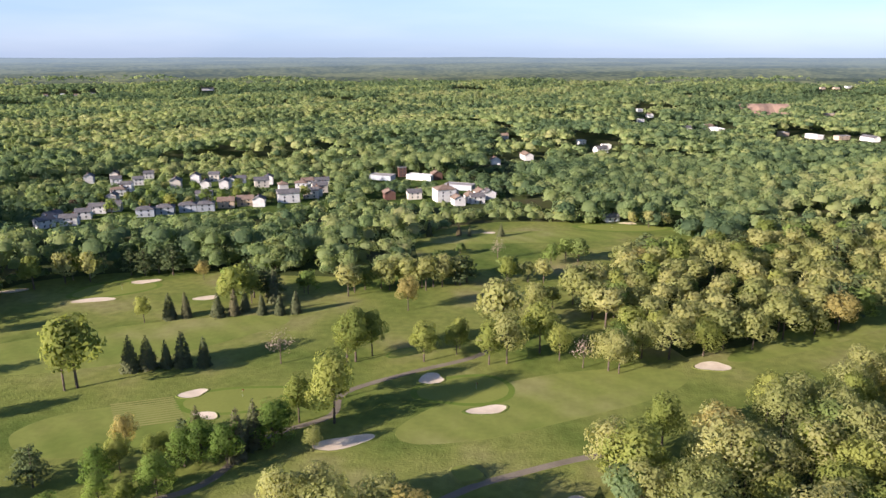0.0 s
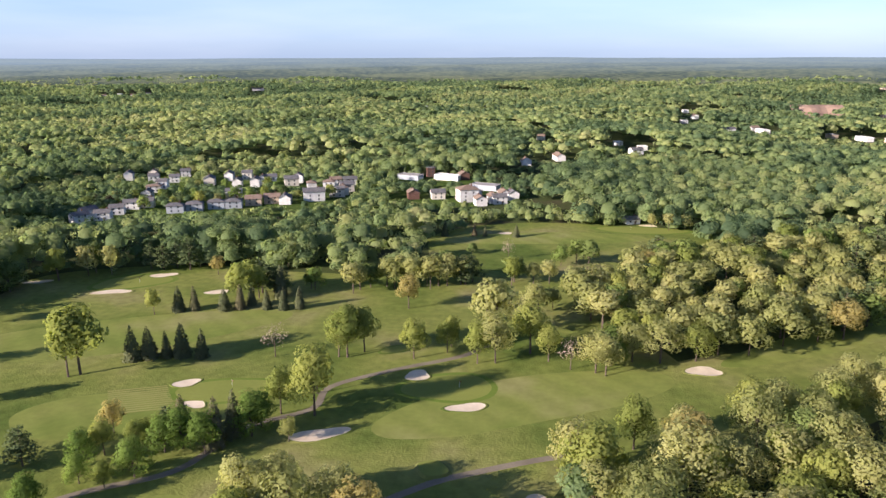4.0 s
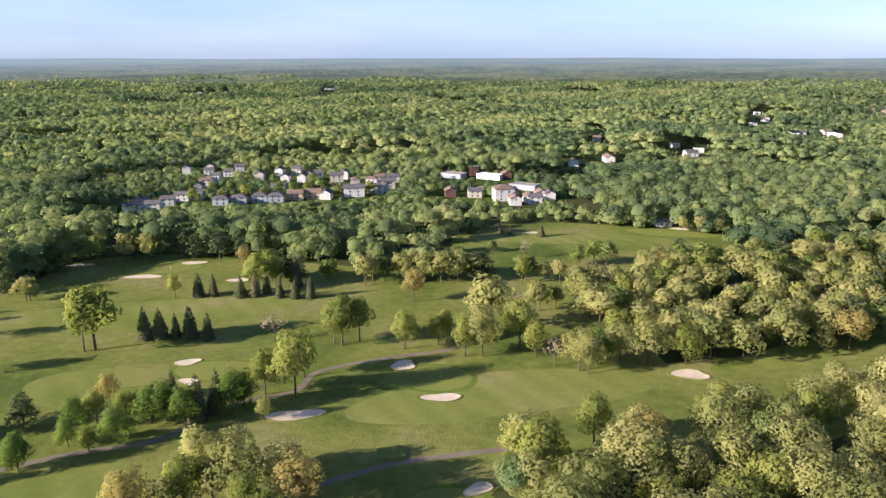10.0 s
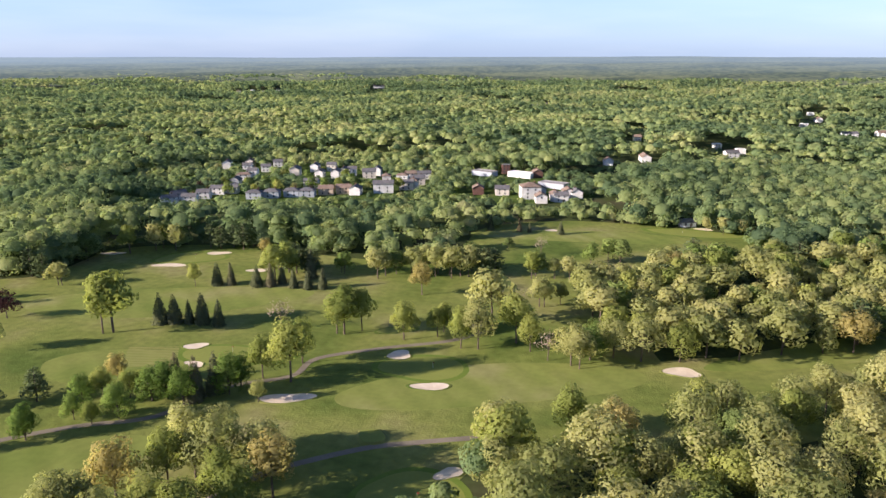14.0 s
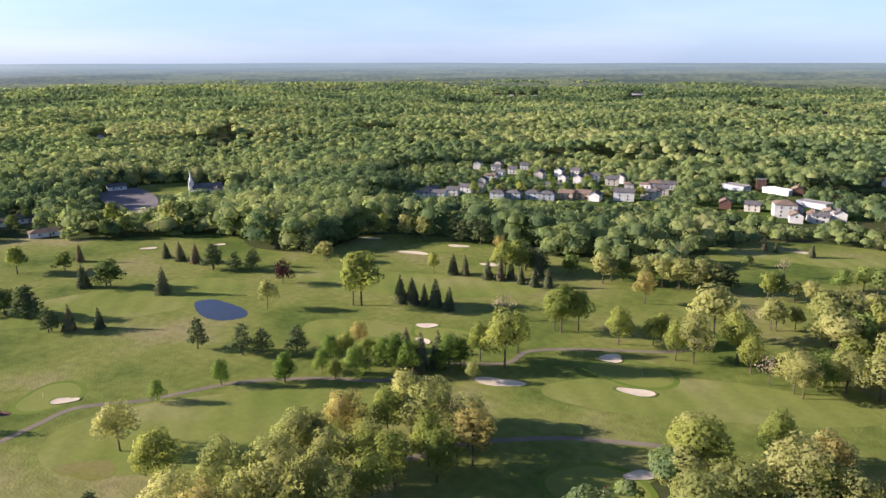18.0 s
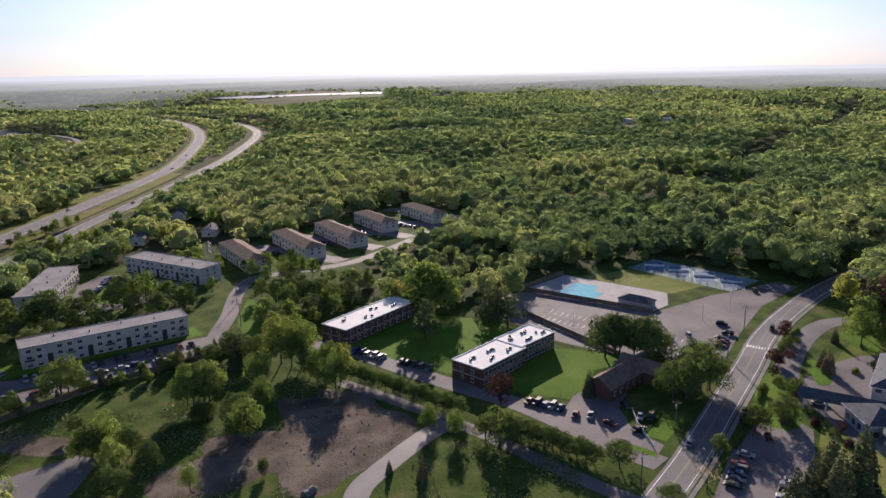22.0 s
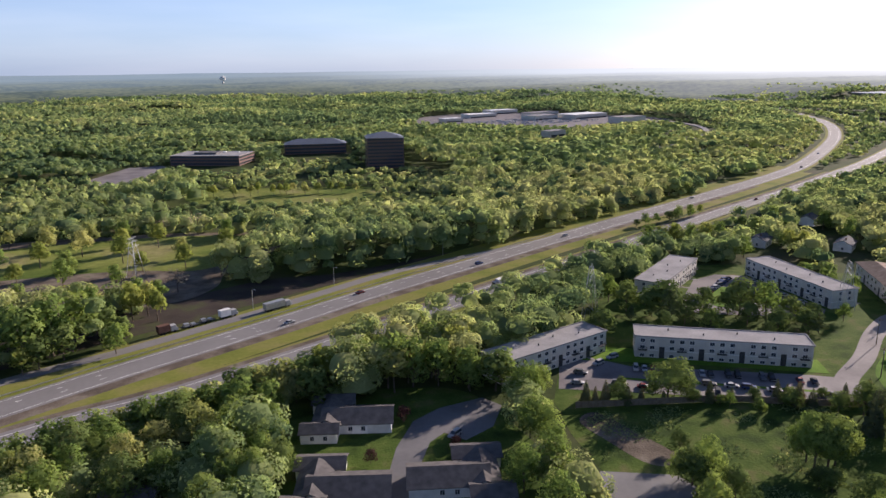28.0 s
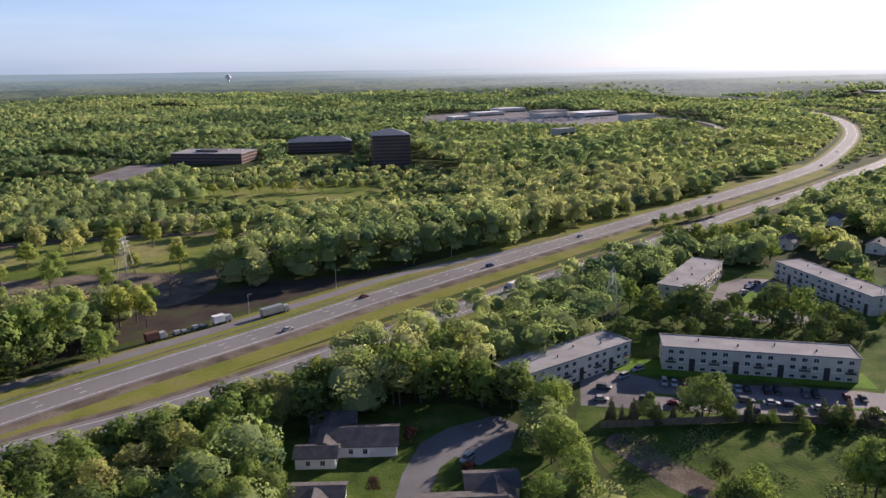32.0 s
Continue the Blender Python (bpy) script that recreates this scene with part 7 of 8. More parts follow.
def wing(cx, cy, L, W, turn, h, rise, shape="hip", wall="grey_wall", roof="blue_shingle", win=True, over=0.8):
    m = pose(cx, cy, 0, 0, 0, turn)
    bm = wall_frame(L, W, h, rise if shape == "gable" else 0)
    bm.transform(m)
    w = part("wall", bm, M[wall], club)
    bm = {"hip": hip_roof, "gable": gable_roof}[shape](L, W, h, rise, over) if shape != "flat" else flat_roof(L, W, h)
    bm.transform(m)
    part("roof", bm, M[roof], club)
    if shape != "flat":
        a, b, z = L / 2 + over, W / 2 + over, h - 0.22
        if shape == "hip":
            bm = boxes((-a - 0.06, a + 0.06, -b - 0.06, -b, z, z + 0.26), (-a - 0.06, a + 0.06, b, b + 0.06, z, z + 0.26), (-a - 0.06, -a, -b, b, z, z + 0.26), (a, a + 0.06, -b, b, z, z + 0.26))
        else:
            low = h - rise * over / (W / 2)
            bm = boxes((-a, a, -b - 0.06, -b, low - 0.1, low + 0.2), (-a, a, b, b + 0.06, low - 0.1, low + 0.2))
            for x in (-a - 0.07, a + 0.07):
                for sy in (-b, b):
                    tube(bm, (x, sy, low + 0.08), (x, 0, h + rise + 0.08), 0.14, 0.14, 4)
        bm.transform(m)
        part("fascia", bm, M["trim"], club, "white painted fascia board")
    if win:
        holder = part("trim", boxes((-0.1, 0.1, -0.1, 0.1, h - 0.2, h - 0.1)), M["trim"], club)
        holder.matrix_local = m
        for s, n, ln in (("+y", max(1, int(L / 3)), L), ("-y", max(1, int(L / 3)), L), ("+x", max(1, int(W / 3)), W), ("-x", max(1, int(W / 3)), W)):
            for k in row_of(n, ln * 0.95):
                p = {"+y": (k, W / 2), "-y": (k, -W / 2), "+x": (L / 2, k), "-x": (-L / 2, k)}[s]
                window(holder, *p, 0.9 if h < 5 else 3.4, 1.6, 1.7, s, False)


wing(-213, 11.0, 40, 8, -3, 5.6, 2.6)
wing(-215, -12.5, 30, 6.5, -4, 5.2, 2.4)
wing(-214.5, -1.2, 30, 16.4, -4, 4.4, 0, "flat", roof="shingle", win=False)
wing(-232, -1, 7, 24, -3, 5.0, 2.2, win=False)
wing(-189, 2, 13, 17, -3, 5.8, 3.4, "gable")
wing(-181, -15, 13, 11, 30, 4.6, 3.0)
wing(-178, -4, 15, 11, 0, 4.8, 3.2, "gable")
wing(-185, 8, 15, 9, -10, 4.6, 2.6)
# carriage porch: a roof on posts
bm = gable_roof(25, 7, 4.0, 1.8, 0.4)
bm.transform(pose(-188, -23, 0, 0, 0, 90))
part("porch_roof", bm, M["blue_shingle"], club)
for px in (-191, -185):
    for py in (-34, -28, -22):
        part("post", boxes((px - 0.25, px + 0.25, py - 0.25, py + 0.25, 0, 3.7)), M["trim"], club)


def rotunda(cx, cy, r, h, rise):
    """A round bay: stone base, ring of windows, cone roof."""
    ring = [(cx + r * math.cos(a), cy + r * math.sin(a)) for a in (2 * math.pi * k / 12 for k in range(12))]
    part("bay_wall", prism(bmesh.new(), ring, -0.1, h), M["cream_wall"], club)
    bm = tube(bmesh.new(), (cx, cy, h), (cx, cy, h + rise), r + 0.9, 0.1, 12)
    part("bay_roof", bm, M["blue_shingle"], club)
    for k in range(12):
        a = 2 * math.pi * (k + 0.5) / 12
        hold = share("window", PANES[(1.6, 1.7)][1], club, pose(cx + r * 0.97 * math.cos(a), cy + r * 0.97 * math.sin(a), h - 2.3, 0, 0, math.degrees(a) - 90))
    ring2 = [(cx + (r + 2) * math.cos(a), cy + (r + 2) * math.sin(a)) for a in (2 * math.pi * k / 12 for k in range(12))]
    part("bay_terrace", prism(bmesh.new(), ring2, -0.1, 1.2), M["concrete"], club)


rotunda(-170.5, -7.5, 5.2, 4.8, 3.0)
rotunda(-176, 7, 5.2, 4.6, 2.0)
r = random.Random(9)
for i in range(26):
    px, py = -226.5 + (i % 7) * 3.9 + r.uniform(-0.9, 0.9), -6.6 + (i // 7) * 3.9 + r.uniform(-0.7, 0.7)
    w = r.uniform(0.5, 1.2)
    tagged(part("roof_unit", boxes((px - w, px + w, py - 0.6, py + 0.6, 4.52, 5.2 + r.uniform(0, 0.8))), M["trim" if i % 3 else "steel"], club), "pale rooftop air unit")

# marquee of two bays beside the clubhouse
tent = thing("marquee", "white gabled marquee beside a low pale blue glazed bay", "marquee", "", pose(0, 0, 0))
for i, (cx, cy, L, W, mat) in enumerate(((-254, 20, 22, 6.5, "trim"), (-245, 25.5, 24, 8, "tent"))):
    m = pose(cx, cy, 0, 0, 0, -14)
    bm = bmesh.new()
    rows = [[bm.verts.new((x, W / 2 * math.cos(a), 2.6 + (1.7 if mat == "trim" else 0.5) * (1 - abs(math.cos(a))))) for a in (math.pi * k / 8 for k in range(9))] for x in (-L / 2 + L * j / 6 for j in range(7))]
    for a, b in zip(rows, rows[1:]):
        for k in range(8):
            bm.faces.new((a[k], a[k + 1], b[k + 1], b[k]))
    bm.transform(m)
    part("canopy", bm, M[mat], tent)
    for j in range(7):
        for side in (-1, 1):
            bm = boxes((-L / 2 + L * j / 6 - 0.09, -L / 2 + L * j / 6 + 0.09, min(0, side * W / 2), max(0, side * W / 2), 0.0, 0.08))
            top = 2.62 + (1.7 if mat == "trim" else 0.5)
            for v in bm.verts:
                v.co.z += top + 0.03 - abs(v.co.y) / (W / 2) * (top - 2.62)
            bm.transform(m)
            part("rib", bm, M["trim"], tent)
    for j in range(7):
        for sy in (-W / 2, W / 2):
            p = m @ Vector((-L / 2 + L * j / 6, sy, 0))
            part("pole", tube(bmesh.new(), (p.x, p.y, 0), (p.x, p.y, 2.65), 0.07, 0.07, 5), M["trim"], tent)
            if j < 6:
                q = m @ Vector((-L / 2 + L * (j + 0.5) / 6, sy, 0))
                bm = boxes((-L / 12 + 0.15, L / 12 - 0.15, -0.03, 0.03, 0.3, 2.5))
                bm.transform(pose(q.x, q.y, 0, 0, 0, -14))
                part("side_panel", bm, M["glass" if mat == "trim" else "tent"], tent)

# church with a white spire
e = thing("church", "white church with a tall pointed spire", "church", "", pose(-443, 351, 0, 0, 0, 60))
part("wall", wall_frame(22, 11, 4, 3.5), M["white_wall"], e)
part("roof", gable_roof(22, 11, 4, 3.5), M["shingle"], e)
part("tower", boxes((-14, -10, -2, 2, 0, 9.5)), M["white_wall"], e)
part("spire", tube(bmesh.new(), (-12, 0, 9.5), (-12, 0, 18), 1.6, 0.08, 8), M["white_wall"], e)
for px in row_of(5, 20):
    window(e, px, -5.5, 1.2, 1.2, 2, "-y", False)


def office(x, y, turn, L, W, H, floors, label, roof="shingle"):
    """Office block of brick bands and dark ribbon windows."""
    e = thing("office_block", label, "office building", "", pose(x, y, 0, 0, 0, turn))
    part("wall", wall_frame(L, W, H), M["dark_brick"], e)
    if roof == "blue_shingle":
        part("roof", hip_roof(L, W, H, 5.5, 0.6), M["slate"], e)
    else:
        part("roof", flat_roof(L, W, H, 0.4), M[roof], e)
        part("plant_room", boxes((-L * 0.22, L * 0.1, -W * 0.2, W * 0.2, H, H + 2.2)), M["shingle"], e)
        for k in (-0.3, -0.1, 0.1, 0.3):
            part("roof_light", boxes((L * k - 2, L * k + 2, W * 0.28, W * 0.32, H + 0.1, H + 0.9)), M["trim"], e)
    for k in range(floors):
        z = (k + 0.35) * H / floors
        hh = H / floors * 0.45
        part("window", boxes((-L / 2 + 1, L / 2 - 1, -W / 2 - 0.08, -W / 2, z, z + hh)), M["glass"], e)
        part("window", boxes((-L / 2 + 1, L / 2 - 1, W / 2, W / 2 + 0.08, z, z + hh)), M["glass"], e)
        part("window", boxes((-L / 2 - 0.08, -L / 2, -W / 2 + 1, W / 2 - 1, z, z + hh)), M["glass"], e)
        part("window", boxes((L / 2, L / 2 + 0.08, -W / 2 + 1, W / 2 - 1, z, z + hh)), M["glass"], e)
    return e


office(-61, -808, 178, 38, 34, 31, 9, "nine-storey brick office tower with dark window bands", "blue_shingle")
office(120, -890, 162, 78, 46, 10.5, 3, "low brick office block with a wide flat roof", "flat_roof")
office(5, -960, 178, 74, 30, 12, 3, "long dark office block with ribbon windows", "blue_shingle")
for i, (mx, my, mt, ml, mw, mh) in enumerate(((-419, -1600, 20, 70, 34, 9), (-440, -1400, 24, 60, 40, 9), (-533, -1412, 24, 90, 50, 9), (-556, -1262, 24, 60, 36, 12), (-262, -1390, 24, 40, 24, 8), (-343, -1062, 30, 34, 18, 9), (-345, -1500, 24, 70, 30, 8), (-480, -1510, 24, 80, 30, 8))):
    e = thing("shop_building", "flat-roofed shopping centre building with a pale roof", "shop", "shopping centre", pose(mx, my, 0, 0, 0, mt))
    part("wall", wall_frame(ml, mw, mh), M["cream_wall"], e)
    part("roof", flat_roof(ml, mw, mh, 0.4), M["white_roof" if i % 2 == 0 else "flat_roof"], e)
    part("shopfront", boxes((-ml / 2 + 2, ml / 2 - 2, mw / 2, mw / 2 + 0.1, 0.5, 3.5)), M["glass"], e)
# water tower on the skyline
wz = float(land(276, -2976))
e = thing("water_tower", "white water tower above the woods", "water tower", "", pose(276, -2976, wz))
part("tank", tube(tube(bmesh.new(), (0, 0, 22), (0, 0, 30), 11, 12, 14), (0, 0, 30), (0, 0, 36), 12, 4, 14), M["white_wall"], e)
part("stem", tube(bmesh.new(), (0, 0, -1), (0, 0, 22), 4, 4, 10), M["white_wall"], e)

# pool, deck, fence, pool house
sheet("pool_deck", [(-251, -160), (-284, -152), (-279, -100), (-262, -95), (-249, -99)], 0.12, M["deck"], "pale concrete pool deck", "pool deck", smooth=False)
bm = prism(bmesh.new(), [(-256.5, -144), (-273.5, -143), (-274, -131), (-266, -130), (-264, -125), (-253, -126), (-253.5, -135)][::-1], 0.0, 0.16)
tagged(part("swimming_pool", bm, M["pool"]), "bright blue swimming pool", "pool", "", "structure")
e = thing("pool_house", "low grey pool house with a shingle roof", "pool house", "", pose(-256, -107, 0, 0, 0, 82))
part("wall", wall_frame(14, 7, 2.8), M["grey_wall"], e)
part("roof", hip_roof(14, 7, 2.8, 1.8), M["shingle"], e)
sheet("lawn", [(-285, -145), (-311, -126), (-299, -88), (-279, -98)], 0.05, M["fairway"], "lawn between the pool and the courts", "lawn", smooth=False)
sheet("tennis_court", [(-312, -129), (-335, -122), (-320, -67), (-295, -75)], 0.08, M["court_rim"], "block of tennis courts with pale lines", "tennis court", smooth=False)
bm = bmesh.new()
lines = bmesh.new()
for k in range(4):
    m = pose(-321.6 + k * 3.9, -118 + k * 13.4, 0, 0, 0, 16)
    b2 = boxes((-10, 10, -5, 5, 0.08, 0.1))
    b2.transform(m)
    me = bpy.data.meshes.new("tmp")
    b2.to_mesh(me)
    bm.from_mesh(me)
    b3 = boxes((-10, 10, -4.95, -4.8, 0.1, 0.115), (-10, 10, 4.8, 4.95, 0.1, 0.115), (-10, -9.85, -4.8, 4.8, 0.1, 0.115), (9.85, 10, -4.8, 4.8, 0.1, 0.115), (-5.4, 5.4, -0.07, 0.07, 0.1, 0.115), (-0.05, 0.05, -5, 5, 0.1, 1.0))
    b3.transform(m)
    b3.to_mesh(me)
    lines.from_mesh(me)
    bpy.data.meshes.remove(me)
tagged(part("court_surface", bm, M["court"]), "blue acrylic court surface", "tennis court", "", "structure")
tagged(part("court_line", lines, M["line"]), "white court lines and nets", "court marking", "", "structure")


def fence(pts, h, label, mat, every=3.0, solid=True):
    """Posts with boards or mesh between them."""
    e = thing("fence", label, "fence", "", pose(pts[0][0], pts[0][1], 0))
    o = Vector((*pts[0], 0))
    for a, b in zip(pts, pts[1:]):
        a, b = Vector((*a, 0)) - o, Vector((*b, 0)) - o
        n = max(1, int((b - a).length / every))
        ang = math.atan2((b - a).y, (b - a).x)
        for i in range(n):
            p, q = a.lerp(b, i / n), a.lerp(b, (i + 1) / n)
            part("post", tube(bmesh.new(), p, p + Vector((0, 0, h + 0.1)), 0.07, 0.07, 5), M[mat], e)
            bm = bmesh.new()
            ln = (q - p).length
            if solid:
                box(bm, 0.08, ln - 0.08, -0.03, 0.03, 0.1, h)
            else:
                # one welded grid of wires
                xs = [v for k in range(9) for v in (0.08 + (ln - 0.2) * k / 8, 0.12 + (ln - 0.2) * k / 8)]
                zs = [v for k in range(4) for v in (0.1 + (h - 0.2) * k / 3, 0.16 + (h - 0.2) * k / 3)]
                grid = [[bm.verts.new((x, 0, z)) for z in zs] for x in xs]
                for i2 in range(len(xs) - 1):
                    for j2 in range(len(zs) - 1):
                        if i2 % 2 == 0 or j2 % 2 == 0:
                            bm.faces.new((grid[i2][j2], grid[i2 + 1][j2], grid[i2 + 1][j2 + 1], grid[i2][j2 + 1]))
            bm.transform(Matrix.Translation(p) @ Matrix.Rotation(ang, 4, "Z"))
            part("panel", bm, M[mat], e)
    return e


fence([(-248.4, -98), (-249.6, -130), (-250.4, -161), (-285, -153)], 2.2, "dark board fence round the pool", "wood", 4)
fence([(-294.5, -74.5), (-311.5, -129.5), (-335.5, -122.5), (-320.5, -66.5), (-294.5, -74.5)], 3.0, "dark mesh fence round the tennis courts", "dark", 4, False)
fence([(-197, -95), (-222, -146)], 1.8, "brown board fence along the car park", "wood", 4)
fence([(-45, -240), (-90, -234), (-118, -224), (-140, -217)], 2.2, "dark board fence behind the apartment car park", "wood", 4)
fence([(-139, -66), (-150, -74), (-158, -78)], 1.2, "low white board fence by a yard", "trim", 2.5)
fence([(-205, -101), (-238, -96)], 1.6, "brown board fence along the car park", "wood", 4)


# ---- cars and trucks ----
PAINT = {}
for name, c in (("white", (0.34, 0.34, 0.335)), ("silver", (0.36, 0.37, 0.38)), ("black", (0.02, 0.02, 0.022)), ("grey", (0.11, 0.115, 0.12)), ("red", (0.14, 0.016, 0.016)), ("blue", (0.03, 0.06, 0.16))):
    PAINT[name] = material(name + "_car_paint", [c, tuple(v * 1.08 for v in c)], 1.0, 0.5, 0.0, fine=0.04)
    PAINT[name].node_tree.nodes["Principled BSDF"].inputs["Specular IOR Level"].default_value = 0.12


def car_shape(paint, suv):
    e = thing("car", paint + (" sport utility vehicle" if suv else " saloon car") + " parked on asphalt", "car")
    h, hood = (1.0, 1.72) if suv else (0.82, 1.42)
    prof = [(-2.3, 0.32), (-2.32, h - 0.12), (-1.9, h), (2.0, h - 0.05), (2.28, h - 0.28), (2.32, 0.34)]
    bm = bmesh.new()
    rows = [[bm.verts.new((x, y * (0.96 if z > 0.7 else 1), z)) for x, z in prof] for y in (-0.88, 0.88)]
    bm.faces.new(rows[0]), bm.faces.new(rows[1][::-1])
    for i in range(6):
        j = (i + 1) % 6
        bm.faces.new((rows[0][j], rows[0][i], rows[1][i], rows[1][j]))
    part("body", bm, PAINT[paint], e)
    a, b, c, d = (-2.2, -1.9, 0.5, 1.15) if suv else (-1.75, -1.1, 0.35, 1.15)
    bm = bmesh.new()
    lo = [bm.verts.new((x, y, h - 0.02)) for x, y in ((a, -0.8), (d, -0.8), (d, 0.8), (a, 0.8))]
    hi = [bm.verts.new((x, y, hood - 0.06)) for x, y in ((b, -0.64), (c, -0.64), (c, 0.64), (b, 0.64))]
    for i in range(4):
        j = (i + 1) % 4
        bm.faces.new((lo[i], lo[j], hi[j], hi[i]))
    bm.faces.new(hi)
    part("cabin_glass", bm, M["glass"], e)
    part("roof", boxes((b - 0.03, c + 0.03, -0.66, 0.66, hood - 0.055, hood)), PAINT[paint], e)
    for wx in (-1.4, 1.42):
        for wy in (-0.8, 0.8):
            part("wheel", tube(bmesh.new(), (wx, wy - 0.11, 0.33), (wx, wy + 0.11, 0.33), 0.33, 0.33, 10), M["tyre"], e)
    part("grille", boxes((2.28, 2.34, -0.78, 0.78, h - 0.42, h - 0.24)), M["steel"], e)
    part("tail_light", boxes((-2.345, -2.30, -0.8, 0.8, h - 0.35, h - 0.2)), PAINT["red"], e)
    return e


CARS = [car_shape(p, s) for p, s in (("white", False), ("black", True), ("silver", False), ("grey", True), ("white", True), ("black", False), ("red", False), ("blue", False), ("blue", True), ("grey", False), ("black", True))]
car_rng, car_used = random.Random(33), set()


def car(x, y, turn, group):
    i = car_rng.randrange(len(CARS))
    ob = CARS[i]
    m = pose(x, y, 0.08, 0, 0, turn)
    if i in car_used:
        ob = copy_thing(ob, m)
        ob.name = "car"
    else:
        car_used.add(i)
        ob.matrix_world = m
    return tagged(ob, group=group)


def car_row(x0, y0, x1, y1, n, turn, group, full=0.85):
    for i in range(n):
        if car_rng.random() < full:
            t = i / max(1, n - 1)
            car(x0 + (x1 - x0) * t + car_rng.uniform(-0.15, 0.15), y0 + (y1 - y0) * t + car_rng.uniform(-0.2, 0.2), turn + car_rng.uniform(-2, 2) + 180 * (car_rng.random() < 0.4), group)


car_row(-152, -180, -153, -148, 12, 0, "cars along the access lane", 0.95)
car_row(-147, -107, -147.6, -97, 5, 0, "cars along the access lane", 1)
for cx, cy, ct in ((-145.7, -91.4, 10), (-147.6, -87.4, 15), (-145.9, -80.7, 70), (-159.5, -80.6, 40), (-146.7, -72.6, 150), (-154.3, -74.4, 10), (-155.8, -71.6, 10)):
    car(cx, cy, ct, "cars in the small yard")
car_row(-125, -44, -147, -44, 9, 95, "cars by the clubhouse", 0.85)
car_row(-120, -33, -140, -31.5, 8, 95, "cars by the clubhouse", 0.8)
for cx, cy, ct in ((-72, -273, 20), (-65, -269, 25), (-56, -263, 150), (-52, -256, 160), (-75.5, -262, 66), (-78.2, -261, 66), (-80.8, -260, 66), (-94.7, -253, 66), (-97.2, -252, 66), (-102.4, -250, 66),
                   (-105.2, -249, 66), (-111.9, -245.6, 66), (-114.6, -244.5, 66), (-122, -240.5, 66), (-126.1, -239, 66), (-64.7, -252.2, 150), (-71.6, -248.2, 150), (-77, -252, 156), (-92.4, -245.3, 156), (-91.4, -238.5, 60),
                   (-98.7, -242.4, 156), (-103.2, -240, 156), (-109.9, -236.6, 156), (-107.2, -231, 66), (-124.2, -230.6, 156), (-119.9, -228, 66)):
    car(cx, cy, ct, "cars before the apartments")
car_row(-137, -325, -166, -349, 15, 5, "cars between the apartments", 0.95)
car_row(-165, -297, -176, -310, 6, 0, "cars between the apartments", 0.8)
car_row(-175, -316, -175, -346, 9, 0, "cars between the apartments", 0.7)
for k in range(4):
    car_row(-248 - 33 * k, -330, -240 - 33 * k, -280, 13, 10, "cars at the far apartments", 0.6)
car_row(-224, -66, -238, -66, 5, 90, "cars in the large car park", 0.8)
for cx, cy, ct in ((-222, -84, 60), (-214, -75, 20), (-248, -70, 100), (-228, -78, 30), (-300, -66, 15), (-304, -64, 15), (-308, -62, 15), (-205, -76, 30), (-232, -67, 95), (-210, -66, 80), (-252, -52, 5), (-146, -58, 180),
                   (-6, -232, 40), (-226, -30, 30), (-190, -30, 95), (-160, -40, 20), (-470, 164, 10)):
    car(cx, cy, ct, "cars standing singly")
for k, (s, o, ln) in enumerate(((30, 3.6, "w"), (36, -3.8, "w"), (41, 0.0, "w"), (48, 3.6, "w"), (57, -3.6, "w"), (62, 0.2, "w"), (30, 1.8, "e"), (40, -1.8, "e"), (52, 1.8, "e"), (24, -3.8, "w"), (58, -1.8, "e"))):
    line = offset(west if ln == "w" else east, o)
    p, q = line[s], line[s + 1]
    car(p[0], p[1], math.degrees(math.atan2(q[1] - p[1], q[0] - p[0])), "cars on the highway")


def truck(x, y, turn, long, mat, label):
    e = thing("truck", label, "truck", "", pose(x, y, 0.08, 0, 0, turn))
    part("cab", boxes((long / 2, long / 2 + 2.2, -1.2, 1.2, 0.6, 2.9), (long / 2 + 2.2, long / 2 + 2.9, -1.1, 1.1, 0.6, 1.7)), PAINT["white"], e)
    part("windscreen", boxes((long / 2 + 2.2, long / 2 + 2.24, -1.05, 1.05, 1.75, 2.7)), M["glass"], e)
    part("cargo_box", boxes((-long / 2, long / 2 - 0.3, -1.25, 1.25, 1.0, 3.7)), M[mat], e)
    part("chassis", boxes((-long / 2, long / 2 + 2.0, -0.5, 0.5, 0.55, 0.98)), M["dark"], e)
    for wx in (-long / 2 + 1, -long / 2 + 2.2, long / 2 + 1.4):
        for wy in (-1.05, 1.05):
            part("wheel", tube(bmesh.new(), (wx, wy - 0.15, 0.5), (wx, wy + 0.15, 0.5), 0.5, 0.5, 10), M["tyre"], e)


truck(45, -356, 214, 10, "steel", "box truck with a grey trailer on the slip lane")
truck(-59, -366, 34, 7, "white_wall", "white box truck on the highway")
truck(65, -350, 214, 5, "white_wall", "white works truck on the slip lane")
truck(87, -336, 214, 5, "brick", "red works truck with a flat bed on the slip lane")


def works_trailer(x, y, turn):
    e = thing("trailer", "low works trailer with equipment on it", "trailer", "", pose(x, y, 0.08, 0, 0, turn))
    part("deck", boxes((-3.5, 3.5, -1.1, 1.1, 0.7, 0.9)), M["dark"], e)
    part("load", boxes((-2.5, -0.5, -0.8, 0.8, 0.9, 2.0), (0.5, 2.2, -0.7, 0.7, 0.9, 1.6)), M["steel"], e)
    for wx in (-1, 1):
        for wy in (-0.95, 0.95):
            part("wheel", tube(bmesh.new(), (wx, wy - 0.1, 0.4), (wx, wy + 0.1, 0.4), 0.4, 0.4, 8), M["tyre"], e)


works_trailer(78, -341.5, 214)
works_trailer(72, -346, 214)


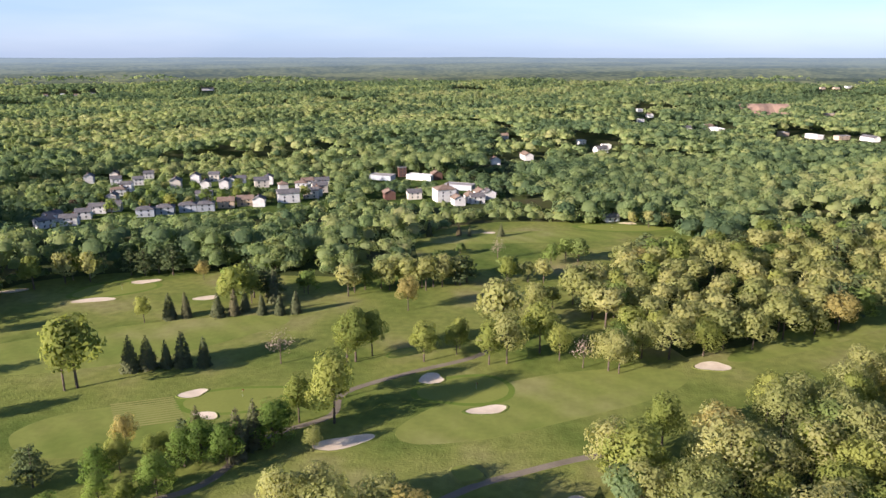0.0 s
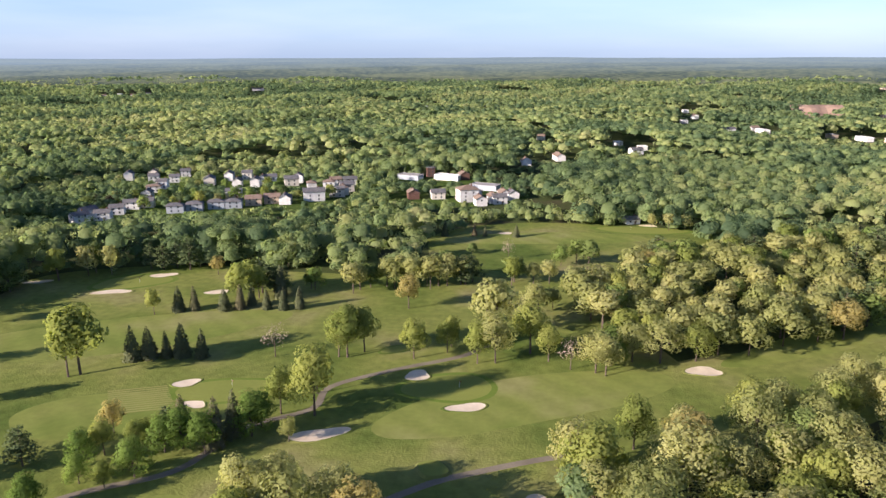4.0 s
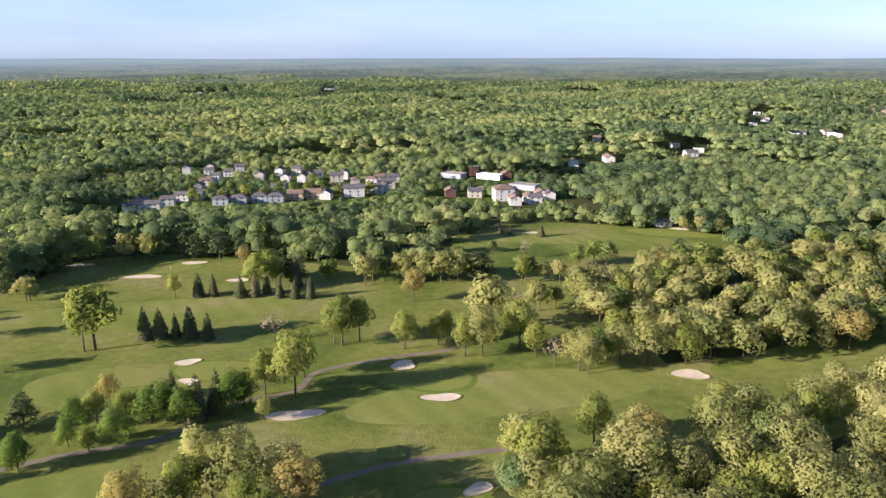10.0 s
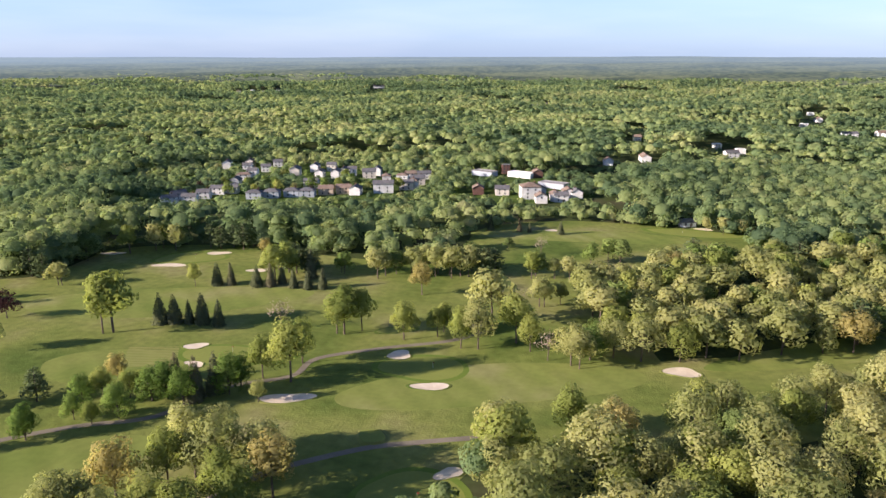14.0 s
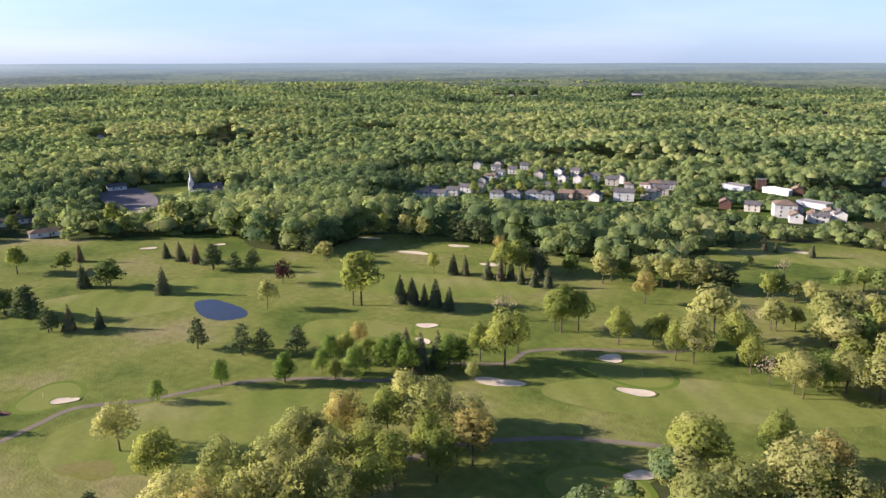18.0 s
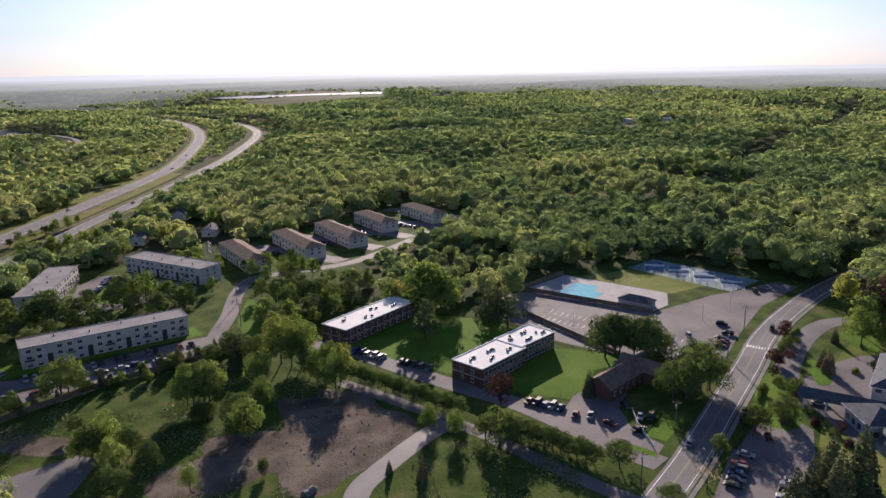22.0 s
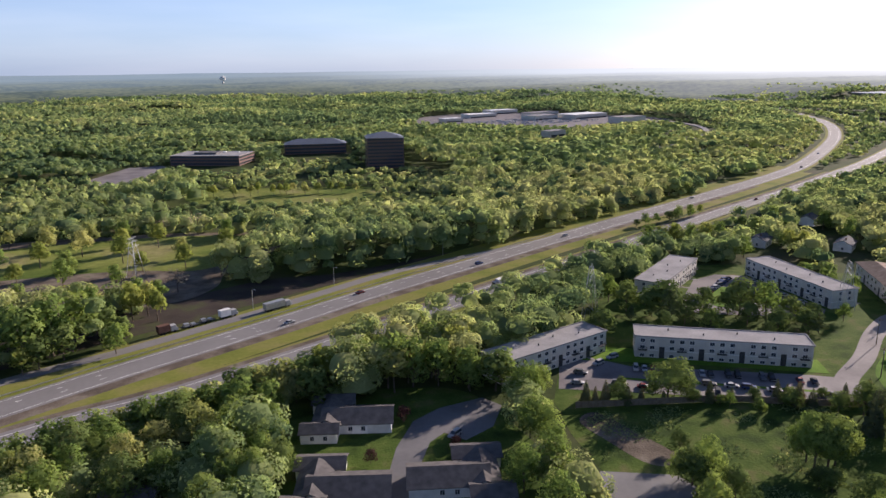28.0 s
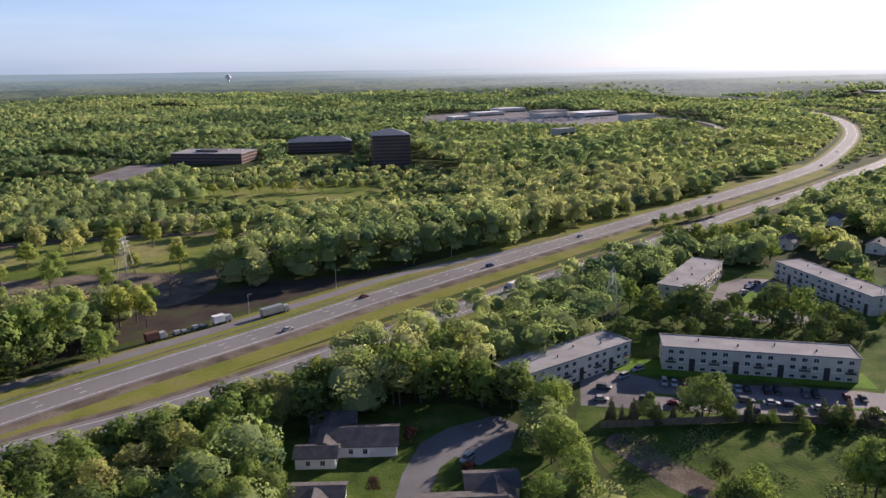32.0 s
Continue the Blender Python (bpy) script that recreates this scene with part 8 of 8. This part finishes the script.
# ---- poles, signs, rails ----
def pylon(x, y, turn, H):
    """A lattice power pylon."""
    e = thing("pylon", "grey steel lattice power pylon", "pylon", "power pylons", pose(x, y, 0, 0, 0, turn))
    b, t = 3.2, 0.7
    at = lambda k, z: Vector(((1 if k in (0, 3) else -1) * (b + (t - b) * z / H), (1 if k < 2 else -1) * (b + (t - b) * z / H), z))
    for k in range(4):
        part("leg", tube(bmesh.new(), at(k, 0), at(k, H), 0.14, 0.10, 4), M["steel"], e)
    n = 6
    for i in range(n):
        z0, z1 = H * i / n, H * (i + 1) / n
        for k in range(4):
            a, b = (k, (k + 1) % 4) if (i + k) % 2 else ((k + 1) % 4, k)
            part("brace", tube(bmesh.new(), at(a, z0), at(b, z1), 0.07, 0.07, 3), M["steel"], e)
    for z, w in ((H * 0.78, 4.5), (H * 0.9, 3.8), (H, 3.0)):
        part("crossarm", tube(tube(bmesh.new(), (-w, 0, z), (w, 0, z), 0.12, 0.12, 4), (-w, 0, z), (0, 0, z + 1.0), 0.06, 0.06, 3), M["steel"], e)


pylon(-81, -314, 60, 22)
pylon(114, -425, 60, 20)
pylon(-189, -300, 60, 20)


def utility_pole(x, y, turn):
    e = thing("utility_pole", "brown wooden utility pole with a crossarm", "utility pole", "utility poles", pose(x, y, 0, 0, 0, turn))
    part("pole", tube(bmesh.new(), (0, 0, -0.3), (0, 0, 10.5), 0.17, 0.11, 6), M["wood"], e)
    part("crossarm", boxes((-0.06, 0.06, -1.2, 1.2, 9.6, 9.75)), M["wood"], e)
    part("transformer", tube(bmesh.new(), (0.3, 0, 8.2), (0.3, 0, 9.1), 0.22, 0.22, 8), M["steel"], e)


for px in (-118, -150, -182, -214, -246):
    utility_pole(px, -63.2 if px > -160 else -61.3, 0)
utility_pole(-170, -262, 40), utility_pole(-196, -282, 40), utility_pole(-150, -238, 40)


def lamp_post(x, y, turn, h=9):
    e = thing("street_lamp", "grey steel highway lamp post", "street lamp", "lamp posts", pose(x, y, 0, 0, 0, turn))
    part("pole", tube(bmesh.new(), (0, 0, -0.2), (0, 0, h), 0.12, 0.07, 6), M["steel"], e)
    part("arm", tube(bmesh.new(), (0, 0, h - 0.05), (2.2, 0, h + 0.3), 0.05, 0.04, 5), M["steel"], e)
    part("lamp_head", boxes((1.8, 2.7, -0.15, 0.15, h + 0.22, h + 0.4)), M["steel"], e)


for i in range(24, 64, 6):
    p, q = offset(west, 22.5)[i], offset(west, 22.5)[i + 1]
    lamp_post(p[0], p[1], math.degrees(math.atan2(q[1] - p[1], q[0] - p[0])) - 90)
for px, py in ((-228, -92), (-250, -78), (-275, -72), (-215, -120)):
    lamp_post(px, py, 30, 7)


def road_sign(x, y, turn, w, h, z):
    """A green highway sign on two posts, with bars for its lettering."""
    e = thing("highway_sign", "green highway direction sign on steel posts", "road sign", "", pose(x, y, 0, 0, 0, turn))
    part("panel", boxes((-w / 2, w / 2, -0.05, 0.05, z, z + h)), M["sign_green"], e)
    part("lettering", boxes((-w * 0.35, w * 0.35, 0.051, 0.06, z + h * 0.6, z + h * 0.72), (-w * 0.25, w * 0.25, 0.051, 0.06, z + h * 0.3, z + h * 0.42)), M["line"], e)
    for px in (-w * 0.35, w * 0.35):
        part("post", tube(bmesh.new(), (px, -0.12, -0.2), (px, -0.12, z + h), 0.1, 0.1, 5), M["steel"], e)


road_sign(13.8, -309, 25, 5.0, 3.2, 4.4)
road_sign(-255, -470, 40, 6.0, 3.0, 4)
for nm, line, o, a, b in (("guard_rail", east, -8.2, 20, 66), ("guard_rail", west, 9.0, 12, 42)):
    e = thing(nm, "galvanised guard rail beside the highway", "guard rail", "", pose(0, 0, 0))
    ln = offset(line, o)[a:b]
    bm = strip(bmesh.new(), ln, 0.05, -0.05, 0.75, 0.4)
    part("rail", bm, M["steel"], e)
    for p in ln[::2]:
        part("post", boxes((p[0] - 0.08, p[0] + 0.08, p[1] - 0.08, p[1] + 0.08, 0, 0.7)), M["steel"], e)

# fountain in the pond
e = thing("fountain", "white fountain spray in the dark pond", "fountain", "", pose(-113.5, 47.4, 0.05))
r = np.random.default_rng(4)
n = 2200
a, t = r.uniform(0, 6.283, n), r.uniform(0, 1, n)
c = np.stack([4.2 * t * np.cos(a), 4.2 * t * np.sin(a), 1.3 * (1 - (1.6 * t - 0.6) ** 2) * r.uniform(0.7, 1, n) + 0.05], 1)
sp = new("spray", leaf_mesh("spray", c, np.tile([0, 0, 1.0], (n, 1)), 0.19 * r.uniform(0.5, 1.5, n), M["foam"], seed=3))
sp.parent = e

# shed by the pond
e = thing("shed", "small dark garden shed with a pale roof", "shed", "", pose(-95, 78, 0, 0, 0, 55))
part("wall", wall_frame(5, 3.6, 2.4, 1.0), M["wood"], e)
part("roof", gable_roof(5, 3.6, 2.4, 1.0, 0.3), M["flat_roof"], e)
part("door", boxes((-0.6, 0.6, 1.8, 1.86, 0, 2.0)), M["dark"], e)


def hedge(line, w, h, mat, label, seed):
    """A clipped row of leaves."""
    pts = smooth_line(line)
    r = np.random.default_rng(seed)
    seg = np.array(pts)
    n = int(sum(math.dist(a, b) for a, b in zip(pts, pts[1:])) * 45 * (w + h))
    i = r.integers(0, len(seg) - 1, n)
    f = r.uniform(0, 1, (n, 1))
    p = seg[i] * (1 - f) + seg[i + 1] * f
    d = sphere_dirs(r, n, -0.1)
    c = np.stack([p[:, 0] + d[:, 0] * w / 2, p[:, 1] + d[:, 1] * w / 2, 0.1 + np.abs(d[:, 2]) * h], 1)
    me = leaf_mesh("hedge", c, d, 0.28 * r.uniform(0.6, 1.3, n), mat, seed=seed)
    return tagged(new("hedge", me), label, "hedge", "hedges")


hedge([(-181, 25), (-167, 31.5), (-152, 38)], 1.0, 0.7, LEAF["G"], "low dark clipped hedge beside a tee", 1)
hedge([(-165.6, 23.7), (-168, 27.5), (-170.5, 31.5)], 0.9, 0.6, LEAF["G"], "low dark clipped hedge between two tees", 2)
hedge([(-126, 33), (-137, 39), (-139.5, 47), (-135, 56), (-122, 62), (-109, 63.5)], 0.8, 0.5, LEAF["G"], "low reeds along the pond edge", 3)
sheet("flower_bed", [(-207, 47.5), (-196.5, 59), (-188.3, 73), (-177, 84), (-174.5, 82), (-180, 70), (-189, 56), (-199.5, 46)], 0.1, M["petal"], "long bed of reddish mulch and azaleas", "flower bed")
for k in range(11):
    hedge([(-203.5 + 2.55 * k + 0.8 * math.sin(k * 3), 47 + 3.3 * k), (-202.8 + 2.55 * k, 48 + 3.3 * k), (-202 + 2.55 * k, 49.3 + 3.3 * k)], 1.6, 0.7 + 0.3 * math.sin(k * 2), LEAF["RGR"[k % 3]], "low rounded azalea bush in a mulched bed", 40 + k)
hedge([(-222, -46.5), (-240, -46), (-255, -43)], 1.5, 1.3, LEAF["G"], "dark shrubs along the road", 5)
hedge([(-150, -47), (-172, -46), (-196, -47)], 1.5, 1.2, LEAF["G"], "dark shrubs along the road", 6)


# weeds and young growth on the rough ground
MEADOWS = [[(-20, -185), (-40, -205), (-42, -238), (-90, -232), (-135, -220), (-138, -185), (-126, -165), (-121, -166), (-106, -173), (-94, -164), (-80, -172), (-62, -168), (-56, -165), (-64, -152), (-78, -150), (-73, -138), (-80, -130), (-60, -112), (-30, -120)],
           [(-122, -118), (-84, -118), (-66, -108), (-60, -72), (-128, -72)]]
r = np.random.default_rng(77)
gx, gy = r.uniform(-140, -10, 120000), r.uniform(-240, -66, 120000)
clump = np.sin(gx / 3.1 + 1.7 * np.sin(gy / 5.0)) + np.sin(gy / 3.7 + 1.3 * np.sin(gx / 4.3)) + 0.8 * np.sin(gx / 9 - gy / 11)
keep = (clump + r.normal(0, 0.5, 120000) > 0.95) & (inside(gx, gy, MEADOWS[0]) | inside(gx, gy, MEADOWS[1])) & ~near_line(gx, gy, [(-55, -206), (-32, -190)], 11)
gx, gy, clump = gx[keep], gy[keep], clump[keep]
n = len(gx)
c = np.stack([gx, gy, 0.08 + r.uniform(0, 0.28, n) * np.clip(clump, 0.6, 3)], 1)
me = leaf_mesh("weeds", c, np.tile([0.2, 0.1, 1.0], (n, 1)), 0.34 * r.uniform(0.5, 1.3, n), LEAF["W"], np.clip(0.5 + r.normal(0, 0.25, n), 0, 1), 0.5, 78)
tagged(new("weeds", me), "tall weeds and tussocks on rough ground", "weeds", "", "stuff")


def flagstick(x, y):
    """A thin pole with a small flag in a putting green's hole."""
    e = thing("flagstick", "thin white flagstick with a red flag", "flagstick", "flagsticks of the golf course", pose(x, y, 0.06))
    part("pole", tube(bmesh.new(), (0, 0, 0), (0, 0, 2.3), 0.03, 0.025, 5), M["trim"], e)
    part("flag", boxes((0.03, 0.5, -0.01, 0.01, 1.95, 2.3)), PAINT["red"], e)


for i, (x, y, rx, ry, turn, kind) in enumerate(GREENS):
    if kind == "green" and rx > 8:
        flagstick(x + 0.25 * rx * math.cos(i * 2.0), y + 0.25 * ry * math.sin(i * 2.0))

# wires along the road
POLES = [(-118, -63.2), (-150, -63.2), (-182, -61.3), (-214, -61.3), (-246, -61.3)]
for a, b in zip(POLES, POLES[1:]):
    e = thing("power_line", "dark overhead wires sagging between wooden poles", "power line", "wires along the road", pose(a[0], a[1], 9.8))
    for o in (-1.1, 0.0, 1.1):
        bm = bmesh.new()
        pts = [Vector(((b[0] - a[0]) * k / 6, (b[1] - a[1]) * k / 6 + o, -0.9 * (1 - (k / 3 - 1) ** 2))) for k in range(7)]
        for p, q in zip(pts, pts[1:]):
            tube(bm, p, q, 0.025, 0.025, 3)
        part("wire", bm, M["dark"], e)

# rubble on the dirt lot
r = random.Random(12)
bm = bmesh.new()
for k in range(150):
    x, y, q = r.uniform(-122, -78), r.uniform(-172, -128), r.uniform(0.12, 0.4)
    if inside(np.array([x]), np.array([y]), [(-80, -150), (-95, -168), (-120, -168), (-122, -150), (-112, -128), (-84, -130)])[0]:
        top = bm.verts.new((x + r.uniform(-0.1, 0.1), y, 0.05 + q))
        ring = [bm.verts.new((x + q * 1.2 * math.cos(a) * r.uniform(0.6, 1.2), y + q * 1.2 * math.sin(a) * r.uniform(0.6, 1.2), 0.04)) for a in (0, 1.2, 2.5, 3.8, 5.0)]
        for i in range(5):
            bm.faces.new((ring[i], ring[(i + 1) % 5], top))
tagged(part("rubble", bm, M["concrete"]), "loose stones and rubble on bare dirt", "rubble", "", "stuff")
e = thing("rock_pile", "small heap of broken rock on the dirt lot", "rock pile", "", pose(-75, -133, 0))
for k in range(9):
    q = r.uniform(0.5, 1.1)
    part("rock", tube(bmesh.new(), (r.uniform(-2.5, 2.5), r.uniform(-1.2, 1.2), 0), (r.uniform(-2.5, 2.5), r.uniform(-1.2, 1.2), q), q, q * 0.5, 6), M["concrete"], e)


# shrubs along the clubhouse walls and drive
for i, (x, y, h, k) in enumerate([(-164, -17, 1.6, "G"), (-167, -21, 1.4, "R"), (-172, -25, 1.5, "G"), (-176, -30, 1.7, "R"), (-161.5, 1, 1.2, "G"), (-167, 13, 1.3, "G"), (-176, 16.5, 1.2, "G"), (-186, 17.5, 1.3, "G"),
                                  (-198, 17.5, 1.2, "G"), (-210, 18, 1.3, "G"), (-194, -37, 1.4, "R"), (-202, -40, 1.5, "G"), (-222, -22, 1.4, "G"), (-232, -17, 1.5, "G"), (-240, -10, 1.4, "G")]):
    hedge([(x - 1.2, y), (x, y + 0.3), (x + 1.2, y)], 2.2, h, LEAF[k], "rounded shrub beside the clubhouse", 200 + i)


# rows of far cars on the shopping centre's car park
r = random.Random(71)
bm = bmesh.new()
for row in range(9):
    for k in range(34):
        if r.random() < 0.6:
            u, v = -120 + k * 7.0, -60 + row * 15
            x, y = -400 + 0.92 * u - 0.38 * v, -1345 + 0.38 * u + 0.92 * v
            box(bm, x - 2.2, x + 2.2, y - 0.9, y + 0.9, 1.0, 1.9)
            box(bm, x - 1.2, x + 1.0, y - 0.75, y + 0.75, 1.9, 2.5)
tagged(part("parked_cars", bm, PAINT["silver"]), "rows of small parked cars on a wide car park", "cars", "", "stuff")
